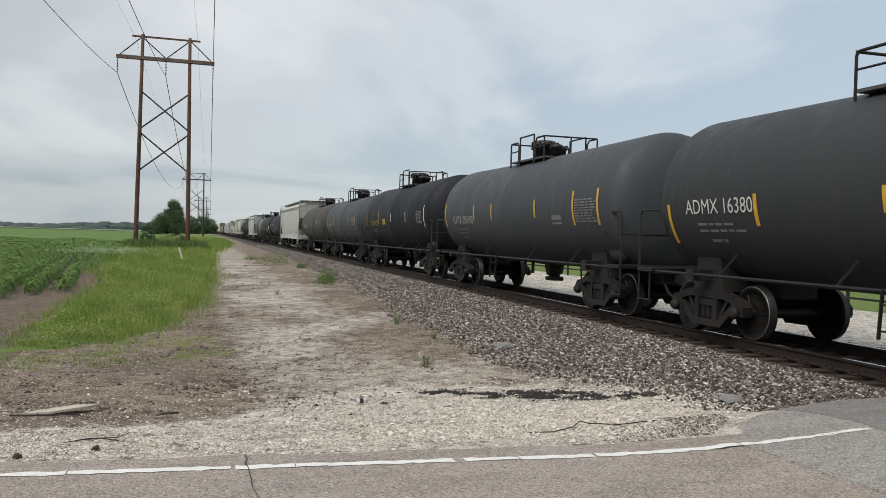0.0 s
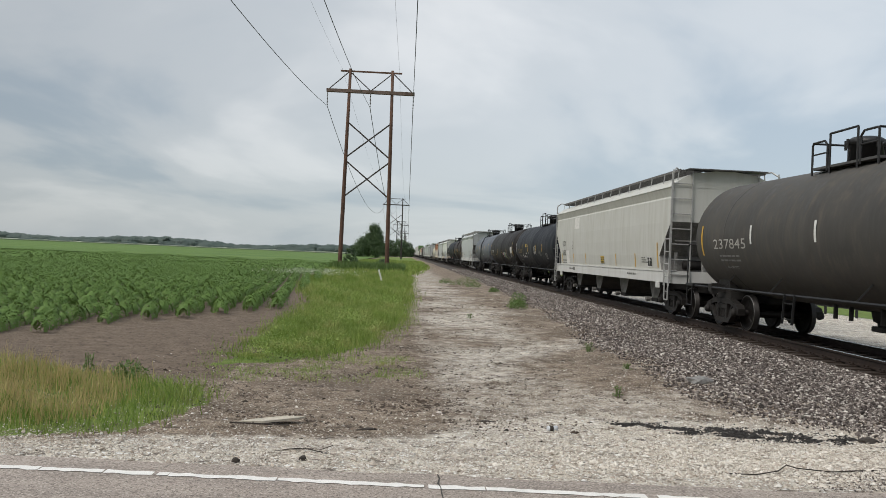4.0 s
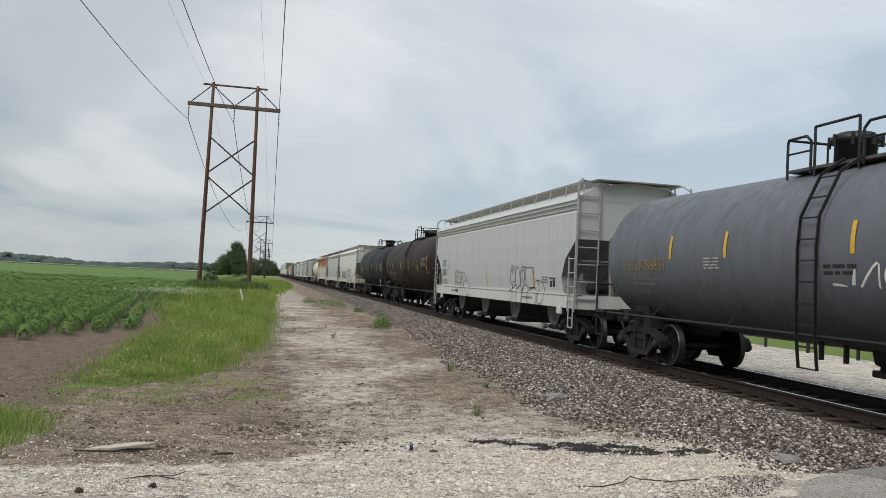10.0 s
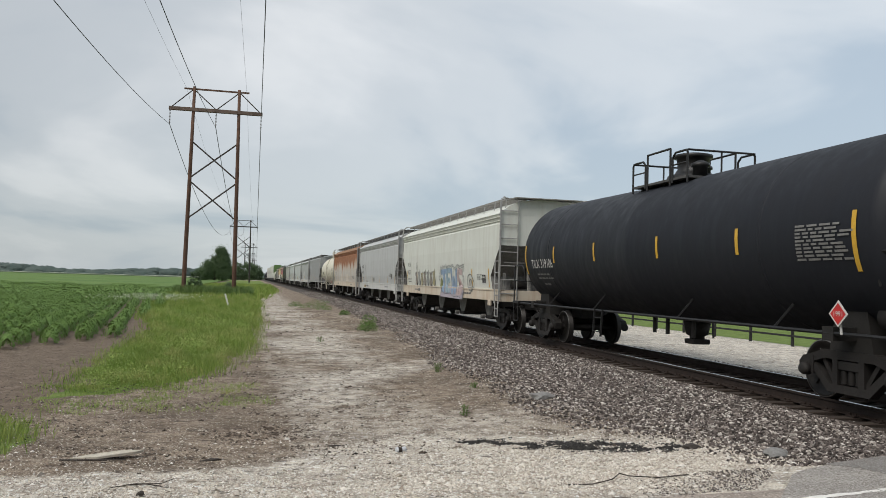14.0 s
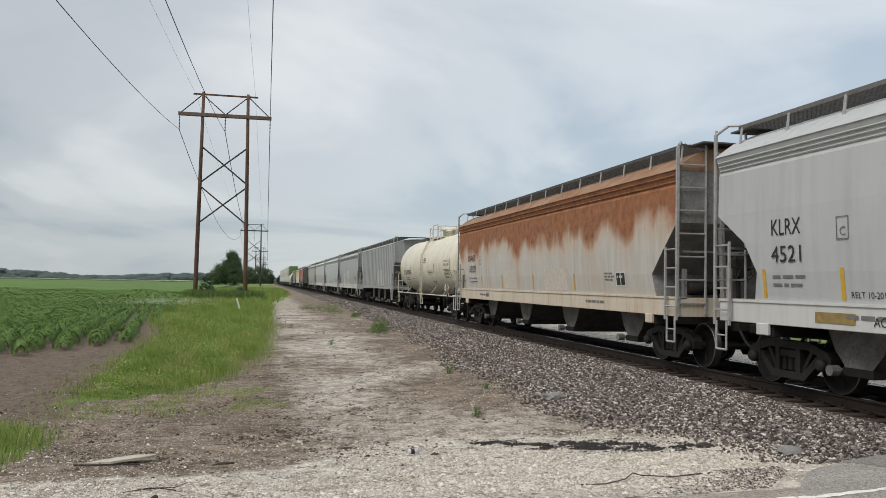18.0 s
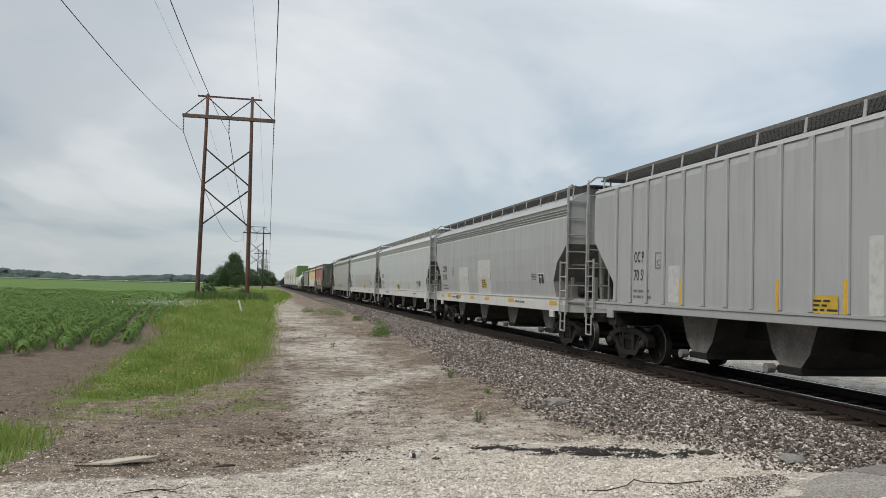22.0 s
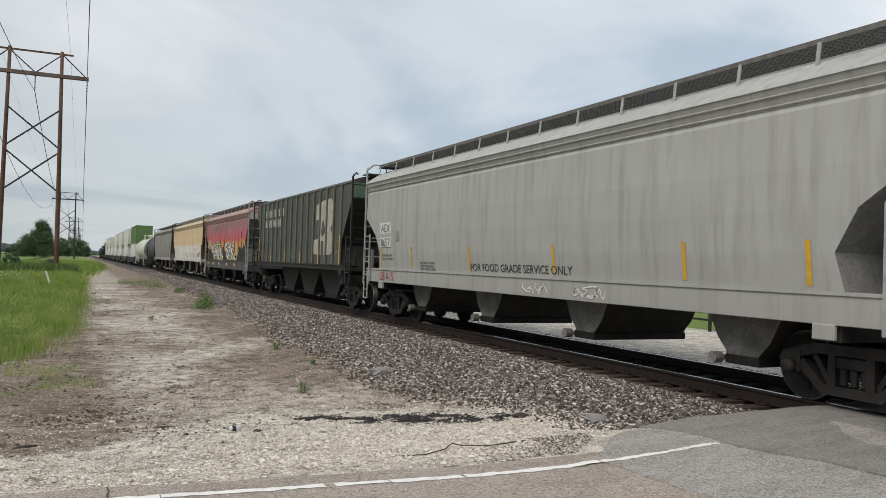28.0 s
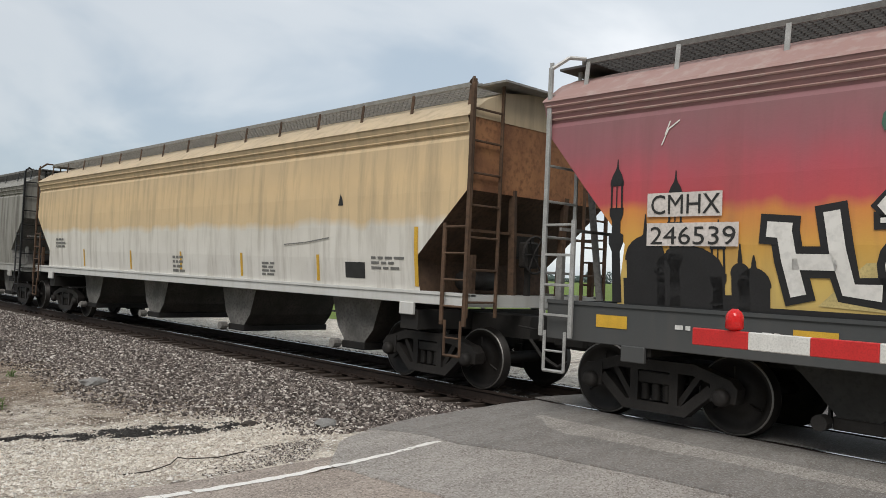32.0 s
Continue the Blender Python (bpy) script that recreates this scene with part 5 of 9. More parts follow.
    for sx in (-1, 1):
        xe = sx * (L / 2 - 0.38)
        ep = part("end_platform", (lambda b: (box(b, min(xe, xe - sx * 0.55), max(xe, xe - sx * 0.55), -1.5, 1.5, 1.04, 1.12, 0.01), b)[1])(bmesh.new()), steel, car)
        bm = bmesh.new()
        for sy in (-1, 1):
            pipe(bm, [(xe, sy * 1.45, 1.08), (xe, sy * 1.45, 2.15), (xe - sx * 0.06, sy * 1.45, 2.22), (xe - sx * 0.75, sy * 1.45, 2.22), (xe - sx * 0.8, sy * 1.42, 2.12), (xe - sx * 0.8, sy * 1.36, 1.75)], 0.022)
            pipe(bm, [(xe, sy * 1.45, 1.08), (xe - sx * 0.0, sy * 1.45, 0.5), (xe - sx * 0.4, sy * 1.45, 0.5), (xe - sx * 0.4, sy * 1.45, 1.08)], 0.018)
        pipe(bm, [(xe, -1.45, 1.75), (xe, 1.45, 1.75)], 0.018)
        part("end_handrail", bm, steel, ep)
    for sy in (-1, 1):
        bm = bmesh.new()
        rod(bm, (-L / 2 + 0.4, sy * 1.42, 1.06), (L / 2 - 0.4, sy * 1.42, 1.06), 0.032)
        for x in (-L * 0.3, -L * 0.12, L * 0.12, L * 0.3):
            bar(bm, (x, sy * 1.42, 1.06), (x + 0.12, sy * 1.15, 1.45), 0.05, 0.03)
        part("side_rail", bm, steel, car)
    # outlet valve, brake cylinder and pipes below
    bm = bmesh.new()
    lathe(bm, [(0.52, 0.10), (0.52, 0.16), (0.66, 0.16), (0.70, 0.24), (1.0, 0.3)], "Z", 12, origin=(0.4, 0, -drop))
    box(bm, 0.2, 0.62, -0.2, 0.2, 0.44, 0.55, 0.02)
    part("outlet_valve", bm, M["underframe"], car)
    for x in (-0.6, 0.0, 1.1):
        bm = bmesh.new()
        rod(bm, (x, -0.5, 0.62), (x, -0.5, 1.0), 0.045)
        part("drain_pipe", bm, M["underframe"], car)
    bm = bmesh.new()
    xr = L / 2 - 1.1
    lathe(bm, [(xr - 0.45, 0.02), (xr - 0.42, 0.17), (xr - 0.1, 0.19), (xr + 0.12, 0.17), (xr + 0.15, 0.05)], "X", 12, origin=(0, -0.95, 1.32))
    part("brake_cylinder", bm, M["truck"] if not spec.get("steel") else steel, car)
    couplers(car, L)
    trucks(car, L, spec.get("inset", 2.1))
    # marks
    for x, z0, z1, mt in spec.get("strips", []):
        plate(car, "reflector_strip", x - 0.045, x + 0.045, z0, z1, surf, M[mt])
    for fn in spec.get("marks", []):
        fn(car, surf, L)
    return car


# ---- covered hopper car
def hopper_car(spec):
    L = spec["L"]
    paint = M[spec["paint"]]
    sill_m = M[spec.get("sill", spec["paint"])]
    steel = M[spec.get("steel", "light_pipe")]
    style = spec.get("style", "curved")
    zs, ze = spec.get("sill_top", 1.43), spec.get("eave", 4.02)
    car = new("hopper_car")
    tagged(car, spec["label"], "hopper car", "cars of the freight train")
    if style == "curved":
        # the eave plate leans out over the side under the roof's edge
        zz, ww = [1.0, zs, 2.1, 2.9, 3.64, 3.70, 3.97, ze, 4.26, 4.41, 4.54], [1.50, 1.53, 1.60, 1.62, 1.605, 1.575, 1.675, 1.64, 1.30, 0.95, 0.0]
    else:
        zz, ww = [1.0, zs, 2.1, 2.9, 3.6, ze - 0.07, ze, ze + 0.09, ze + 0.16, ze + 0.22], [1.52, 1.52, 1.52, 1.52, 1.52, 1.52, 1.48, 1.25, 0.9, 0.0]

    def surf(z):
        return float(np.interp(z, zz, ww))

    # shell: rings of cross-section, the ends cut back below by the slope sheets
    e_top, e_in, z_cut, z_low = spec.get("end", (0.76, 1.88, 2.92, 1.9))
    levels = [zs - 0.02, zs + 0.25, z_low, z_low + (z_cut - z_low) * 0.5, z_cut, z_cut + 0.12, 3.3, 3.64, 3.70, 3.85, 3.97, ze]
    levels = sorted(set(round(v, 3) for v in levels))

    def end_u(z):
        if z >= z_cut:
            return e_top
        if z >= z_low:
            t = (z_cut - z) / (z_cut - z_low)
            if spec.get("round_end"):
                t = math.sin(t * math.pi / 2)
            return e_top + (e_in - e_top) * t
        return e_in - 0.12 * (z_low - z) / (z_low - zs)

    bm = bmesh.new()
    rings = []
    nseg = 24
    for z in levels:
        u = L / 2 - end_u(z)
        w = surf(z)
        ring = [bm.verts.new((-u + 2 * u * i / nseg, -w, z)) for i in range(nseg + 1)] + [bm.verts.new((u - 2 * u * i / nseg, w, z)) for i in range(nseg + 1)]
        rings.append(ring)
    for a, b in zip(rings, rings[1:]):
        for i in range(len(a)):
            j = (i + 1) % len(a)
            f = bm.faces.new((a[i], a[j], b[j], b[i]))
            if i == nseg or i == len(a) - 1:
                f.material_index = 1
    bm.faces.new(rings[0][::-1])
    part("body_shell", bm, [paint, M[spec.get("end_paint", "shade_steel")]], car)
    # end upper sheet takes the body's paint
    for s in (-1, 1):
        bm = bmesh.new()
        x = s * (L / 2 - e_top)
        box(bm, min(x, x + s * 0.012), max(x, x + s * 0.012), -surf(3.4) + 0.02, surf(3.4) - 0.02, z_cut, ze - 0.02)
        part("end_sheet", bm, M[spec.get("end_top", spec["paint"])], car)
    # roof
    bm = bmesh.new()
    rz = [(z, w) for z, w in zip(zz, ww) if z >= ze - 0.08]
    u = L / 2 - e_top + 0.02
    cols = []
    for x in (-u, u):
        cols.append([bm.verts.new((x, -w - (0.015 if z < 4 else 0), z)) for z, w in rz] + [bm.verts.new((x, w + (0.015 if z < 4 else 0), z)) for z, w in rz[-2::-1]])
    for i in range(len(cols[0]) - 1):
        bm.faces.new((cols[0][i], cols[0][i + 1], cols[1][i + 1], cols[1][i]))
    bm.faces.new(cols[0][::-1])
    bm.faces.new(cols[1])
    roof = part("roof", bm, M[spec.get("roof", spec["paint"])], car)
    for zc in spec.get("beads", [3.75, 3.87] if style == "curved" else []):
        for sy in (-1, 1):
            bm = bmesh.new()
            rod(bm, (-u + 0.05, sy * (surf(zc) + 0.004), zc), (u - 0.05, sy * (surf(zc) + 0.004), zc), 0.016, 6)
            part("side_bead", bm, M[spec.get("bead", spec["paint"])], car)
    # hatch trough along the middle
    bm = bmesh.new()
    box(bm, -L / 2 + 2.2, L / 2 - 2.2, -0.38, 0.38, zz[-1] - 0.1, zz[-1] + 0.06, 0.03)
    part("hatch_cover", bm, M[spec.get("roof", spec["paint"])], roof)
    # running boards of open grating, on brackets
    u = L / 2 - 0.95

    def board():
        b = bmesh.new()
        for y in np.linspace(-0.32, 0.32, 9):
            box(b, -u, u, y - 0.005, y + 0.005, -0.035, 0.0)
        x = -u
        while x < u:
            box(b, x - 0.006, x + 0.006, -0.33, 0.33, -0.022, -0.006)
            x += 0.11
        return mesh_of(b, [M[spec.get("board", "grating")]])

    def board_edge():
        b = bmesh.new()
        box(b, -u, u, -0.012, 0.012, -0.055, 0.012)
        return mesh_of(b, [M[spec.get("board", "grating_edge")]])

    bme = shared(("board", round(L, 2), spec.get("board", "grating")), board)
    zb = spec.get("board_z", 4.54)
    for sy in (-1, 1) if spec.get("boards", True) else ():
        rb = put("running_board", bme, car, pose(0, sy * 0.98, zb))
        for y in (-0.345, 0.345):
            put("board_edge", shared(("board_edge", round(L, 2), spec.get("board", "")), board_edge), rb, pose(0, y, 0))
        k = max(6, int(2 * u / 1.3))
        for i in range(k + 1):
            x = -u + 0.1 + (2 * u - 0.2) * i / k
            bm = bmesh.new()
            bar(bm, (x, sy * 0.345, 0.01), (x, sy * 0.40, -0.44), 0.06, 0.014)
            part("bracket", bm, steel, rb)
    for s in (-1, 1):
        bm = bmesh.new()
        x = s * (L / 2 - 0.78)
        box(bm, x - 0.30, x + 0.30, -1.2, 1.2, zb - 0.04, zb - 0.01)
        part("end_running_board", bm, M[spec.get("board", "grating")], car)
    # side sill
    s0 = spec.get("sill_low", 1.05)
    for sy in (-1, 1):
        bm = bmesh.new()
        w = 1.56
        y0, y1 = sorted((sy * (w - 0.06), sy * w))
        box(bm, -L / 2 + 0.72, L / 2 - 0.72, y0, y1, s0, zs, 0.008)
        y0, y1 = sorted((sy * (w - 0.16), sy * (w + 0.02)))
        box(bm, -L / 2 + 0.72, L / 2 - 0.72, y0, y1, zs - 0.03, zs + 0.012)
        part("side_sill", bm, sill_m, car)
        for s in (-1, 1):  # jacking pad at the bolster
            bm = bmesh.new()
            x = s * (L / 2 - 2.02)
            box(bm, x - 0.16, x + 0.16, sy * 1.55 - 0.03, sy * 1.55 + 0.03, s0 - 0.18, s0 + 0.01, 0.01)
            part("jacking_pad", bm, sill_m, car)
    # underframe and end framing
    if style == "ribbed":
        bm = bmesh.new()
        box(bm, -L / 2 + 0.6, L / 2 - 0.6, -0.32, 0.32, 0.78, 1.12)
        part("centre_sill", bm, M["underframe"], car)
    else:  # stub sills at the ends alone
        for s in (-1, 1):
            bm = bmesh.new()
            box(bm, *sorted((s * (L / 2 - 0.6), s * (L / 2 - 3.7))), -0.32, 0.32, 0.78, 1.12)
            part("stub_sill", bm, M["underframe"], car)
    for s in (-1, 1):
        bm = bmesh.new()
        x = s * (L / 2 - 0.72)
        box(bm, min(x, x - s * 0.12), max(x, x - s * 0.12), -1.5, 1.5, s0, zs)
        part("end_sill", bm, sill_m, car)
        bm = bmesh.new()
        xb = s * (L / 2 - 2.02)
        box(bm, xb - 0.2, xb + 0.2, -1.5, 1.5, 0.85, 1.15)
        part("body_bolster", bm, M["underframe"], car)
    for s in (-1, 1):
        bm = bmesh.new()
        xt, xs_ = s * (L / 2 - e_top - 0.02), s * (L / 2 - 0.80)
        for y in (-0.55, 0.55):
            bar(bm, (xs_, y, zs), (xt, y * 1.15, 3.0), 0.10, 0.08)
        for y in (-1.42, 1.42):
            bar(bm, (xs_, y, zs - 0.05), (xs_, y, 2.0), 0.09, 0.07)
        bar(bm, (xs_, -1.45, 2.35), (xs_, 1.45, 2.35), 0.04, 0.04)
        # the slope sheet runs on down between the sills
        bm2 = bmesh.new()
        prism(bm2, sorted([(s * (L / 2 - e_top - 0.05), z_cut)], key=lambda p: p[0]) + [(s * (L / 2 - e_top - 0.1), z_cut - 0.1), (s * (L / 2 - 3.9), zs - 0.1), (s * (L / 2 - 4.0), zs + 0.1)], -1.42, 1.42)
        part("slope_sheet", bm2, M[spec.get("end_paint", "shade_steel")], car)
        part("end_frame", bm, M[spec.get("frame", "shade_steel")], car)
        # end plumbing: brake wheel housing and reservoir
        bm = bmesh.new()
        lathe(bm, [(-0.35, 0.05), (-0.33, 0.15), (0.33, 0.15), (0.35, 0.05)], "Y", 10, origin=(s * (L / 2 - 1.5), -0.6, 1.62))
        box(bm, s * (L / 2 - 1.15) - 0.1, s * (L / 2 - 1.15) + 0.1, -0.2, 0.25, 2.0, 2.4, 0.03)
        part("brake_reservoir", bm, M["truck"], car)
    # ladders at the four corners
    for s in (-1, 1):
        for sy in (-1, 1):
            bm = bmesh.new()
            xa, xb_ = s * (L / 2 - 0.70), s * (L / 2 - 1.16)
            y = sy * 1.645
            for x in (xa, xb_):
                bar(bm, (x, y, 0.98), (x, y, 2.45 if x == xb_ else zb - 0.12), 0.06, 0.03, (0, 1, 0))
            for i in range(4):
                rod(bm, (xa, y, 1.25 + i * 0.38), (xb_, y, 1.25 + i * 0.38), 0.018, 5)
            pipe(bm, [(xa, y, zb - 0.14), (xa - s * 0.16, y * 0.9, zb + 0.02), (xa - s * 0.34, y * 0.83, zb)], 0.026)
            part("ladder", bm, steel, car)
            bm = bmesh.new()
            pipe(bm, [(xa - s * 0.06, y, 1.05), (xa - s * 0.06, y, 0.55), (xb_ + s * 0.08, y, 0.55), (xb_ + s * 0.08, y, 1.05)], 0.022)
            rod(bm, (xa - s * 0.06, y, 0.80), (xb_ + s * 0.08, y, 0.80), 0.016)
            part("stirrup_step", bm, steel, car)
            bm = bmesh.new()
            yy = sy * 1.32
            for dy in (-0.30, 0.30):
                bar(bm, (s * (L / 2 - 0.69), yy + dy, 1.1), (s * (L / 2 - 0.69), yy + dy, zb - 0.05), 0.05, 0.025, (0, 1, 0))
            for i in range(9):
                z = 1.32 + i * 0.46
                if z < zb - 0.1:
                    rod(bm, (s * (L / 2 - 0.69), yy - 0.30, z), (s * (L / 2 - 0.69), yy + 0.30, z), 0.018, 5)
            part("end_ladder", bm, steel, car)
    # hand brake wheel on its housing at one end
    bm = bmesh.new()
    bx = L / 2 - 0.62
    ring = [(bx, -0.25 + 0.28 * math.cos(2 * math.pi * i / 18), 2.05 + 0.28 * math.sin(2 * math.pi * i / 18)) for i in range(19)]
    pipe(bm, ring, 0.018, 5)
    for i in range(0, 18, 3):
        rod(bm, (bx - 0.04, -0.25, 2.05), ring[i], 0.012, 4)
    box(bm, bx - 0.22, bx - 0.04, -0.40, -0.10, 1.85, 2.25, 0.03)
    bar(bm, (bx - 0.14, -0.25, zs), (bx - 0.14, -0.25, 1.9), 0.08, 0.06)
    part("hand_brake", bm, M["truck"], car)
    # discharge chutes: narrow hoppers below the sill with open gaps between them
    nb = spec.get("bays", 4)
    pitch = spec.get("bay_pitch", 4.0 * L / 19.88 if style == "curved" else (L - 7.4) / nb)
    lo, by = spec.get("chute_low", 0.36), spec.get("outlet_y", 1.02)
    wide = spec.get("chute_prof", ((s0 + 0.1, 0.74), (0.70, 0.50), (lo + 0.1, 0.27)))
    # default flanks are darker than the faces: their shade is put into the colour
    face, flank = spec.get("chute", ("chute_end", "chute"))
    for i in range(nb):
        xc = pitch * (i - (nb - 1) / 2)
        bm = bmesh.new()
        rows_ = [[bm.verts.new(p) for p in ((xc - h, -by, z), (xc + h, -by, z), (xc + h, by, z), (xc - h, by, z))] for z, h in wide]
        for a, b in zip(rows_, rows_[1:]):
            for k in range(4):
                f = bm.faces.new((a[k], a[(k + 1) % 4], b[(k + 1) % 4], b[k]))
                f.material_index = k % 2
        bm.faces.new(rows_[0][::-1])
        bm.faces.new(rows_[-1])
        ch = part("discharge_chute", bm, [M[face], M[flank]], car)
        bw = wide[-1][1]
        bm = bmesh.new()
        box(bm, xc - bw - 0.05, xc + bw + 0.05, -by - 0.03, by + 0.03, lo - 0.02, lo + 0.11, 0.015)
        part("outlet_gate", bm, M["underframe"], ch)
        bm = bmesh.new()  # operating shaft through the gate with a capstan at each end
        xs_ = xc - bw - 0.12
        rod(bm, (xs_, -by - 0.12, lo + 0.05), (xs_, by + 0.12, lo + 0.05), 0.035, 8)
        for sy in (-1, 1):
            rod(bm, (xs_, sy * (by + 0.05), lo + 0.05), (xs_, sy * (by + 0.20), lo + 0.05), 0.085, 10)
            rod(bm, (xs_, sy * (by - 0.1), lo - 0.02), (xs_, sy * (by - 0.1), lo + 0.26), 0.025, 6)
        part("gate_shaft", bm, M[spec.get("shaft", "chute_end")], ch)
    # outside posts
    if style == "ribbed":
        n = spec.get("posts", 17)
        def post():
            b = bmesh.new()
            box(b, -0.05, 0.05, -0.06, 0.0, zs + 0.02, ze - 0.07, 0.012)
            b.normal_update()
            for f in b.faces:  # the web's face keeps its paint, the flanks take the post_side paint
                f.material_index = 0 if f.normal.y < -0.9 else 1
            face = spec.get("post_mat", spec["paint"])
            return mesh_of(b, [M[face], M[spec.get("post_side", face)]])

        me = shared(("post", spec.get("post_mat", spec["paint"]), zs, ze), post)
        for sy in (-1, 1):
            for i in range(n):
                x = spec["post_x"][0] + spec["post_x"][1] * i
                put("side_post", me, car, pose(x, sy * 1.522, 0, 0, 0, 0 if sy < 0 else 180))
    couplers(car, L)
    trucks(car, L, spec.get("inset", 2.02))
    for x, z0, z1, mt in spec.get("strips", []):
        plate(car, "reflector_strip", x - 0.042, x + 0.042, z0, z1, surf, M[mt], 0.007 if style != "ribbed" else 0.066)
    for fn in spec.get("marks", []):
        fn(car, surf, L)
    return car


def sill_surf(z):
    return 1.562


# ---- car by car
def marks_tank(seed, text, x0, x1, z, colour="letter_white", h=0.25, table=None, sticker=None, spec=True, dim=None):
    """Reporting mark and number on one line, load limits below, the inspection table near the other end."""
    small = dim or ("letter_dim" if colour == "letter_black" else "letter_grey")

    def fn(car, surf, L):
        lettering(car, text, x0, z - h / 2, h, surf, M[colour], "reporting_mark", fit=x1 - x0)
        if spec:
            block(car, x0 + 0.30, z - h / 2 - 0.20, 1.2, 2, surf, M[small], seed, 0.042, 0.11)
            block(car, x0 + 0.55, z - h / 2 - 0.48, 0.5, 1, surf, M[small], seed + 1, 0.05, 0.1)
        if table:
            xa, xb, za, zb = table
            rows = max(3, int((zb - za) / 0.055))
            for r in range(rows):
                block(car, xa, zb - 0.04 - (zb - za) / rows * r, (xb - xa) * 0.97, 1, surf, M[small], seed + 10 + r, 0.032, 0.1)
        if sticker:
            plate(car, "warning_sticker", sticker[0] - 0.3, sticker[0] + 0.3, sticker[1] - 0.16, sticker[1] + 0.16, surf, M["letter_yellow"], label="yellow warning sticker")
            block(car, sticker[0] - 0.25, sticker[1] + 0.06, 0.42, 3, (lambda f: lambda q: f(q) + 0.004)(surf), M["letter_black"], seed + 5, 0.03, 0.09)
    return fn


def head_marks(seed, colour="letter_white", text="GATX", end=None, table="letter_tan"):
    def fn(car, surf, L):
        xe = L / 2 - 1.05 if end is None else end

        def head_x(y, z):
            rr = min(math.hypot(y, z - 2.4) / 1.53, 0.97)
            return xe + 0.55 * math.sqrt(1 - rr * rr) + 0.03
        me = glyph_mesh(text, 0.17)
        for v in me.vertices:
            y, z = -0.82 + v.co.x, 2.86 + v.co.y
            v.co = (head_x(y, z), y, z)
        me.materials.clear()
        me.materials.append(M[colour])
        put("head_stencil", me, car)
        bm = bmesh.new()
        for r in range(3):
            for i in range(7):
                if i != 3:
                    y, zc = -0.80 + i * 0.07, 2.74 - 0.10 * r
                    x = head_x(y + 0.03, zc)
                    box(bm, x - 0.02, x, y, y + 0.052, zc, zc + 0.05)
        part("head_table", bm, M[table], car)
    return fn


def placard(x, z, red):
    def fn(car, surf, L):
        y = -1.58
        bm = bmesh.new()
        s = 0.19
        vs = [bm.verts.new((x + a, y, z + b)) for a, b in ((-s, 0), (0, -s), (s, 0), (0, s))]
        vb = [bm.verts.new((x + a, y + 0.01, z + b)) for a, b in ((-s, 0), (0, -s), (s, 0), (0, s))]
        bm.faces.new(vs)
        bm.faces.new(vb[::-1])
        for i in range(4):
            bm.faces.new((vs[i], vs[(i + 1) % 4], vb[(i + 1) % 4], vb[i]))
        rod(bm, (x, y + 0.03, z), (x, y + 0.06, 1.06), 0.02)
        pl = part("hazard_placard", bm, M["letter_white"], car, "white diamond hazard placard" if not red else "red diamond hazard placard with a white rim")
        if red:
            s2 = 0.155
            me = bpy.data.meshes.new("placard_face")
            me.from_pydata([(x + a, y - 0.004, z + b) for a, b in ((-s2, 0), (0, -s2), (s2, 0), (0, s2))], [], [(0, 1, 2, 3)])
            me.materials.append(M["red_reflector"])
            put("placard_face", me, pl)
        t = lettering(car, red or "1040", x - 0.10, z - 0.035, 0.075, lambda q: 1.58, M["letter_white" if red else "letter_black"], "placard_number", lift=0.01)
        t.parent = pl
    return fn


def marks_hopper(seed, mark, number, x0, x1, z1, z2, colour="letter_black", h=0.27, label=None, frame_x=None, sill_text=True):
    """Mark over number, load limits below them, a framed clearance plate and the label holders at the far end."""
    def fn(car, surf, L):
        lift = 0.010
        lettering(car, mark, x0, z1 - h / 2, h, surf, M[colour], "reporting_mark", fit=x1 - x0, lift=lift)
        lettering(car, number, x0, z2 - h / 2, h, surf, M[colour], "car_number", fit=(x1 - x0) * (1.0 if len(number) < 6 else 1.12), lift=lift)
        block(car, x0, z2 - h / 2 - 0.26, x1 - x0 + 0.1, 2, surf, M["letter_dim"], seed, 0.05, 0.13)
        fx = x1 + 1.6 if frame_x is None else frame_x
        stroke(car, "plate_mark", [(fx - 0.12, z1 - 0.26), (fx + 0.12, z1 - 0.26), (fx + 0.12, z1 + 0.06), (fx - 0.12, z1 + 0.06), (fx - 0.12, z1 - 0.26)], 0.022, surf, M["letter_dim"])
        lettering(car, "C", fx - 0.06, z1 - 0.21, 0.13, surf, M["letter_dim"], "plate_letter")
        if label:
            lx, lz = label
            plate(car, "label_holder", lx - 0.26, lx + 0.26, lz - 0.17, lz + 0.17, surf, M["letter_white"], 0.007)
            for s in (-1, 1):
                plate(car, "label_panel", lx + s * 0.12 - 0.10, lx + s * 0.12 + 0.10, lz - 0.14, lz + 0.14, surf, M["letter_black"], 0.011)
            bars(car, lx - 0.18, lz + 0.03, [0.05, 0.05, 0.05], 0.05, 0.07, lambda q: surf(q) + 0.006, M["letter_white"], "label_mark")
            block(car, lx - 0.9, lz + 0.12, 0.5, 3, surf, M["letter_dim"], seed + 3, 0.035, 0.075)
        if sill_text:
            block(car, -L / 2 + 4.0, 1.22, 1.2, 1, sill_surf, M["letter_dim"], seed + 7, 0.06, 0.1)
            block(car, L / 2 - 5.5, 1.22, 1.0, 1, sill_surf, M["letter_dim"], seed + 8, 0.06, 0.1)
            plate(car, "sill_label", -L / 2 + 4.9, -L / 2 + 5.25, 1.18, 1.32, sill_surf, M["letter_dim"], 0.006)
    return fn


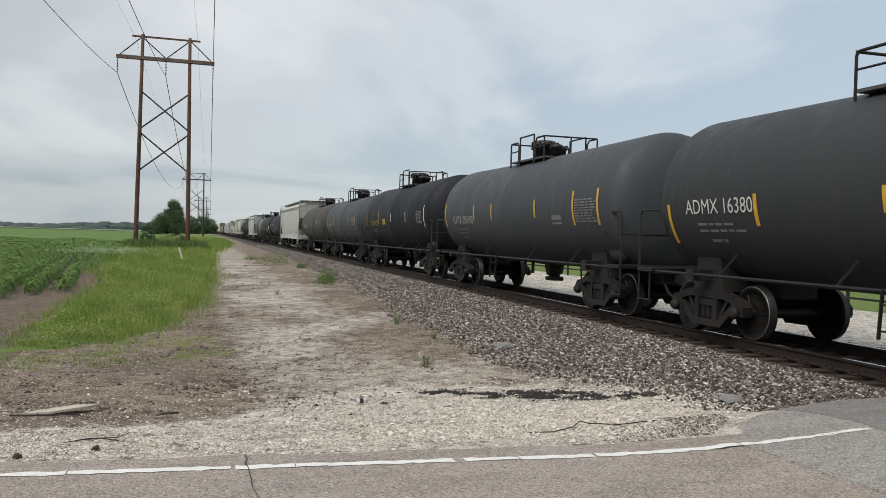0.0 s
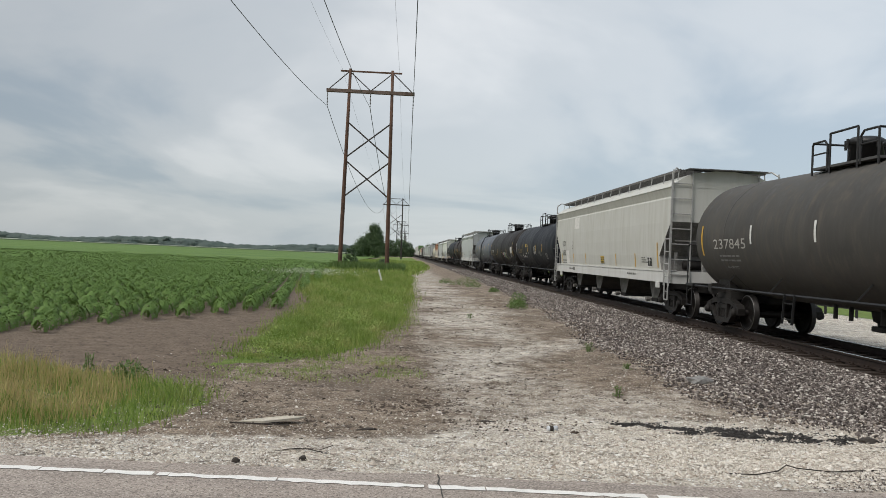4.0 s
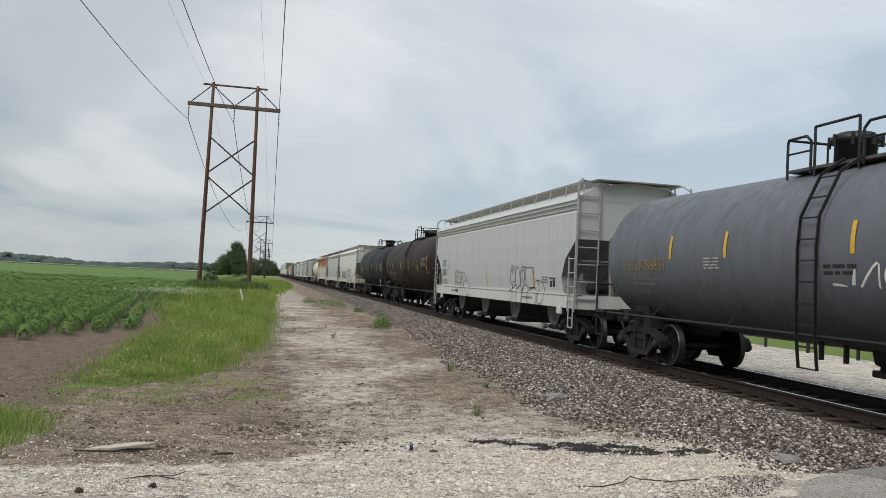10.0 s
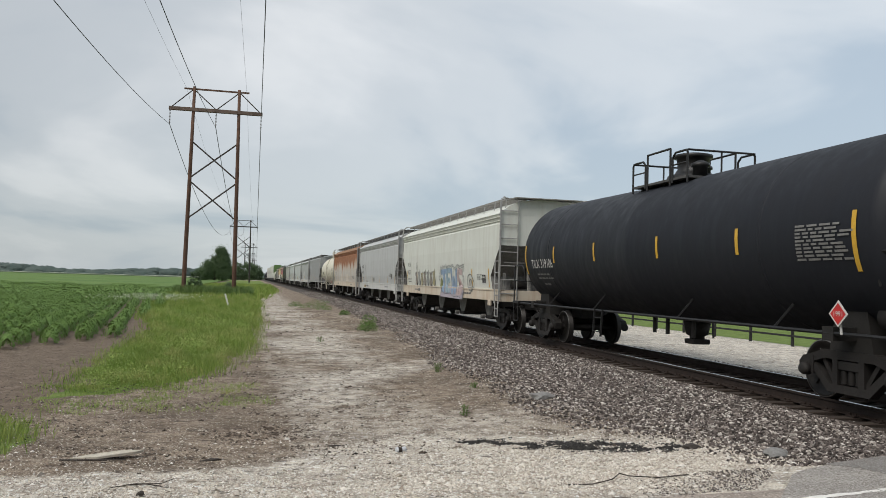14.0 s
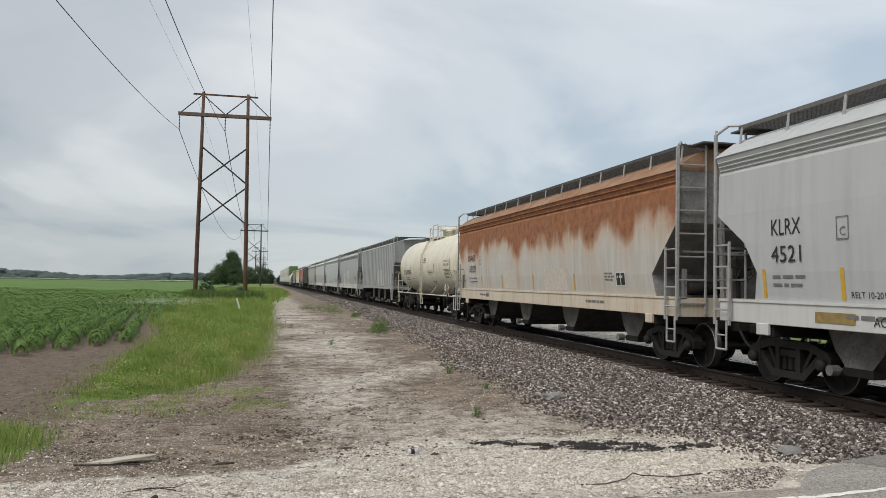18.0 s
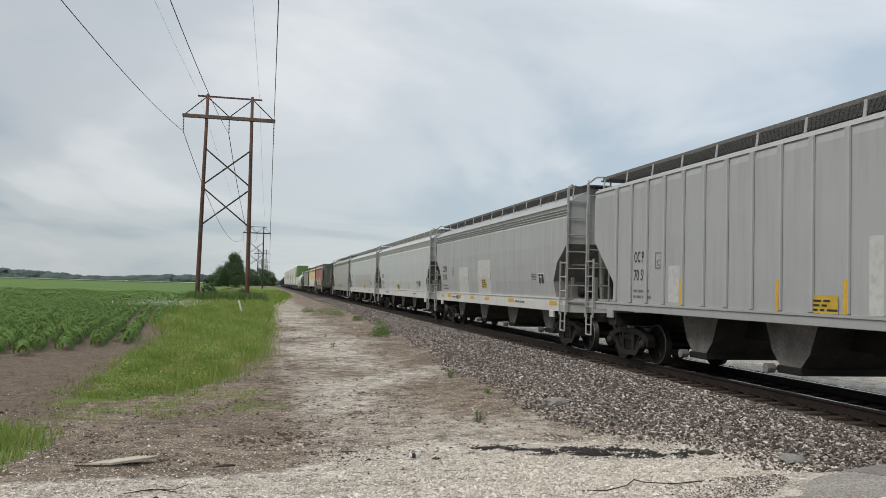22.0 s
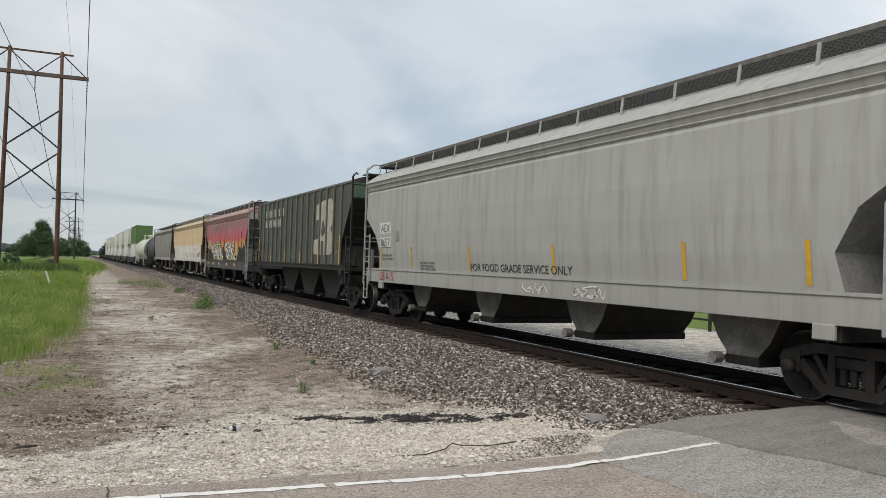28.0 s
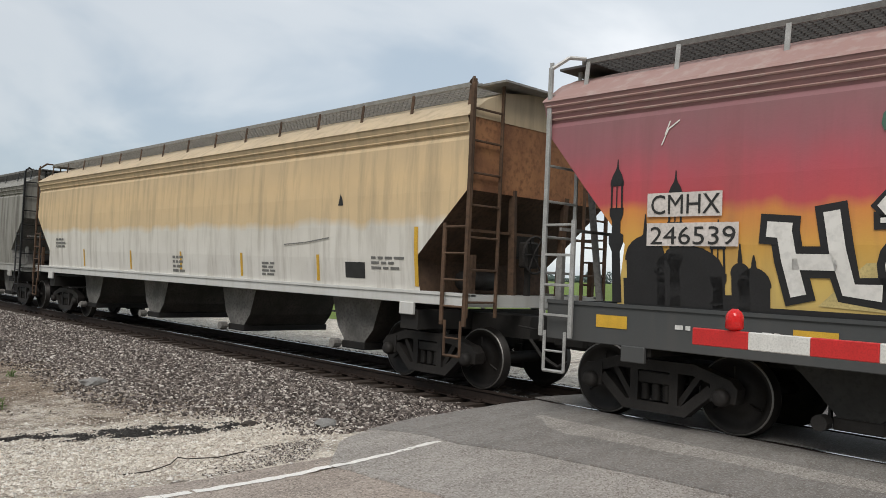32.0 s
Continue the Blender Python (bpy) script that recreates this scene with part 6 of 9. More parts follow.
def warn(x, z, w=0.62, h=0.34):
    def fn(c, s, L):
        plate(c, "warning_sticker", x - w / 2, x + w / 2, z - h / 2, z + h / 2, s, M["letter_yellow"], 0.012, "yellow warning sticker")
        block(c, x - w / 2 + 0.05, z + h / 2 - 0.09, w * 0.8, 4, lambda q: s(q) + 0.010, M["letter_black"], int(abs(x) * 10) + 1, 0.03, 0.068)
    return fn


def patch(x0, x1, z0, z1, mt="patch_light", lift=0.004):
    return lambda c, s, L: plate(c, "paint_patch", x0, x1, z0, z1, s, M[mt], lift)


def tag(x, z, w, h, n, mt, seed, width=0.035):
    return lambda c, s, L: scribble(c, x, z, w, h, n, s, M[mt], seed, width)


def over_sill(surf):
    """The side's surface with the sill's step taken in, for paint that runs across both."""
    return lambda z: max(surf(z), 1.575) if z < 1.46 else surf(z)


def curl(pts, n=4):
    """A smooth line through the points."""
    q = [pts[0]] + list(pts) + [pts[-1]]
    out = []
    for i in range(1, len(q) - 2):
        for k in range(n):
            t = k / n
            out.append(tuple(0.5 * (2 * b + (c - a) * t + (2 * a - 5 * b + 4 * c - d) * t * t + (3 * b - a - 3 * c + d) * t ** 3) for a, b, c, d in zip(*q[i - 1:i + 3])))
    return out + [pts[-1]]


def line_graffiti(car, surf, L):
    """Two groups of rounded letter shapes drawn in thin black outline across the side and its sill."""
    s = over_sill(surf)
    D = lambda *p, w=0.024: stroke(car, "graffiti", curl(p), w, s, M["ink_black"], 0.010)
    # the larger group
    D((3.08, 1.10), (3.0, 1.38), (3.2, 1.46), (3.32, 1.60), (3.10, 1.72), (3.12, 2.02), (3.24, 2.20), (3.46, 2.24), (3.66, 2.06), (3.60, 1.76), (3.36, 1.70))
    D((3.34, 1.98), (3.26, 2.08), (3.34, 2.16), (3.42, 2.06), (3.34, 1.98))
    D((3.04, 1.10), (3.22, 1.06), (3.36, 1.24), (3.28, 1.42), (3.08, 1.40))
    D((3.68, 1.62), (3.66, 2.0), (3.88, 2.22), (4.10, 2.10), (4.18, 1.60))
    D((4.18, 1.60), (4.22, 2.0), (4.46, 2.22), (4.70, 2.14), (4.76, 1.66))
    D((4.44, 1.68), (4.38, 2.0), (4.58, 2.10), (4.64, 1.84), (4.44, 1.68))
    stroke(car, "graffiti", [(4.74, 1.66), (4.72, 2.18), (5.54, 2.17), (5.58, 1.56), (5.04, 1.55)], 0.024, s, M["ink_black"], 0.010)
    D((3.36, 1.50), (3.56, 1.62), (3.78, 1.56), (3.72, 1.02))
    D((3.72, 1.02), (3.80, 1.44), (4.06, 1.62), (4.36, 1.46), (4.32, 0.98))
    D((4.32, 0.98), (4.44, 1.58), (4.88, 1.60), (4.98, 1.44), (4.90, 0.96))
    D((4.90, 0.96), (5.02, 1.42), (5.56, 1.56), (5.82, 1.34), (5.66, 0.94))
    D((5.70, 1.76), (6.0, 1.78), (6.36, 1.70), (6.52, 1.40), (6.28, 1.10), (5.96, 1.12), (5.90, 1.26), (6.02, 1.46), (5.94, 1.74))
    # the smaller group
    for i in range(4):
        x = -5.05 + 0.44 * i
        D((x + 0.02, 1.58), (x, 1.92), (x + 0.22, 2.12 - 0.03 * i), (x + 0.44, 1.90), (x + 0.42, 1.56))
    D((-4.98, 1.60), (-5.1, 1.36), (-4.8, 1.22), (-4.6, 1.44), (-4.86, 1.62), (-4.98, 1.60))
    D((-4.56, 1.20), (-4.5, 1.52), (-4.26, 1.62), (-4.1, 1.42), (-4.12, 1.10))
    D((-4.12, 1.10), (-4.0, 1.54), (-3.72, 1.60), (-3.58, 1.40), (-3.6, 1.10))
    D((-3.4, 1.66), (-3.0, 1.72), (-2.66, 1.52), (-2.5, 1.24), (-2.8, 1.10), (-3.2, 1.22), (-3.3, 1.5))
    D((-4.84, 1.70), (-4.82, 1.90), (-4.72, 1.70))
    D((-4.02, 1.70), (-4.0, 1.88), (-3.9, 1.70))


def colour_piece(car, surf, L):
    """A large angular painted piece in pale blue, white and pink with dark double outlines, running over the sill."""
    s = over_sill(surf)
    F = lambda mt, *p: outline_shape(car, "graffiti", list(p), s, M[mt], 0.004 if mt in ("ink_lilac", "ink_olive") else 0.009)
    D = lambda *p, w=0.03, mt="ink_slate": stroke(car, "graffiti", list(p), w, s, M[mt], 0.014)
    F("ink_olive", (-0.1, 1.46), (0.42, 1.32), (0.46, 1.72), (0.2, 1.84))
    F("ink_lilac", (0.1, 1.02), (3.9, 0.98), (4.15, 1.3), (3.4, 1.48), (0.3, 1.48))
    F("ink_blue", (0.36, 1.24), (0.86, 1.20), (0.98, 1.98), (1.3, 2.0), (1.28, 2.2), (0.28, 2.18), (0.24, 1.96), (0.56, 1.96), (0.5, 1.5))
    F("ink_blue_pale", (1.08, 1.22), (1.86, 1.18), (1.88, 1.40), (1.44, 1.42), (1.46, 1.62), (1.84, 1.62), (1.84, 1.82), (1.48, 1.84), (1.5, 2.02), (1.92, 2.02), (1.94, 2.24), (1.2, 2.22))
    F("ink_blue", (1.98, 2.22), (2.22, 2.22), (2.28, 1.56), (2.42, 1.9), (2.58, 1.9), (2.66, 1.50), (2.86, 2.2), (3.1, 2.2), (2.86, 1.2), (2.6, 1.14), (2.5, 1.46), (2.4, 1.16), (2.12, 1.18))
    F("ink_pink_pale", (3.0, 1.12), (3.78, 1.14), (3.9, 1.5), (3.6, 1.76), (3.32, 1.84), (3.34, 1.96), (3.9, 1.92), (3.92, 2.16), (3.2, 2.22), (3.02, 1.96), (3.1, 1.70), (3.5, 1.52), (3.46, 1.38), (3.06, 1.38))
    F("red_faded", (3.3, 1.52), (3.52, 1.46), (3.6, 1.62), (3.4, 1.72))
    # zigzag crown lines, doubled
    zig = [(0.0, 2.0), (0.22, 2.32), (0.4, 2.24), (0.62, 2.36), (0.84, 2.26), (1.1, 2.42), (1.34, 2.24), (1.7, 2.36), (1.96, 2.28), (2.3, 2.38), (2.7, 2.22), (3.2, 2.36), (3.5, 2.28), (4.16, 2.36), (4.02, 2.14)]
    D(*zig)
    D(*[(x + 0.05, z - 0.09) for x, z in zig], w=0.02)
    for x in (0.34, 0.92, 1.42, 2.05, 2.5, 2.96, 3.3):
        D((x, 2.16), (x + 0.08, 1.7), (x + 0.02, 1.16), w=0.022)
    D((0.1, 1.02), (0.3, 1.28), (1.0, 1.16), (1.9, 1.20), (2.5, 1.06), (3.1, 1.10), (3.8, 1.02), w=0.022)
    for i in range(3):
        D((3.95 + 0.07 * i, 1.92), (4.08 + 0.06 * i, 1.4), (3.86 + 0.07 * i, 1.0), w=0.02)
    D((-0.2, 1.96), (0.0, 1.84), (0.14, 1.92), w=0.03)
    D((-0.2, 1.8), (0.0, 1.68), (0.14, 1.76), w=0.03)
    for mt, x, z, h in (("ink_white", 0.62, 1.9, 0.5), ("ink_white", 1.66, 1.7, 0.4), ("ink_white", 2.36, 1.9, 0.5), ("ink_white", 3.66, 1.5, 0.3)):
        D((x, z), (x + 0.05, z - h), w=0.04, mt=mt)
    # small pale signature beside it, and bars of unread writing
    stroke(car, "graffiti", curl([(4.6, 1.5), (4.7, 1.86), (5.1, 1.96), (5.5, 1.7), (5.42, 1.38), (5.0, 1.36), (4.8, 1.6), (5.1, 1.78), (5.3, 1.56), (5.2, 1.4)]), 0.035, s, M["ink_slate"], 0.012)
    F("ink_pale", (4.7, 1.5), (5.06, 1.44), (5.2, 1.74), (4.84, 1.86))
    # the older, duller piece towards the other end
    for i in range(7):
        x = -5.5 + 0.66 * i
        k = 0.08 * math.sin(i * 2.3)
        F(("ink_dun", "ink_mist", "ink_straw", "ink_dun", "ink_mist", "ink_dun", "ink_straw")[i], (x, 1.46 + k), (x + 0.5, 1.42), (x + 0.62, 1.74), (x + 0.46, 1.9), (x + 0.6, 2.14 + k), (x + 0.1, 2.06), (x + 0.16, 1.8))
        stroke(car, "graffiti", [(x + 0.02, 1.44), (x + 0.14, 1.8), (x + 0.06, 2.1), (x + 0.34, 2.02 + k), (x + 0.6, 2.18 + k), (x + 0.48, 1.9), (x + 0.62, 1.72), (x + 0.5, 1.46)], 0.022, s, M["ink_slate"], 0.014)
        stroke(car, "graffiti", [(x + 0.22, 1.9), (x + 0.34, 1.62), (x + 0.46, 1.8)], 0.02, s, M["ink_slate"], 0.014)


def slab_letters(car, surf, L):
    """Three big colour-filled letter forms with pale rims and white tags round them."""
    for pts, mt in (([(1.35, 2.02), (1.72, 2.05), (2.28, 1.42), (1.98, 1.40)], "ink_pink"),
                    ([(1.92, 2.06), (2.42, 2.05), (2.50, 1.72), (2.75, 1.74), (3.05, 1.38), (2.15, 1.42), (2.30, 1.62)], "ink_teal"),
                    ([(2.46, 2.04), (3.02, 2.03), (3.22, 1.76), (3.0, 1.70), (3.42, 1.68), (3.85, 1.36), (3.1, 1.36), (2.85, 1.62), (2.62, 1.72)], "ink_olive")):
        pts = pts[::-1]
        outline_shape(car, "graffiti", grown(pts, 0.03), surf, M["ink_grey"], 0.008)
        outline_shape(car, "graffiti", pts, surf, M[mt], 0.012)
    for x, z, w, h, n, sd in ((0.86, 1.75, 0.5, 0.22, 4, 1), (0.8, 1.55, 0.9, 0.1, 9, 2), (1.3, 1.42, 0.5, 0.2, 4, 3), (3.55, 1.72, 0.7, 0.3, 5, 4), (3.75, 1.5, 0.5, 0.2, 4, 5), (4.2, 1.55, 0.9, 0.2, 10, 6)):
        scribble(car, x, z, w, h, n, surf, M["letter_grey"], sd, 0.022)


def minaret(car, surf, c, tip, w=0.13, zb=1.46):
    """Shaft with a flared balcony, an open lantern under an onion cap, and a thin spire."""
    k = w / 0.13
    t = tip - 0.30 * k
    mirror = lambda half: half + [(2 * c - x, z) for x, z in half[::-1]]
    S = lambda half: outline_shape(car, "skyline_shape", mirror([(c + a * w, z) for a, z in half]), surf, M["ink_black"], 0.008)
    zl = t - 0.34 * k
    S([(0.50, zb), (0.44, zl - 0.46 * k), (0.78, zl - 0.36 * k), (0.80, zl - 0.26 * k), (0.48, zl - 0.24 * k), (0.46, zl - 0.10 * k), (0.74, zl - 0.02 * k), (0.76, zl + 0.06 * k)])
    for d in (-0.56, 0.0, 0.56):
        stroke(car, "skyline_shape", [(c + d * w, zl + 0.04 * k), (c + d * w * 0.95, t + 0.02)], 0.2 * w if d else 0.12 * w, surf, M["ink_black"], 0.008)
    S([(0.70, t - 0.02 * k), (0.72, t + 0.03 * k), (0.50, t + 0.11 * k), (0.20, t + 0.17 * k), (0.09, t + 0.22 * k), (0.05, tip)])


def dome(car, surf, c, w, spring, tip, zb=1.46):
    h = min(w * 0.5, (tip - spring) * 0.62)
    half = [(w / 2, zb), (w / 2, spring - 0.04), (w * 0.54, spring - 0.03), (w * 0.54, spring)]
    half += [(w / 2 * math.cos(a) * (1.04 if a < 0.6 else 1), spring + h * math.sin(a)) for a in (0.2, 0.5, 0.8, 1.1, 1.35)]
    half += [(0.028, spring + h * 1.06), (0.024, spring + h * 1.06 + 0.05), (0.007, tip)]
    pts = [(c + x, z) for x, z in half] + [(c - x, z) for x, z in half[::-1]]
    outline_shape(car, "skyline_shape", pts, surf, M["ink_black"], 0.008)


def painted_letter(car, surf, strokes, w=0.19, rim=0.075):
    for pts in strokes:
        d = Vector((pts[0][0] - pts[1][0], pts[0][1] - pts[1][1])).normalized() * rim
        e = Vector((pts[-1][0] - pts[-2][0], pts[-1][1] - pts[-2][1])).normalized() * rim
        ww = w if len(pts) < 8 else w * 0.62
        stroke(car, "graffiti", [(pts[0][0] + d.x, pts[0][1] + d.y)] + list(pts[1:-1]) + [(pts[-1][0] + e.x, pts[-1][1] + e.y)], ww + 2 * rim, surf, M["ink_black"], 0.012)
    for pts in strokes:
        stroke(car, "graffiti", pts, w if len(pts) < 8 else w * 0.62, surf, M["ink_white"], 0.018)


def oval(x, z, rx, rz, a0=0.0, a1=360.0, n=14):
    return [(x + rx * math.cos(radians(a0 + (a1 - a0) * i / n)), z + rz * math.sin(radians(a0 + (a1 - a0) * i / n))) for i in range(n + 1)]


def mural(car, surf, L):
    """Black domes and minarets and two groups of white letters over a painted sunset."""
    for c, tip in ((-6.40, 3.16), (-5.62, 2.98), (-5.1, 2.42), (4.58, 2.54), (4.81, 2.79), (5.6, 3.22), (0.06, 2.88)):
        minaret(car, surf, c, tip, 0.2 if c in (0.06,) else 0.13 if c != 5.6 else 0.17)
    for c, w, sp, tip in ((-6.0, 0.5, 2.0, 2.5), (-5.45, 0.8, 1.86, 2.3), (-4.85, 0.2, 1.86, 2.16), (-4.70, 0.34, 1.74, 2.04), (-0.35, 0.62, 2.02, 2.66), (0.45, 0.4, 1.78, 2.12), (4.3, 0.26, 1.68, 1.98), (5.16, 0.66, 1.94, 2.42), (6.15, 0.8, 1.95, 2.5)):
        dome(car, surf, c, w, sp, tip)
    rnd = random.Random(4)
    base = [(-6.3, 1.44), (6.25, 1.44)]
    x = 6.25
    top = []
    while x > -6.3:
        hgt = (1.50 if 0.75 < x < 4.15 or -4.5 < x < -0.9 else 1.60 + rnd.uniform(0, 0.09)) + (0.2 if x > 5.3 else 0.14 if x < -5.0 else 0.0)
        w = rnd.uniform(0.08, 0.26)
        top += [(x, hgt), (max(x - w, -6.3), hgt)]
        x -= w
    outline_shape(car, "skyline_shape", base + top, surf, M["ink_black"], 0.007)
    outline_shape(car, "graffiti", [(-4.05, 1.55), (-2.1, 1.46), (-0.5, 1.46), (-1.2, 2.05), (-3.6, 1.98)], surf, M["ink_cream"], 0.010)
    outline_shape(car, "graffiti", [(0.9, 1.50), (3.3, 1.46), (3.1, 1.9), (1.2, 2.1)], surf, M["ink_cream"], 0.010)
    PL = lambda *s, **k: painted_letter(car, surf, s, **k)
    PL([(-4.38, 2.28), (-4.33, 2.0), (-4.24, 1.64)], [(-3.92, 2.48), (-3.86, 2.1), (-3.76, 1.72), (-3.46, 1.70)], [(-4.3, 1.98), (-3.86, 1.98)], [(-4.56, 2.31), (-4.3, 2.29)], w=0.16)
    PL(oval(-3.22, 1.94, 0.17, 0.22, -20, 320), [(-3.38, 1.94), (-3.08, 1.98)], w=0.15)
    PL([(-3.03, 2.48), (-2.98, 2.0), (-2.90, 1.62)], [(-2.9, 1.98), (-2.68, 2.08), (-2.5, 2.3)], [(-2.72, 2.0), (-2.45, 1.82), (-2.22, 1.60), (-2.06, 1.47)], w=0.17)
    PL([(-2.32, 2.60), (-2.27, 2.2), (-2.16, 1.78), (-2.02, 1.72)], [(-1.98, 2.22), (-1.92, 1.9), (-1.82, 1.74), (-1.68, 1.78)], w=0.15)
    PL([(-3.48, 2.38), (-2.5, 2.42)], [(-2.15, 2.41), (-1.62, 2.40)], w=0.05, rim=0.06)
    PL([(-1.52, 2.52), (-1.46, 2.1), (-1.37, 1.60)], [(-1.38, 1.96), (-1.16, 2.1), (-1.0, 2.26)], [(-1.2, 2.0), (-0.98, 1.80), (-0.75, 1.66), (-0.52, 1.62)], w=0.18)
    for x, z in ((-3.42, 2.52), (-1.86, 2.58), (1.62, 2.46)):
        outline_shape(car, "graffiti", grown([(x - 0.09, z), (x, z - 0.11), (x + 0.09, z), (x, z + 0.11)], 0.05), surf, M["ink_black"], 0.012)
        outline_shape(car, "graffiti", [(x - 0.09, z), (x, z - 0.11), (x + 0.09, z), (x, z + 0.11)], surf, M["ink_white"], 0.018)
    PL([(0.62, 2.42), (0.72, 2.0), (0.82, 1.66)], [(0.68, 2.42), (0.98, 2.40), (1.10, 2.26), (1.02, 2.12), (0.85, 2.06)], [(0.88, 2.06), (1.2, 2.0), (1.34, 1.82), (1.24, 1.64), (0.86, 1.60)], w=0.17)
    PL(oval(1.60, 1.98, 0.16, 0.24), w=0.19)
    PL([(2.12, 2.20), (1.98, 2.26), (1.86, 2.16), (1.92, 2.02), (2.06, 1.92), (2.10, 1.78), (1.98, 1.68), (1.82, 1.70)], w=0.22)
    PL([(2.28, 2.44), (2.36, 2.0), (2.44, 1.56)], [(2.42, 1.94), (2.6, 2.04), (2.78, 2.2)], [(2.62, 2.0), (2.85, 1.82), (3.12, 1.62), (3.42, 1.54)], w=0.19)
    PL([(1.42, 2.32), (2.2, 2.35)], w=0.04, rim=0.05)
    PL(oval(3.0, 2.36, 0.09, 0.10), oval(3.02, 2.16, 0.10, 0.11), w=0.12)
    PL(oval(3.28, 2.40, 0.10, 0.14), [(3.38, 2.40), (3.40, 2.2), (3.32, 2.04), (3.2, 2.0)], w=0.11)
    plate(car, "label_holder", 3.62, 4.06, 1.53, 1.81, surf, M["ink_white"], 0.020)
    for x in (3.65, 3.855):
        plate(car, "label_panel", x, x + 0.18, 1.57, 1.77, surf, M["letter_black"], 0.024)
    # green brush marks and scratches high on the side
    for x, z in ((-3.18, 3.31), (-2.38, 3.34), (-1.46, 3.2)):
        stroke(car, "graffiti", oval(x, z, 0.26, 0.17, 20, 205, 9), 0.11, surf, M["ink_green"], 0.012)
    stroke(car, "graffiti", [(-3.3, 3.3), (-3.1, 3.2), (-3.16, 3.08)], 0.09, surf, M["ink_green"], 0.012)
    stroke(car, "graffiti", [(-1.68, 3.3), (-1.7, 3.12), (-1.5, 3.0)], 0.09, surf, M["ink_green"], 0.012)
    stroke(car, "graffiti", [(0.84, 3.2), (0.86, 2.84), (1.1, 2.8)], 0.08, surf, M["ink_green"], 0.012)
    for pts in ([(-5.82, 3.28), (-5.74, 3.46), (-5.6, 3.55)], [(-5.78, 3.4), (-5.72, 3.55)], [(-2.22, 3.0), (-2.16, 3.45)], [(-2.12, 3.05), (-2.08, 3.35)], [(1.72, 2.85), (1.8, 3.4)]):
        stroke(car, "paint_scratch", pts, 0.016, surf, M["ink_white"], 0.012)
    # patched number panels
    plate(car, "number_panel", -5.97, -5.05, 2.46, 2.73, surf, M["panel_pink"], 0.022)
    lettering(car, "CMHX", -5.93, 2.49, 0.22, lambda z: surf(z) + 0.018, M["letter_black"], "reporting_mark", fit=0.86)
    plate(car, "number_panel", -5.97, -4.86, 2.13, 2.39, surf, M["panel_pink"], 0.022)
    lettering(car, "246539", -5.93, 2.15, 0.20, lambda z: surf(z) + 0.018, M["letter_black"], "car_number", fit=1.04)
    for xx in (-6.45, -4.06, -1.96, 0.77, 3.35):
        plate(car, "reflector_strip", xx - 0.22, xx + 0.22, 1.15, 1.30, sill_surf, M["yellow"], 0.006)
    lettering(car, "SO DAMN SWEATY", -1.70, 1.02, 0.17, sill_surf, M["letter_grey"], "graffiti", fit=1.95)
    for xx in (-5.6, -4.6):
        bars(car, xx, 1.2, [0.1, 0.06], 0.05, 0.03, sill_surf, M["letter_white"], "sill_stencil")


def emblem(car, surf, L):
    """Large worn pale emblem, kept as a plain block form, and faded company lettering as blocks."""
    lift = 0.012
    form = [(2.95, 1.85), (4.0, 1.82), (4.0, 2.35), (4.3, 2.3), (4.35, 1.82), (5.2, 1.82), (5.42, 2.0), (5.42, 2.5), (5.15, 2.75), (5.42, 3.0), (5.42, 3.6), (5.15, 3.82), (4.2, 3.78), (3.25, 3.66), (3.25, 3.1), (3.75, 3.1), (3.75, 2.85), (3.55, 2.7), (3.75, 2.42), (2.95, 2.36)]
    outline_shape(car, "emblem", form, surf, M["logo_pale"], lift, "worn pale painted emblem")
    outline_shape(car, "emblem", [(3.95, 2.6), (4.15, 2.45), (4.4, 2.58), (4.72, 2.66), (4.42, 2.85), (4.2, 3.12), (4.05, 2.9)], surf, M["dark_green"], lift + 0.004)
    for z, n, x1 in ((3.50, 10, -1.8), (3.05, 8, -2.35)):
        w = (x1 + 5.6) / n
        bars(car, -5.6, z, [w * 0.68] * n, 0.33, w * 0.32, surf, M["letter_faded"], "company_lettering", 0.012, "faded company lettering in plain letter-sized blocks")
    lettering(car, "B N", -5.2, 2.42, 0.18, surf, M["letter_grey"], "reporting_mark", 1.0, lift=0.012)
    lettering(car, "446  360", -5.42, 2.10, 0.17, surf, M["letter_grey"], "car_number", lift=0.012, fit=1.3)
    lettering(car, "CAUTION", -0.46, 2.0, 0.10, surf, M["letter_grey"], "caution_stencil", lift=0.012)
    block(car, -0.52, 1.88, 0.6, 4, surf, M["letter_grey"], 5, 0.04, 0.07)
    stroke(car, "label_holder", [(5.85, 1.62), (6.2, 1.62), (6.2, 2.3), (5.85, 2.3), (5.85, 1.62)], 0.03, surf, M["letter_grey"], lift)
    stroke(car, "label_holder", [(5.85, 1.95), (6.2, 1.95)], 0.03, surf, M["letter_grey"], lift)


CARS = []


def tank(**k):
    CARS.append((tank_car, k))


def hopper(**k):
    CARS.append((hopper_car, k))


GAPS = [14.77, 29.33, 44.16, 58.07, 72.7, 92.4, 108.62, 125.19, 141.71, 161.34, 178.61, 195.6, 214.8, 232.86, 252.70, 268.62, 287.7, 306.44, 326.32, 346.26, 365.56, 382.64, 398.96, 419.09, 438.91, 455.24, 471.8]
ENDS = [GAPS[0] - 14.6] + GAPS
LEN = [round(b - a, 2) for a, b in zip(ENDS, ENDS[1:])]


def ys(*x, z0=2.18, z1=2.62, mt="yellow"):
    return [(a, z0, z1, mt) for a in x]


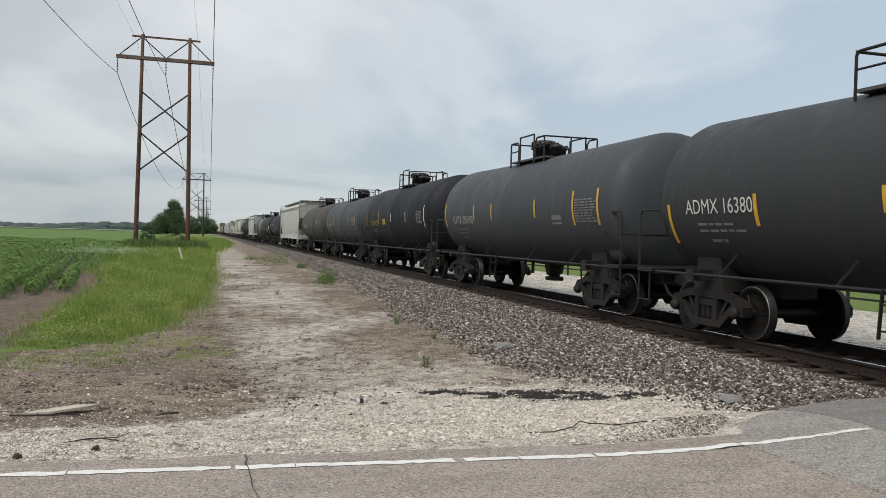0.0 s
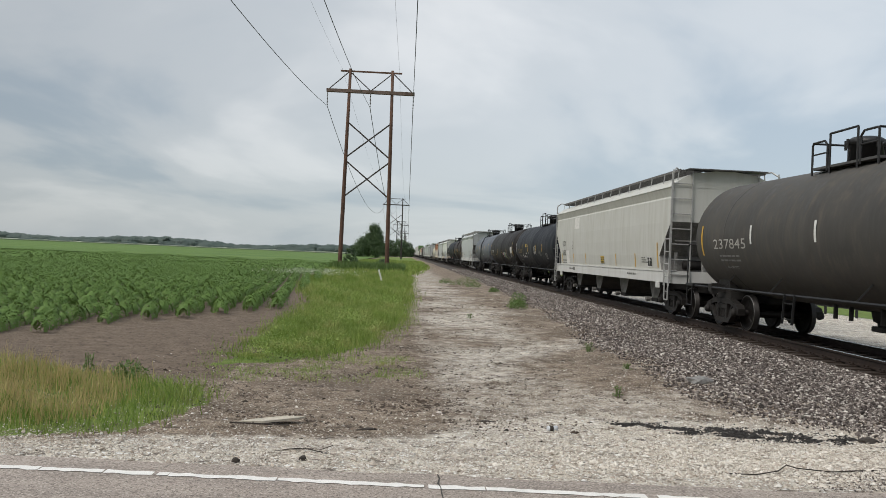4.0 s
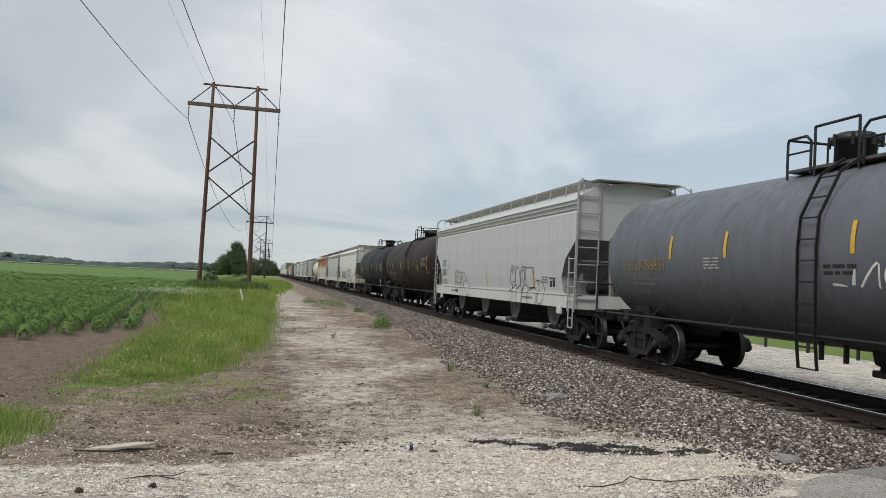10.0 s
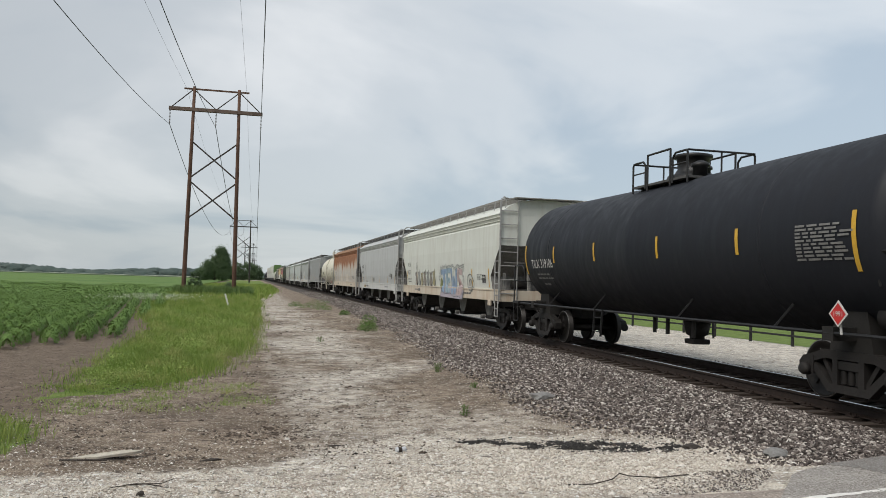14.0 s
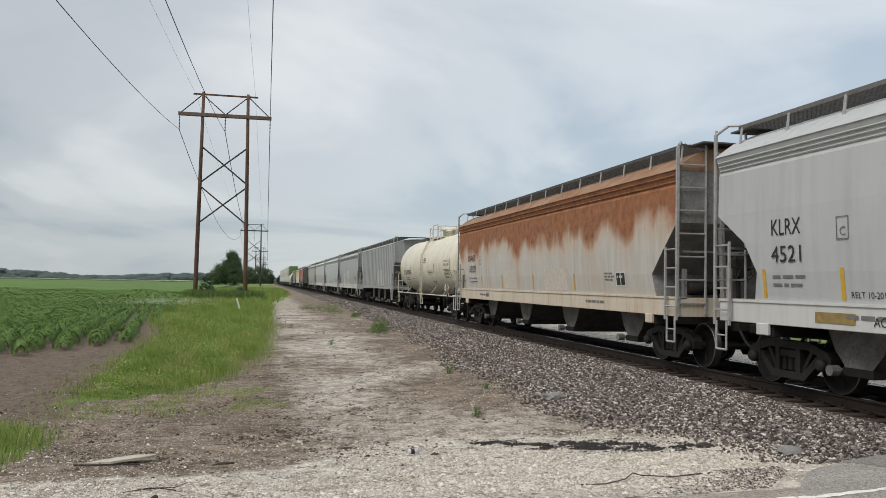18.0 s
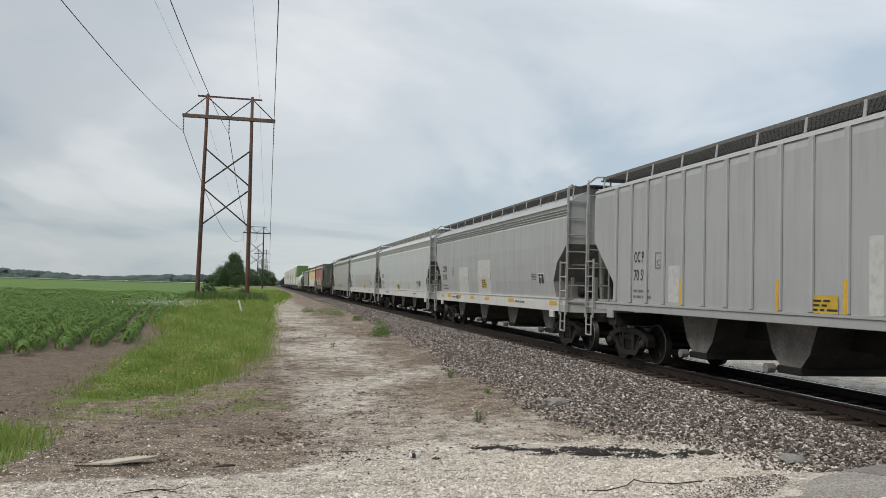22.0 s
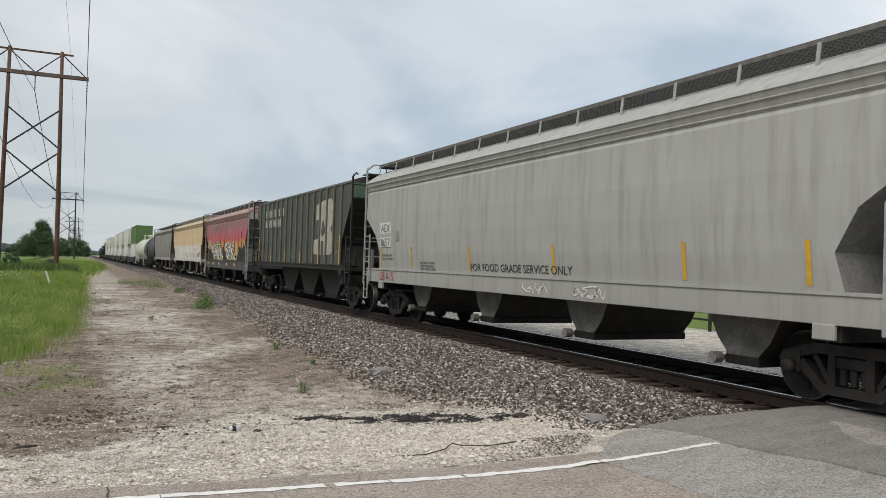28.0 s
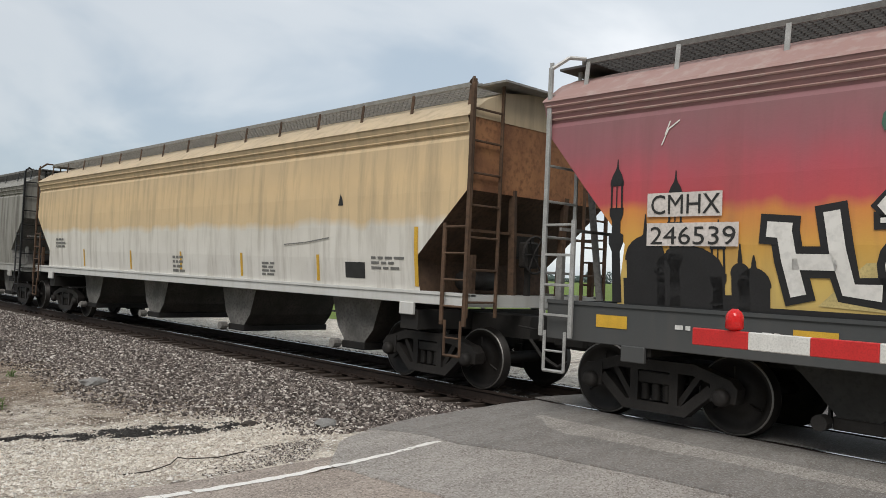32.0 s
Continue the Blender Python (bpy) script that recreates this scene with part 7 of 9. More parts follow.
def build_specs():
    l = LEN
    hs = dict(z0=1.48, z1=1.95)
    tank(L=l[0], ladder=False, ends=(-6.02, 6.2), r=1.5, zc=2.45, platform=2.2, paint="slate_black_tank", label="black tank car with white stencilled lettering", strips=ys(-3.42, -0.9, 2.0, z0=1.9, z1=2.4) + ys(-5.86, 5.6, z0=1.6, z1=2.3),
         marks=[marks_tank(1, "ADMX 16380", -5.32, -3.48, 2.24)])
    tank(L=l[1], ladder=False, ends=(-5.78, 6.35), r=1.53, zc=2.47, paint="charcoal_tank", label="charcoal tank car with yellow reflector strips", strips=ys(-2.5, -0.88, 2.42, z0=2.16, z1=2.62) + ys(-5.6, 4.7, 5.94, z0=1.95, z1=2.75),
         marks=[marks_tank(2, "GATX 208100", -4.73, -2.63, 2.18, "letter_faded", table=(4.8, 5.85, 2.0, 2.55)), head_marks(3), patch(3.45, 4.0, 1.98, 2.2, "letter_grey")])
    tank(L=l[2], ladder=False, ends=(-5.6, 6.45), r=1.55, zc=2.5, paint="black_tank", label="glossy black tank car with yellow stencilled lettering", strips=ys(-5.34, z0=2.1, z1=2.85, mt="letter_yellow") + ys(-2.4, z0=2.25, z1=2.75, mt="letter_yellow") + ys(0.32, 3.08, z0=2.2, z1=2.6, mt="white_reflector") + ys(6.12, z0=1.95, z1=2.8, mt="white_reflector"),
         marks=[marks_tank(12, "UTLX 302274", -4.52, -2.42, 2.2, "letter_yellow", table=(4.95, 5.85, 2.1, 2.6), sticker=(-1.25, 2.22)), head_marks(4, text="UTLX")])
    tank(L=l[3], ladder=False, paint="charcoal_tank", label="dusty charcoal tank car with a raised centre band", strips=ys(-2.6, 0.2, 2.8) + ys(-5.4, 5.3, z0=1.9, z1=2.75), marks=[marks_tank(22, "63903", -4.6, -3.2, 2.2, "letter_faded", h=0.2, table=(4.2, 5.1, 2.1, 2.6))])
    tank(L=l[4], ladder=False, paint="dusty_tank", label="dusty black tank car with white lettering", strips=ys(-5.7, z0=1.9, z1=2.7) + ys(-2.6, 0.4, 3.2, mt="white_reflector"), marks=[marks_tank(32, "237845", -4.9, -2.9, 2.2, "letter_faded", table=(4.4, 5.4, 2.1, 2.6)), head_marks(5)])
    hopper(L=l[5], paint="warm_white", beads=[], sill="sill_light", label="warm white covered hopper car with a pale side sill", strips=ys(-7.63, -4.94, -2.41, 2.69, 5.28, **hs) + ys(7.79, z0=1.5, z1=2.3),
           marks=[marks_hopper(42, "OCPX", "61550", -7.48, -6.62, 2.45, 2.0, label=(6.95, 1.68), frame_x=-5.08), patch(-4.78, -3.79, 3.1, 3.62, "patch_white"), patch(-6.6, -5.9, 1.5, 2.1, "patch_white"), warn(0.62, 1.72, 0.55, 0.26)])
    tank(L=l[6], ladder=False, paint="black_tank", label="black tank car sprayed with small graffiti", strips=ys(-6.83, z0=1.9, z1=2.7, mt="white_reflector") + ys(-4.09, mt="letter_yellow") + ys(-1.68, 1.55, 3.7, z0=2.05, z1=2.5),
         marks=[marks_tank(52, "UTLX 668347", -5.92, -4.12, 2.14, "letter_tan"), patch(-2.75, -1.85, 2.38, 2.58, "letter_yellow"), patch(-2.25, -1.85, 2.41, 2.55, "letter_black", 0.008), tag(-3.9, 1.62, 2.6, 0.42, 7, "ink_white", 3, 0.03), tag(0.72, 1.85, 0.75, 0.62, 4, "ink_white", 4, 0.045),
                tag(2.5, 1.8, 1.1, 0.35, 5, "letter_grey", 5, 0.03), lambda c, s, L: (plate(c, "label_holder", 4.7, 5.25, 1.66, 1.96, s, M["letter_grey"]), plate(c, "label_panel", 4.74, 5.21, 1.7, 1.92, s, M["letter_black"], 0.01))])
    tank(L=l[7], ladder=False, ends=(-7.2, 7.25), paint="umber_tank", label="brownish black tank car with coloured graffiti", strips=ys(-7.12, 7.16, z0=1.8, z1=2.75) + ys(-2.29, 0.43, 3.7, z0=1.88, z1=2.32),
         marks=[marks_tank(62, "GATX 91002", -6.78, -4.9, 2.17, sticker=(-3.23, 1.71)), head_marks(6), slab_letters, patch(5.89, 6.91, 1.98, 2.46, "letter_white"), lambda c, s, L: block(c, 5.95, 2.04, 0.9, 5, s, M["letter_grey"], 14, 0.03, 0.08), patch(5.75, 6.1, 1.66, 1.86, "letter_grey")])
    tank(L=l[8], paint="grey_tank", label="slate grey tank car with scratched white graffiti", strips=ys(-4.0, -1.95, 1.35, 3.05, z0=2.3, z1=2.78) + ys(6.47, z0=2.0, z1=2.85), ladder_x=0.43,
         marks=[marks_tank(72, "UTLX 86837", -6.14, -4.2, 2.2, "letter_tan", dim="letter_grey"), tag(-3.4, 1.35, 1.7, 0.65, 4, "ink_dim", 6, 0.05), tag(0.9, 1.5, 1.7, 0.7, 5, "ink_white", 7, 0.05),
                lambda c, s, L: (block(c, -2.7, 2.28, 0.5, 4, s, M["letter_faded"], 8, 0.03, 0.06), block(c, 0.7, 2.1, 0.7, 2, s, M["letter_black"], 9, 0.05, 0.1), block(c, 2.2, 2.12, 0.8, 2, s, M["letter_grey"], 10, 0.05, 0.1))])
    hopper(L=l[9], paint="pale_grey", board="board_pale", sill="sill_light", round_end=True, label="pale grey covered hopper car with black outline graffiti", strips=ys(-7.77, -5.16, 0.06, 5.46, z0=1.5, z1=2.1),
           marks=[marks_hopper(82, "UTCX", "53631", -7.55, -6.85, 2.45, 2.05, label=(7.2, 1.75), frame_x=-6.35), patch(-5.75, -5.5, 1.55, 1.8, "letter_white"), line_graffiti])
    tank(L=l[10], ends=(-7.45, 7.2), r=1.62, zc=2.6, paint="brown_tank", label="dull brown tank car with yellow reflector strips", strips=ys(-4.54, -1.38, 1.34, 4.2, z0=2.15, z1=2.65) + ys(-7.07, 6.77, z0=1.95, z1=2.9), dome=1, ladder_x=0.07,
         marks=[marks_tank(92, "CBTX 741858", -6.14, -3.83, 1.95, "letter_faded", h=0.22, table=(5.37, 6.49, 2.34, 2.78)), patch(3.0, 3.9, 1.6, 1.85, "letter_grey")])
    tank(L=l[11], ends=(-6.82, 7.3), r=1.575, zc=2.56, ladder=False, paint="black_tank", label="matt black tank car with a red hazard placard", strips=ys(-4.41, -1.72, 1.43, 4.26, z0=2.25, z1=2.7) + ys(-6.72, 7.06, z0=1.95, z1=2.8), dome=2, dome_x=0.1, ladder_x=-1.6,
         marks=[marks_tank(102, "TILX 319106", -6.24, -4.55, 2.25, table=(5.81, 6.93, 2.1, 2.66)), placard(6.77, 1.35, "1991"), head_marks(7, text="TILX", table="letter_white")])
    hopper(L=l[12], paint="green_white", board="board_pale", sill="rust_sill", label="off-white covered hopper car with pastel graffiti and a rust-stained sill", strips=ys(-7.55, -5.0, 5.29, 7.5, z0=1.5, z1=2.15),
           marks=[marks_hopper(112, "ACFX", "46215", -7.34, -6.6, 2.5, 2.1, "letter_dim", h=0.22, label=(6.9, 1.8)), colour_piece])
    hopper(L=l[13], paint="blue_grey", sill="sill_light", label="blue-grey covered hopper car with a beaded roof edge", round_end=True, strips=ys(-6.95, -5.1, -1.95, 1.23, 4.4, 6.9, **hs), roof="blue_grey", beads=[3.73, 3.80, 3.87],
           marks=[marks_hopper(122, "KLRX", "4521", -6.72, -5.97, 2.62, 2.19, h=0.26, label=(6.0, 1.9), frame_x=-5.05), patch(-1.75, -0.88, 1.55, 1.81, "patch_dark"),
                  lambda c, s, L: (lettering(c, "RELT 10-2018", -4.95, 1.52, 0.09, s, M["letter_black"], "repair_stencil"), lettering(c, "ACF AIRSLIDE", -4.5, 1.14, 0.13, sill_surf, M["letter_black"], "builder_stencil"), plate(c, "sill_label", -5.7, -4.85, 1.14, 1.30, sill_surf, M["letter_tan"], 0.006))])
    hopper(L=l[14], paint="rusty_grey", sill="rust_sill", roof="rusty_roof", board="grating", label="grey covered hopper car heavily rust-streaked from the roof", strips=ys(-5.68, -3.02, 0.28, 3.62, z0=1.5, z1=1.95),
           marks=[marks_hopper(132, "NAHX", "620329", -7.40, -6.55, 2.63, 2.22, h=0.26, label=(6.5, 1.8), frame_x=-5.8), patch(-7.62, -7.44, 2.5, 2.74, "red_faded", 0.008), patch(-2.76, -1.38, 1.5, 2.11), patch(1.28, 3.12, 1.5, 2.1)], end_top="shade_steel")
    tank(L=l[15], ends=(-6.43, 6.85), paint="cream_tank", steel="cream_pipe", label="clean cream pressure tank car with cream railings", r=1.55, zc=2.57, dome=1, dome_x=0.12, platform=1.35, ladder_x=0.3,
         strips=ys(-3.08, -0.24, 3.18, z0=2.15, z1=2.6, mt="letter_olive") + ys(-6.38, 6.62, z0=1.9, z1=2.75, mt="letter_olive"),
         marks=[marks_tank(142, "UTLX 902348", -5.28, -3.14, 2.24, "letter_black", table=(5.35, 6.45, 1.86, 2.30)), placard(6.02, 1.41, None), placard(6.5, 1.41, "1040"),
                lambda c, s, L: (lettering(c, "ETHYLENE OXIDE", 5.35, 2.60, 0.1, s, M["letter_black"], "contents_stencil", fit=1.1), lettering(c, "INHALATION HAZARD", 5.35, 2.44, 0.1, s, M["letter_black"], "contents_stencil", fit=1.15),
                                 block(c, 0.67, 2.86, 0.45, 3, s, M["letter_dim"], 21, 0.05, 0.09), block(c, 1.62, 2.22, 1.3, 3, s, M["letter_dim"], 22, 0.035, 0.075), block(c, -2.88, 1.86, 0.4, 3, s, M["letter_dim"], 23, 0.05, 0.07)), warn(2.62, 1.64, 0.9, 0.3)])
    hopper(L=l[16], paint="mid_grey", style="ribbed", posts=20, post_x=(-7.28, 0.783), label="grey ribbed covered hopper car with outside posts", sill="mid_grey", eave=4.18, board_z=4.52, sill_top=1.38, sill_low=1.2, end=(0.9, 2.15, 2.9, 1.8), end_top="mid_grey",
           strips=ys(-4.15, -1.02, 0.55, 3.68, 6.03, z0=1.4, z1=1.9), marks=[marks_hopper(152, "OC PX", "70 594", -6.35, -5.72, 2.43, 2.03, h=0.24, sill_text=False, frame_x=-5.2), lambda c, s, L: warn(0.02, 1.5, 0.66, 0.32)(c, lambda z: 1.53, L), patch(-4.75, -4.1, 1.45, 2.2, "patch_mid"), patch(0.95, 3.9, 1.4, 2.5, "patch_mid")])
    hopper(L=l[17], paint="mid_grey", round_end=True, label="grey covered hopper car with orange reflectors along the sill", sill="sill_light", roof="mid_grey", strips=[], beads=[3.73, 3.80, 3.87],
           marks=[marks_hopper(162, "OCPX", "71101", -7.12, -6.3, 2.47, 2.11, h=0.27, label=(6.48, 1.97), frame_x=-5.1), lambda c, s, L: [plate(c, "reflector_strip", x - 0.3, x + 0.3, 1.22, 1.34, sill_surf, M["yellow"]) for x in (-7.2, -5.9, -4.0, -1.8, 0.4, 3.4, 7.46)],
                  patch(-3.97, -2.4, 1.43, 2.49, "patch_mid"), patch(-0.87, 0.9, 1.45, 2.7, "patch_mid"), warn(0.0, 1.83)])
    hopper(L=l[18], paint="pale_grey", beads=[], board="board_pale", sill="sill_light", label="pale grey covered hopper car with an even coat", strips=ys(-7.7, -5.27, -2.52, 0.19, 2.77, 5.6, **hs),
           marks=[marks_hopper(172, "OCPX", "61214", -7.52, -6.68, 2.34, 1.87, label=(6.3, 1.8), frame_x=-5.3), warn(-0.68, 1.6, 0.75, 0.32), lambda c, s, L: [plate(c, "roof_drip", x - 0.05, x + 0.06, 3.45, 3.85, s, M["drip"], 0.006) for x in (-3.73, 0.22)]])
    hopper(L=l[19], paint="pale_grey", beads=[], board="board_pale", sill="sill_light", label="pale grey covered hopper car with a broad darker painted-out band", strips=ys(-7.6, -4.62, -2.38, 0.08, 2.51, 5.03, z0=1.5, z1=1.98) + ys(7.77, z0=1.5, z1=2.3),
           marks=[marks_hopper(182, "OCPX", "61209", -7.52, -6.56, 2.45, 2.0, label=(6.22, 1.83)), lambda c, s, L: plate(c, "painted_out_band", -4.8, 6.47, 1.47, 2.52, s, M["patch_band"], 0.004, "darker grey painted-out band"), warn(1.68, 1.57)])
    hopper(L=l[20], paint="dirty_grey", round_end=True, sill="dirty_grey", roof="dirty_grey", label="weathered grey covered hopper car lettered for food service", strips=ys(-7.69, -5.32, -1.87, 1.65, 5.2, 7.4, z0=1.5, z1=2.05),
           marks=[lambda c, s, L: (plate(c, "number_panel", -7.66, -6.81, 2.44, 2.75, s, M["patch_white"]), lettering(c, "AEX", -7.58, 2.48, 0.23, lambda z: s(z) + 0.006, M["letter_dim"], "reporting_mark", fit=0.7),
                                   plate(c, "number_panel", -7.66, -6.81, 2.05, 2.33, s, M["patch_white"]), lettering(c, "8657", -7.6, 2.08, 0.23, lambda z: s(z) + 0.006, M["letter_dim"], "car_number", fit=0.72),
                                   lettering(c, "FOR FOOD GRADE SERVICE ONLY", -1.83, 1.50, 0.16, s, M["letter_black"], "service_lettering", fit=4.1), block(c, -4.75, 1.62, 1.0, 3, s, M["letter_dim"], 3, 0.05, 0.08),
                                   block(c, -7.55, 1.80, 0.8, 2, s, M["letter_dim"], 4, 0.05, 0.1), plate(c, "plate_mark", -6.42, -6.18, 2.22, 2.5, s, M["patch_dark"]), lettering(c, "UB 4-15", -7.75, 1.12, 0.24, sill_surf, M["red_faded"], "chalk_mark", fit=1.1),
                                   scribble(c, 0.6, 1.12, 0.9, 0.2, 5, sill_surf, M["ink_white"], 9, 0.03), scribble(c, 2.2, 1.12, 1.2, 0.2, 6, sill_surf, M["ink_white"], 10, 0.03))])
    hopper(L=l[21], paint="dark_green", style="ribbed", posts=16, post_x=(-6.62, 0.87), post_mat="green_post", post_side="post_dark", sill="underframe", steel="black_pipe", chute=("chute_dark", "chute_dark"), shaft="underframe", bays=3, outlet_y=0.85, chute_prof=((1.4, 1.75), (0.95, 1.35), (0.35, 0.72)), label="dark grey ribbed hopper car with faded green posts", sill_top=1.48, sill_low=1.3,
           eave=4.27, end=(1.05, 2.2, 3.7, 2.15), end_top="green_post", end_paint="chute_dark", frame="chute_dark", board_z=4.46, boards=False, chute_low=0.25, strips=ys(-6.62, z0=1.5, z1=2.55) + ys(-4.01, -1.40, 1.21, 3.82, z0=1.5, z1=2.0) + ys(6.43, z0=1.5, z1=2.5), marks=[emblem])
    hopper(L=l[22], paint="mural", sill="dark_sill", roof="pink_roof", bead="pink_roof", label="covered hopper car painted with a sunset skyline mural", end_top="dirty_grey", sill_low=0.95, bays=3, bay_pitch=3.85, chute=("chute_dark", "chute_dark"), shaft="underframe", outlet_y=0.95, chute_prof=((1.05, 0.85), (0.72, 0.50), (0.40, 0.20)), chute_low=0.30, round_end=False,
           end=(0.62, 1.88, 3.62, 2.15), beads=[3.75, 3.83, 3.91], strips=[], marks=[mural])
    hopper(L=l[23], paint="tan", steel="rust_brown", board="board_pale", sill="sill_light", sill_low=1.25, label="tan and white covered hopper car with a rust-brown end", end_top="rust_orange", end_paint="rust_brown", frame="rust_brown", strips=ys(-5.4, -2.3, 0.4, 3.04, 5.66, z0=1.5, z1=1.95) + ys(8.24, z0=1.5, z1=2.4), roof="tan", bead="tan",
           marks=[lambda c, s, L: (block(c, -7.6, 2.2, 0.7, 3, s, M["letter_dim"], 3), block(c, 7.15, 1.9, 0.6, 3, s, M["letter_dim"], 4, 0.04, 0.08), plate(c, "label_holder", 6.45, 6.98, 1.58, 1.84, s, M["letter_black"]), block(c, 3.8, 1.75, 0.45, 4, s, M["letter_dim"], 6, 0.04, 0.07), block(c, 0.0, 1.8, 0.5, 4, s, M["letter_dim"], 7),
                                   stroke(c, "paint_scratch", [(4.6, 2.12), (5.3, 2.16), (6.0, 2.24)], 0.02, s, M["letter_dim"]), outline_shape(c, "dent_mark", [(6.24, 2.78), (6.38, 2.78), (6.36, 2.88), (6.30, 2.98)], s, M["letter_black"], 0.008))])
    hopper(L=l[24], paint="dark_streaked", sill="dirty_grey", sill_low=1.2, label="grey covered hopper car streaked with dark grime", strips=ys(-5.4, -2.3, 2.0, 5.0, z0=1.5, z1=1.95), roof="dark_streaked", bead="dark_streaked", steel="black_pipe", marks=[])
    tank(L=l[25], paint="charcoal_tank", label="charcoal tank car with black top railings", strips=[], marks=[])
    tank(L=l[26], paint="pale_tank", label="pale greenish white tank car", strips=[], marks=[], steel="cream_pipe")


M["letter_faded"] = plain("dusty_white_stencil_paint", (0.50, 0.49, 0.46), 0.6, 0, 0.35, 6, 0.05)
M["letter_tan"] = plain("faded_ochre_stencil_paint", (0.36, 0.26, 0.09), 0.6, 0, 0.35, 9, 0.05)
M["letter_olive"] = plain("olive_reflector", (0.34, 0.29, 0.06), 0.5, 0, 0.2, 9, 0.05)
M["patch_white"] = plain("white_touch_up_paint", (0.74, 0.73, 0.70), 0.55, 0, 0.05, 1, 0.03)
M["patch_mid"] = plain("light_grey_touch_up_paint", (0.53, 0.535, 0.53), 0.55, 0, 0.05, 1, 0.03)
M["red_faded"] = plain("faded_red_paint", (0.45, 0.09, 0.08), 0.6, 0, 0.2, 5, 0.05)
M["drip"] = plain("brown_roof_drip", (0.30, 0.26, 0.21), 0.7, 0, 0.35, 5, 0.05)
M["ink_teal"] = plain("teal_spray_paint", (0.16, 0.34, 0.38), 0.5, 0, 0.25, 5, 0.05)
M["ink_olive"] = plain("olive_spray_paint", (0.24, 0.27, 0.09), 0.5, 0, 0.25, 5, 0.05)
M["ink_mist"] = plain("thin_grey_spray_paint", (0.42, 0.43, 0.42), 0.5, 0, 0.25, 5, 0.05)
M["ink_blue_pale"] = plain("washed_blue_spray_paint", (0.36, 0.50, 0.60), 0.5, 0, 0.25, 5, 0.05)
M["ink_pink_pale"] = plain("washed_pink_spray_paint", (0.60, 0.46, 0.46), 0.5, 0, 0.25, 5, 0.05)
M["ink_pale"] = plain("pale_grey_spray_paint", (0.50, 0.49, 0.46), 0.5, 0, 0.25, 5, 0.05)
M["ink_slate"] = plain("slate_spray_paint", (0.11, 0.13, 0.15), 0.5, 0, 0.3, 5, 0.05)
M["ink_lilac"] = plain("washed_lilac_spray_paint", (0.50, 0.45, 0.52), 0.5, 0, 0.2, 3, 0.05)
M["ink_dun"] = plain("dun_spray_paint", (0.36, 0.32, 0.28), 0.5, 0, 0.25, 5, 0.05)
M["ink_straw"] = plain("straw_spray_paint", (0.46, 0.41, 0.25), 0.5, 0, 0.25, 5, 0.05)
M["ink_dim"] = plain("scratched_grey_paint", (0.16, 0.165, 0.18), 0.6, 0, 0.4, 5, 0.05)
M["rust_sill"] = car_paint("rust_stained_sill_paint", (0.62, 0.57, 0.48), (0.40, 0.24, 0.12), 0.6, 0.55, low=0.1)
M["rusty_roof"] = plain("rust_brown_roof", (0.24, 0.10, 0.045), 0.85, 0, 0.5, 1.6, 0.4, c2=(0.34, 0.22, 0.14))
M["rust_orange"] = plain("orange_rust_end_paint", (0.36, 0.17, 0.075), 0.85, 0, 0.5, 1.4, 0.3, c2=(0.20, 0.09, 0.045))
M["rust_brown"] = plain("rust_brown_end_paint", (0.12, 0.07, 0.042), 0.85, 0, 0.5, 1.6, 0.4)
M["cream_pipe"] = plain("cream_painted_steel", (0.70, 0.66, 0.55), 0.5, 0, 0.25, 5, 0.1)
M["patch_band"] = car_paint("painted_out_grey", (0.42, 0.425, 0.42), (0.32, 0.31, 0.29), 0.2, 0.45, low=0.0)
M["pale_tank"] = car_paint("pale_green_white_tank_paint", (0.55, 0.58, 0.50), (0.3, 0.28, 0.22), 0.3, 0.5)
build_specs()

TRAIN = []
for i, (make, spec) in enumerate(CARS):
    TRAIN.append((make(spec), (ENDS[i] + ENDS[i + 1]) / 2, RAIL_Z))


# ---- container wagons at the far end
def well_wagon(L):
    car = new("well_car")
    tagged(car, "low dark container well car", "container car", "cars of the freight train")
    for sy in (-1, 1):
        bm = bmesh.new()
        y0, y1 = sorted((sy * 1.35, sy * 1.5))
        prism(bm, [(-L / 2 + 1.2, 1.05), (-L / 2 + 3.2, 0.45), (L / 2 - 3.2, 0.45), (L / 2 - 1.2, 1.05), (L / 2 - 1.2, 1.4), (L / 2 - 3.0, 1.25), (-L / 2 + 3.0, 1.25), (-L / 2 + 1.2, 1.4)], y0, y1)
        part("side_wall", bm, M["underframe"], car)
    bm = bmesh.new()
    box(bm, -L / 2 + 3.2, L / 2 - 3.2, -1.35, 1.35, 0.42, 0.5)
    for s in (-1, 1):
        box(bm, min(s * (L / 2 - 3.2), s * (L / 2 - 0.5)), max(s * (L / 2 - 3.2), s * (L / 2 - 0.5)), -1.3, 1.3, 0.95, 1.1)
    part("floor_pan", bm, M["underframe"], car)
    couplers(car, L)
    trucks(car, L, 1.4)
    return car


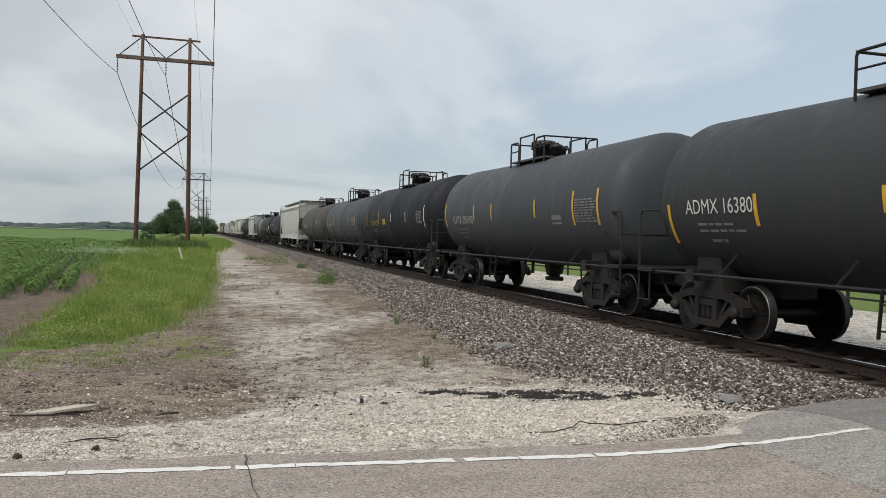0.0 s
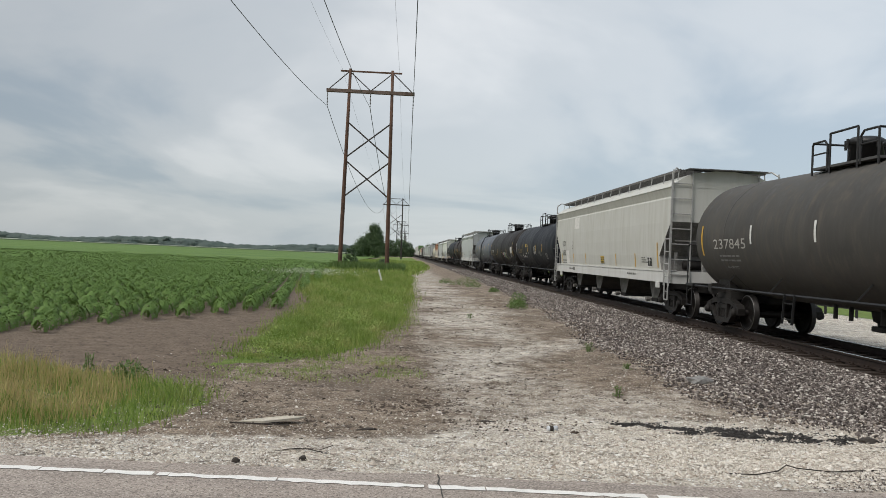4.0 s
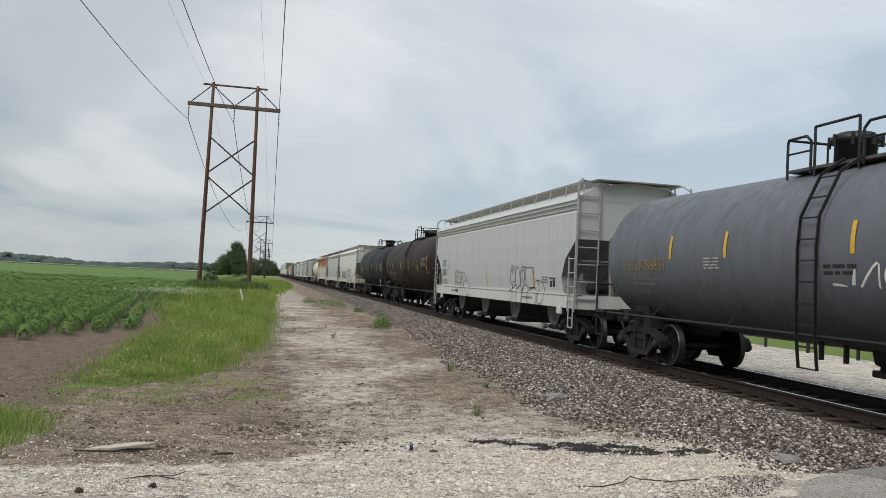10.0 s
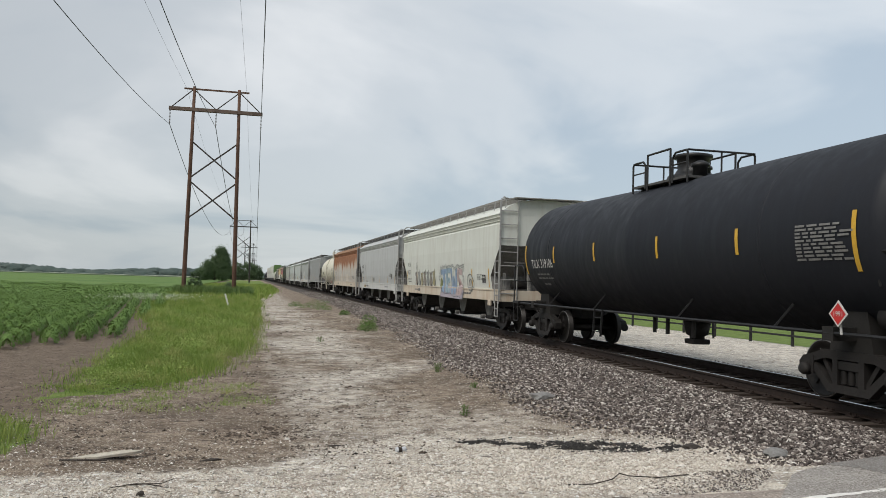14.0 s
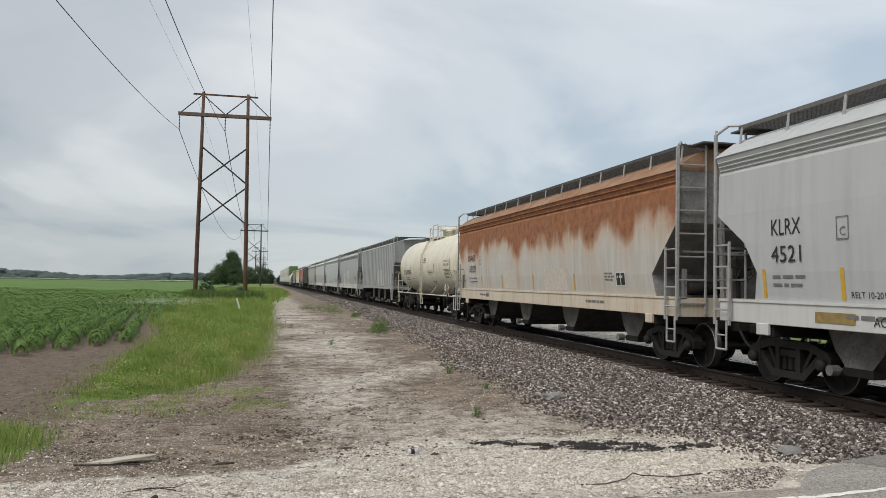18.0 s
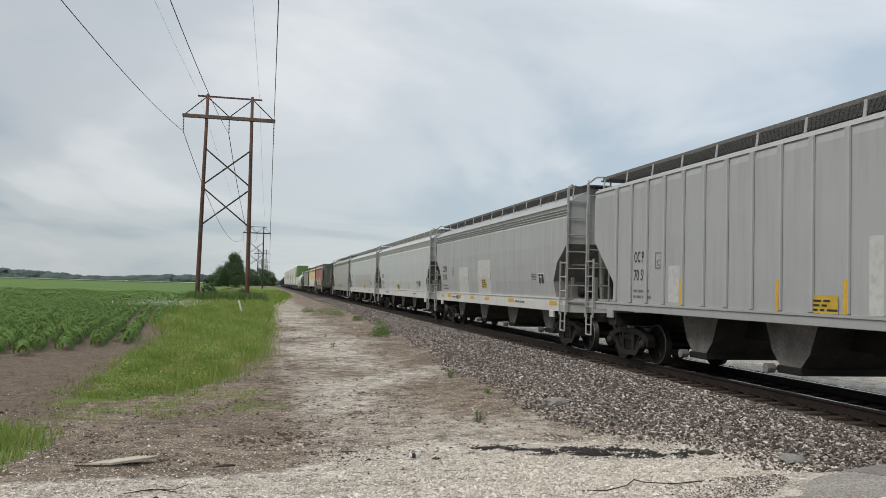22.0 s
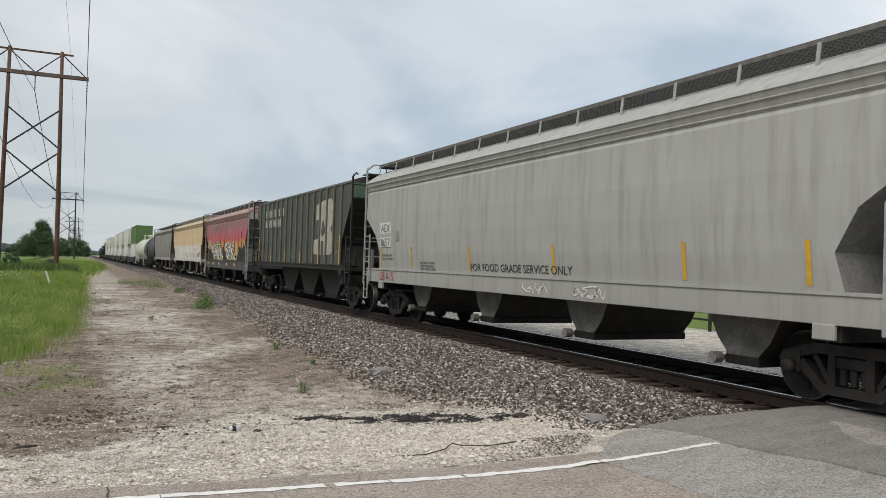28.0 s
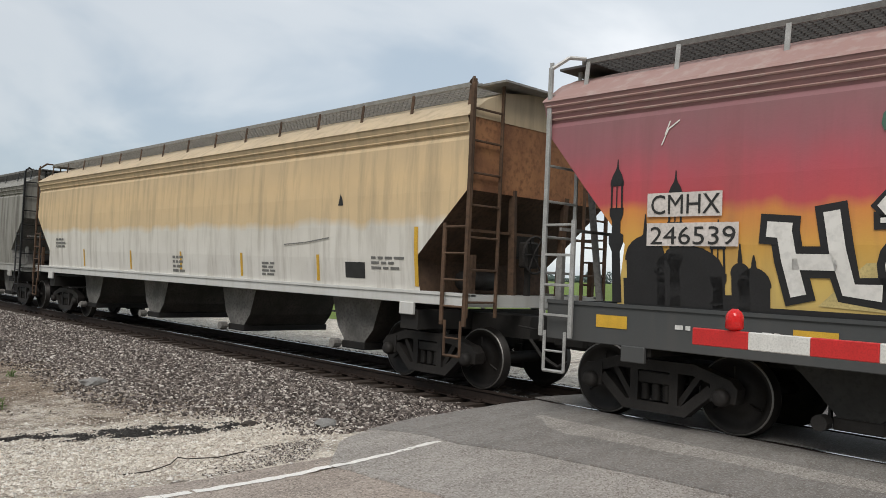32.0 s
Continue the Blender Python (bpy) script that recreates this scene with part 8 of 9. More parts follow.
def container(length, paint, label):
    ob = new("shipping_container")
    tagged(ob, label, "container", "containers on the train")
    bm = bmesh.new()
    h = 2.85
    for sy in (-1, 1):
        pts, n = [], int(length / 0.28)
        for i in range(n):
            x = -length / 2 + 0.12 + (length - 0.24) * i / n
            d = (length - 0.24) / n
            pts += [(x, 0), (x + d * 0.3, 0), (x + d * 0.5, 0.04), (x + d * 0.8, 0.04)]
        a = [bm.verts.new((x, sy * (1.2 - q), 0.12)) for x, q in pts]
        b = [bm.verts.new((x, sy * (1.2 - q), h - 0.1)) for x, q in pts]
        for i in range(len(pts) - 1):
            bm.faces.new((a[i], a[i + 1], b[i + 1], b[i]))
    part("side_panel", bm, M[paint], ob)
    bm = bmesh.new()
    box(bm, -length / 2 + 0.02, length / 2 - 0.02, -1.19, 1.19, h - 0.06, h)
    part("roof_panel", bm, M[paint], ob)
    for sx in (-1, 1):
        bm = bmesh.new()
        box(bm, sx * (length / 2 - 0.04) - 0.04, sx * (length / 2 - 0.04) + 0.04, -1.16, 1.16, 0.1, h - 0.06)
        part("end_wall", bm, M[paint], ob)
    bm = bmesh.new()
    for sy in (-1, 1):
        for z in (0.06, h - 0.08):
            box(bm, -length / 2, length / 2, sy * 1.2 - 0.02, sy * 1.2 + 0.02, z - 0.06, z + 0.06)
        for sx in (-1, 1):
            box(bm, sx * (length / 2 - 0.08) - 0.08, sx * (length / 2 - 0.08) + 0.08, sy * 1.2 - 0.025, sy * 1.2 + 0.025, 0, h)
    part("frame", bm, M[paint], ob)
    return ob


y_at = ENDS[-1]
stack = [("box_white", "box_green"), ("box_white", "box_white"), ("box_white", "box_white"), ("box_white", "box_white"), ("box_white", None), ("box_white", "box_white"), ("box_white", "box_white"), (None, None)]
for lo, hi in stack:
    WL = 21.5
    TRAIN.append((well_wagon(WL), y_at + WL / 2, RAIL_Z))
    if lo:
        TRAIN.append((container(12.2, lo, "white corrugated shipping container in a well car"), y_at + WL / 2, RAIL_Z + 0.5))
    if hi:
        TRAIN.append((container(12.2 if hi == "box_green" else 14.6, hi, "green corrugated shipping container on the upper deck" if hi == "box_green" else "white corrugated shipping container on the upper deck"), y_at + WL / 2, RAIL_Z + 0.5 + 2.86))
    y_at += WL
for i in range(3):
    spec = dict(CARS[25][1])
    spec["L"], spec["paint"], spec["label"] = 16.0, "black_tank", "far black tank car behind the containers"
    TRAIN.append((tank_car(spec), y_at + 8.0, RAIL_Z))
    y_at += 16.0


# ================= motion of the train =================
def travel(t):
    u = t / 32.0
    return 395.621 * u - 21.543 * u * u + 17.587 * u ** 3


# ================= growth =================
def leaf_quads(centres, size, rng, tilt=1.0, ratio=0.75, facing=None):
    """Small leaves: one quad each, turned at random, mostly facing up or the way that the plant's outside faces."""
    k = len(centres)
    nrm = rng.normal(0, tilt, (k, 3))
    if facing is None:
        nrm[:, 2] = np.abs(nrm[:, 2]) + 0.6
    else:
        nrm += facing
    nrm /= np.linalg.norm(nrm, axis=1)[:, None]
    a = np.cross(nrm, rng.normal(0, 1, (k, 3)))
    a /= np.linalg.norm(a, axis=1)[:, None] + 1e-9
    b = np.cross(nrm, a)
    s = np.asarray(size).reshape(-1, 1) * np.ones((k, 1))
    a, b = a * s, b * s * ratio
    v = np.stack([centres - a * 0.5, centres - b * 0.5 + a * 0.05, centres + a * 0.6, centres + b * 0.5 + a * 0.05], 1)
    f = np.arange(k * 4).reshape(k, 4)
    return v.reshape(-1, 3), f


def leaves_object(name, centres, size, rng, material, label="", category="", parent=None, tilt=1.0, kind="stuff", ratio=0.75, facing=None):
    v, f = leaf_quads(np.asarray(centres, float), size, rng, tilt, ratio, facing)
    ob = from_lists(name, v.tolist(), f.tolist(), material, parent)
    if category:
        tagged(ob, label, category, kind=kind)
    return ob


def blades_object(name, pts, height, width, rng, material, label, category, lean=0.35):
    """Grass: bent blades of five corners each."""
    p = np.asarray(pts, float)
    k = len(p)
    h = np.asarray(height).reshape(-1, 1) * rng.uniform(0.55, 1.15, (k, 1))
    w = np.asarray(width).reshape(-1, 1) * np.ones((k, 1))
    t = rng.uniform(0, 2 * np.pi, k)
    side = np.stack([np.cos(t), np.sin(t), np.zeros(k)], 1)
    t2 = rng.uniform(0, 2 * np.pi, k)
    out = np.stack([np.cos(t2), np.sin(t2), np.zeros(k)], 1) * h * lean * rng.uniform(0.3, 1.3, (k, 1))
    up = np.array([[0, 0, 1.0]])
    v = np.stack([p - side * w / 2, p + side * w / 2, p + up * h * 0.55 + out * 0.35 + side * w * 0.4, p + up * h * 0.55 + out * 0.35 - side * w * 0.4, p + up * h * 0.97 + out], 1)
    base = (np.arange(k) * 5)[:, None]
    quads, tris = (base + np.array([[0, 1, 2, 3]])).tolist(), (base + np.array([[3, 2, 4]])).tolist()
    ob = from_lists(name, v.reshape(-1, 3).tolist(), quads + tris, material)
    return tagged(ob, label, category, kind="stuff")


def in_poly(poly, x, y):
    hit = np.zeros(len(x), bool)
    for (x0, y0), (x1, y1) in zip(poly, poly[1:] + poly[:1]):
        if y0 == y1:
            continue
        hit ^= ((y0 > y) != (y1 > y)) & (x < (x1 - x0) * (y - y0) / (y1 - y0) + x0)
    return hit


def heights(x, y):
    return np.array([ground_z(a, b) for a, b in zip(x, y)])


def verge_grass():
    rng = np.random.default_rng(41)

    def fill(poly, x0, x1, y0, y1, n, h, w, name, material, label, ragged_edge=0.32, lean=0.6):
        x, y = rng.uniform(x0, x1, n), rng.uniform(y0, y1, n)
        jx = x + rng.normal(0, ragged_edge, n)
        keep = in_poly(poly, jx, y + rng.normal(0, ragged_edge, n))
        # thin and clumped towards the edges
        cl = np.sin(x * 2.3 + 1.7 * np.sin(y * 0.9)) * np.sin(y * 1.7 + np.sin(x * 1.3))
        keep &= rng.uniform(-1, 1, n) < 0.75 + 0.6 * cl
        x, y = x[keep], y[keep]
        hh = h * (0.8 + 0.3 * np.sin(x * 1.9 + y * 0.6) + 0.22 * np.sin(y * 3.1 + 2 * x) + 0.25 * np.sin(x * 5.3) * np.sin(y * 4.1))
        hh *= np.clip((y - 13.6) / 2.5, 0.35, 1) if material is M["grass"] and y0 > 13 else 1
        blades_object(name, np.stack([x, y, heights(x, y) - 0.01], 1), hh, w, rng, material, label, "grass", lean)

    fill(VERGE, -4.6, 0.6, 13.7, 30, 90000, 0.27, 0.011, "verge_grass", M["grass"], "tall bright green grass along the lane")
    fill(VERGE, -6.5, 1.2, 30, 70, 75000, 0.34, 0.022, "verge_grass", M["grass"], "tall bright green grass along the lane")
    fill(VERGE, -9, 4.5, 70, 190, 38000, 0.5, 0.07, "verge_grass", M["grass"], "tall bright green grass along the lane", 0.4)
    fill(NEAR_GRASS, -13, -2.2, 7.8, 13.5, 26000, 0.24, 0.010, "roadside_grass", M["grass"], "green grass at the roadside", 0.15)
    fill([(-14, 12.6), (-4.6, 12.4), (-3.5, 10.9), (-3.3, 8.8), (-14, 8.5)], -13, -3.2, 8.3, 12.8, 26000, 0.40, 0.009, "dry_grass", M["dry_grass"], "dry straw-coloured seeding grass at the roadside", 0.3, 0.25)
    # broad-leaved growth among the blades, in cushions
    n = 80000
    c = rng.uniform([-4.8, 14], [0.6, 46], (420, 2))
    i = rng.integers(0, 420, n)
    x, y = c[i, 0] + rng.normal(0, 0.28, n), c[i, 1] + rng.normal(0, 0.45, n)
    keep = in_poly(VERGE, x, y)
    x, y, i = x[keep], y[keep], i[keep]
    dist = np.hypot(x - c[i, 0], y - c[i, 1])
    z = np.clip(0.30 - 0.3 * dist, 0.05, 1) * rng.uniform(0.5, 1.15, len(x))
    leaves_object("verge_clover", np.stack([x, y, heights(x, y) + z], 1), rng.uniform(0.018, 0.042, len(x)), rng, M["clover"], "cushions of broad-leaved weeds in the verge", "weeds", tilt=0.6)
    # scattered low growth on the dirt
    n = 2600
    c = rng.uniform([-3.4, 12.4], [0.4, 15.2], (34, 2))
    i = rng.integers(0, 34, n)
    x, y = c[i, 0] + rng.normal(0, 0.16, n), c[i, 1] + rng.normal(0, 0.16, n)
    blades_object("lane_grass", np.stack([x, y, heights(x, y)], 1), 0.07, 0.007, rng, M["clover"], "short sparse grass tufts on the dirt", "grass", 0.9)
    # brush and weeds round the tower's feet
    n = 6000
    x, y = rng.uniform(-7.2, 0.2, n), rng.uniform(80.5, 88, n)
    blades_object("brush", np.stack([x, y, heights(x, y)], 1), 1.0, 0.06, rng, M["weed"], "tall grey-green weeds between the tower's poles", "weeds", 0.4)
    n = 900
    x, y = rng.normal(-6.2, 1.5, n), rng.normal(58, 3.5, n)
    keep = x < -2.5
    x, y = x[keep], y[keep]
    leaves_object("white_flowers", np.stack([x, y, heights(x, y) + rng.uniform(0.35, 0.6, len(x))], 1), rng.uniform(0.04, 0.09, len(x)), rng, M["flower"], "white wild flower heads in the verge", "flowers")


M["clover"] = leafy("verge_weed_leaves", (0.17, 0.25, 0.06), (0.27, 0.39, 0.09), (0.40, 0.49, 0.14), dry=(0.42, 0.36, 0.16))
verge_grass()


def bean_field():
    rng = np.random.default_rng(42)

    def plants(y0, y1, step, leaves, size, width, h, reach, name, stray=0.0):
        cs, ss, fs = [], [], []
        row = -14
        while True:
            x0 = -3.85 - 0.76 * row
            if x0 < reach(y1):
                break
            y = np.arange(y0, y1, step)
            y = y + rng.uniform(-0.3, 0.3, len(y)) * step
            x = x0 - 0.055 * (y - 25) * 2
            k = in_poly(CROP, x, y) & (x > reach(y)) & (rng.uniform(0, 1, len(y)) < 0.97)
            x, y = x[k], y[k]
            if len(x):
                n = len(x) * leaves
                xi, yi = np.repeat(x, leaves), np.repeat(y, leaves)
                yi = yi + rng.uniform(-0.7, 0.7, n) * step
                ph = 7.3 * row * row % 6.28
                xi = xi + 0.06 * np.sin(yi * 2.3 + ph) + 0.045 * np.sin(yi * 6.1 + 1.7 * row)
                bush = 0.80 + 0.24 * np.sin(yi * 9.5 + ph + 1.5 * np.sin(yi * 1.7 + row)) + 0.15 * np.sin(yi * 4.3 + 2.9 * ph)
                vig = bush * (0.95 + 0.12 * np.sin(xi * 0.7 + yi * 0.21)) * rng.uniform(0.9, 1.06, n)
                a = rng.uniform(-1.5, 1.5, n)
                z = h * vig * np.cos(a) ** 0.8
                far = 1.0 if y0 < 36 else 0.45  # the far rows show their closed tops
                fs.append(np.array([[far, far, 1.0]]) * np.stack([np.sin(a) * 1.2, -0.9 * np.cos(yi * 9.5 + ph + 1.5 * np.sin(yi * 1.7 + row)), np.cos(a) + 0.1], 1))
                cs.append(np.stack([xi + width * vig * np.sin(a), yi, heights_flat(xi) + z * (1 - 0.3 * (stray > 0.2))], 1) + rng.uniform(-stray, stray, (n, 1)) * np.array([[1, 0, 0]]))
                ss.append(rng.uniform(0.7, 1.2, n) * size)
            row += 1
        leaves_object(name, np.concatenate(cs), np.concatenate(ss), rng, M["bean"], "rows of leafy green bean plants", "bean plants", tilt=0.13, facing=np.concatenate(fs))

    plants(16, 36, 0.13, 130, 0.044, 0.20, 0.42, lambda y: -0.53 * y - 2, "bean_plants")
    plants(36, 70, 0.22, 74, 0.07, 0.23, 0.42, lambda y: -0.53 * y - 2, "bean_plants", 0.05)
    plants(70, 135, 0.5, 26, 0.20, 0.40, 0.46, lambda y: -0.53 * y - 2, "bean_plants", 0.38)
    # closed canopy far off
    xs = lines((-900, -200, 70), (-200, -20, 6), (-20, -9.5, 2))
    yl = lines((118, 200, 4), (200, 470, 18))
    verts = [(x, y, 0.30 + 0.08 * wob(x, y, 0.15) + 0.06 * math.sin(x * 2.1)) for y in yl for x in xs]
    n = len(xs)
    faces = [(j * n + i, j * n + i + 1, (j + 1) * n + i + 1, (j + 1) * n + i) for j in range(len(yl) - 1) for i in range(n - 1)]
    tagged(from_lists("bean_canopy", verts, faces, M["canopy"], smooth=True), "closed green canopy of the far bean field", "bean field", kind="stuff")
    verts = [(-1500, 640, 0.5), (-25, 640, 0.5), (-25, 860, 0.6), (-1500, 860, 0.6), (-1500, 640, 0), (-25, 640, 0), (-25, 860, 0)]
    tagged(from_lists("far_field", verts, [(0, 1, 2, 3), (0, 4, 5, 1), (1, 5, 6, 2)], M["far_strip"]), "pale strip of ripening crop in the distance", "field", kind="structure")
    yl, verts = [470, 520, 600, 640], []
    xs = [-1500, -600, -200, -60, -12]
    verts = [(x, y, 0.5) for y in yl for x in xs]
    faces = [(j * 5 + i, j * 5 + i + 1, (j + 1) * 5 + i + 1, (j + 1) * 5 + i) for j in range(3) for i in range(4)]
    tagged(from_lists("far_field", verts, faces, M["dark_crop"]), "dark green crop beyond the bean field", "field", kind="structure")


M["dark_crop"] = plain("dark_green_crop", (0.045, 0.085, 0.025), 0.9, 0, 0.3, 0.05, 0.2)


def heights_flat(x):
    return np.full(len(x), 0.02)


bean_field()


def tree(x, y, h, crown, seed, label, leaf=0.55, count=2600, trunk=0.22, lobes=None, material="tree", stem=0.28):
    """Tapered trunk with limbs, and a crown of leaf clumps with gaps and an uneven outline."""
    rng = np.random.default_rng(seed)
    root = new("tree")
    tagged(root, label, "tree")
    bm = bmesh.new()
    lathe(bm, [(-0.3, trunk * 1.4), (0.3, trunk * 1.05), (h * 0.3, trunk * 0.8), (h * 0.6, trunk * 0.45), (h * 0.82, trunk * 0.12)], "Z", 9)
    for k in range(9):
        t, z = k * 2.4 + seed, h * (0.22 + 0.06 * k)
        r = crown * rng.uniform(0.4, 0.8)
        a, b = Vector((0, 0, z)), Vector((r * math.cos(t), r * math.sin(t), z + r * 0.6))
        m = a.lerp(b, 0.5) + Vector((0, 0, 0.15 * r))
        rod(bm, a, m, trunk * 0.35, 5)
        rod(bm, m, b, trunk * 0.2, 5)
    part("trunk", bm, M["bark"], root)
    lobes = lobes or [(0, 0, 0.62, 1.0), (0.35, 0.1, 0.5, 0.7), (-0.4, -0.1, 0.45, 0.7), (0.1, 0.2, 0.8, 0.6)]
    clumps = []
    for lx, ly, lz, s in lobes:
        for _ in range(int(26 * s)):
            d = rng.normal(0, 1, 3)
            d /= np.linalg.norm(d)
            r = rng.uniform(0.55, 1.0) ** 0.6
            clumps.append((lx * crown + d[0] * r * crown * 0.62 * s, ly * crown + d[1] * r * crown * 0.62 * s, lz * h + d[2] * r * h * (1 - stem) * 0.36 * s, rng.uniform(0.5, 1.0)))
    clumps = np.array(clumps)
    clumps[:, 2] = np.clip(clumps[:, 2], h * stem * 0.6, h)
    i = rng.integers(0, len(clumps), count)
    c = clumps[i]
    sp = crown * 0.16
    pts = c[:, :3] + rng.normal(0, 1, (count, 3)) * (c[:, 3:] * sp)
    out = (pts - c[:, :3]) / sp + 0.6 * (c[:, :3] - np.array([[0, 0, 0.5 * h]])) / crown
    out[:, 2] += 0.5
    leaves_object("crown", pts, rng.uniform(0.6, 1.2, count) * leaf, rng, M[material], parent=root, tilt=0.35, facing=out)
    root.matrix_world = pose(x, y, 0)
    return root


M["bark"] = plain("grey_brown_bark", (0.10, 0.082, 0.065), 0.9, 0, 0.4, 3, 0.5)
tree(-12.4, 300, 12.2, 5.4, 5, "broad dark green tree standing beyond the towers", 0.42, 30000, 0.3,
     [(-0.64, 0, 0.20, 0.6), (-0.36, 0, 0.34, 0.62), (0.0, 0, 0.28, 0.65), (0.12, 0, 0.52, 0.6), (0.5, 0, 0.28, 0.65), (0.5, 0, 0.54, 0.6), (0.36, 0, 0.80, 0.5), (0.6, 0.1, 0.70, 0.45)], stem=0.02)
for i, (tx, ty, th, tc) in enumerate([(-10, 432, 8.0, 4.5), (-6, 440, 10.0, 4.5), (-1, 452, 11.0, 4.8), (3.2, 470, 9.5, 3.8), (18.5, 560, 9.0, 4.5), (24, 600, 11.0, 5.5), (31, 640, 12.0, 6.0), (40, 620, 10.0, 5.0), (3, 700, 12.0, 5.0), (21, 420, 6.5, 3.5)]):
    tree(tx, ty, th, tc, 60 + i, "leafy green trackside tree in the distance", 0.7, 2600, 0.22, [(0, 0, 0.28, 1.0), (0.5, 0.1, 0.3, 0.8), (-0.5, 0, 0.28, 0.8), (0.1, 0, 0.6, 0.8), (-0.2, 0, 0.75, 0.5)], stem=0.04)
tree(-5.35, 84.5, 2.6, 0.85, 91, "leafy sapling bush at the foot of the tower pole", 0.16, 900, 0.03, stem=0.1)
tree(-2.1, 86.0, 1.3, 1.2, 92, "low rounded bush between the tower's poles", 0.16, 900, 0.03, stem=0.05)


def far_woods():
    rng = np.random.default_rng(51)
    cs, ss, fs = [], [], []

    def belt(n, xa, ya, xb, yb, h0, h1, depth, leaf):
        for k in range(n):
            t = rng.uniform(0, 1)
            x, y = xa + (xb - xa) * t + rng.normal(0, depth * 0.3), ya + (yb - ya) * t + rng.normal(0, depth)
            h, w = rng.uniform(h0, h1) * (0.8 + 0.3 * math.sin(t * 37)), rng.uniform(5, 9)
            m = 70
            d = rng.normal(0, 1, (m, 3))
            d /= np.linalg.norm(d, axis=1)[:, None]
            cs.append(np.stack([x + d[:, 0] * w, y + d[:, 1] * w * 0.5, np.clip(h * 0.52 + d[:, 2] * h * 0.5, 0.3, None)], 1))
            fs.append(0.3 * d + np.array([[0, -0.8, 0.45]]))
            ss.append(rng.uniform(0.7, 1.3, m) * leaf)

    belt(760, -1150, 900, 60, 960, 4.6, 8.6, 15, 3.0)
    belt(34, -560, 880, -470, 885, 9, 12, 6, 3.0)
    belt(40, -420, 700, -60, 720, 2, 4, 8, 1.4)
    belt(160, 80, 960, 900, 500, 8, 14, 20, 3.0)
    belt(160, 900, 500, 900, -600, 8, 14, 20, 3.0)
    belt(120, -1150, 900, -1300, -300, 8, 14, 20, 3.0)
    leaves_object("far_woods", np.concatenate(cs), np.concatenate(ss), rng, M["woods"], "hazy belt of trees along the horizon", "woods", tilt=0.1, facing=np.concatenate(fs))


far_woods()


def weed(x, y, h, w, seed, label, n=220, leaf=0.07):
    rng = np.random.default_rng(seed)
    root = new("weed")
    tagged(root, label, "weed", "weeds on the lane")
    bm = bmesh.new()
    for k in range(7):
        t = rng.uniform(0, 6.28)
        pipe(bm, [(0.03 * math.cos(t), 0.03 * math.sin(t), -0.02), (w * 0.35 * math.cos(t), w * 0.35 * math.sin(t), h * 0.5), (w * 0.6 * math.cos(t), w * 0.6 * math.sin(t), h * rng.uniform(0.7, 1.0))], 0.006, 4)
    part("stems", bm, M["weed"], root)
    r = np.sqrt(rng.uniform(0, 1, n)) * w
    t = rng.uniform(0, 6.28, n)
    z = rng.uniform(0.08, 1.0, n) * h * (1 - 0.5 * (r / w) ** 2)
    leaves_object("leaves", np.stack([r * np.cos(t), r * np.sin(t), z], 1), rng.uniform(0.6, 1.2, n) * leaf, rng, M["weed"], parent=root, tilt=1.2, ratio=0.4)
    root.matrix_world = pose(x, y, ground_z(x, y) if x < 4.9 else 0.1)


for i, (wx, wy, wh, ww) in enumerate([(4.8, 33.4, 0.55, 0.35), (4.3, 30.2, 0.45, 0.4), (4.55, 31.6, 0.3, 0.3), (4.7, 57.5, 0.5, 0.9), (3.0, 55.6, 0.4, 0.5), (3.9, 53, 0.4, 0.9), (4.4, 50, 0.35, 0.5), (5.0, 44, 0.3, 0.3)]):
    weed(wx, wy, wh, ww, 100 + i, "bushy green weed clump on the stony lane", 320, 0.09)
for i, (wx, wy, wh, ww) in enumerate([(3.16, 11.71, 0.18, 0.08), (3.95, 17.0, 0.24, 0.14), (2.2, 26, 0.2, 0.12), (4.1, 14.6, 0.12, 0.1)]):
    weed(wx, wy, wh, ww, 120 + i, "thin grey-green weed sprig in the gravel", 60, 0.04)
weed(-3.85, 11.9, 0.30, 0.24, 140, "bushy dark green weed at the field edge", 420, 0.06)
weed(-4.6, 12.4, 0.32, 0.1, 141, "thin dark green weed at the field edge", 70, 0.05)


# ================= small things on the ground =================
def lump(name, x, y, sx, sy, sz, seed, material, label, category, dz=0.0, turn=0.0):
    rnd = random.Random(seed)
    bm = bmesh.new()
    bmesh.ops.create_icosphere(bm, subdivisions=2, radius=1.0)
    for v in bm.verts:
        k = 1 + 0.40 * noise.noise(v.co * 1.3 + Vector((seed, 0, 0))) + 0.16 * noise.noise(v.co * 3.7 + Vector((0, seed, 0)))
        v.co = Vector((v.co.x * sx * k, v.co.y * sy * k, max(v.co.z, -0.5) * sz * k))
    ob = part(name, bm, material)
    ob.matrix_world = pose(x, y, (ground_z(x, y) if x < 5 else max(ground_z(x, y), bed_z(x))) + sz * 0.35 + dz, 0, 0, turn)
    return tagged(ob, label, category)


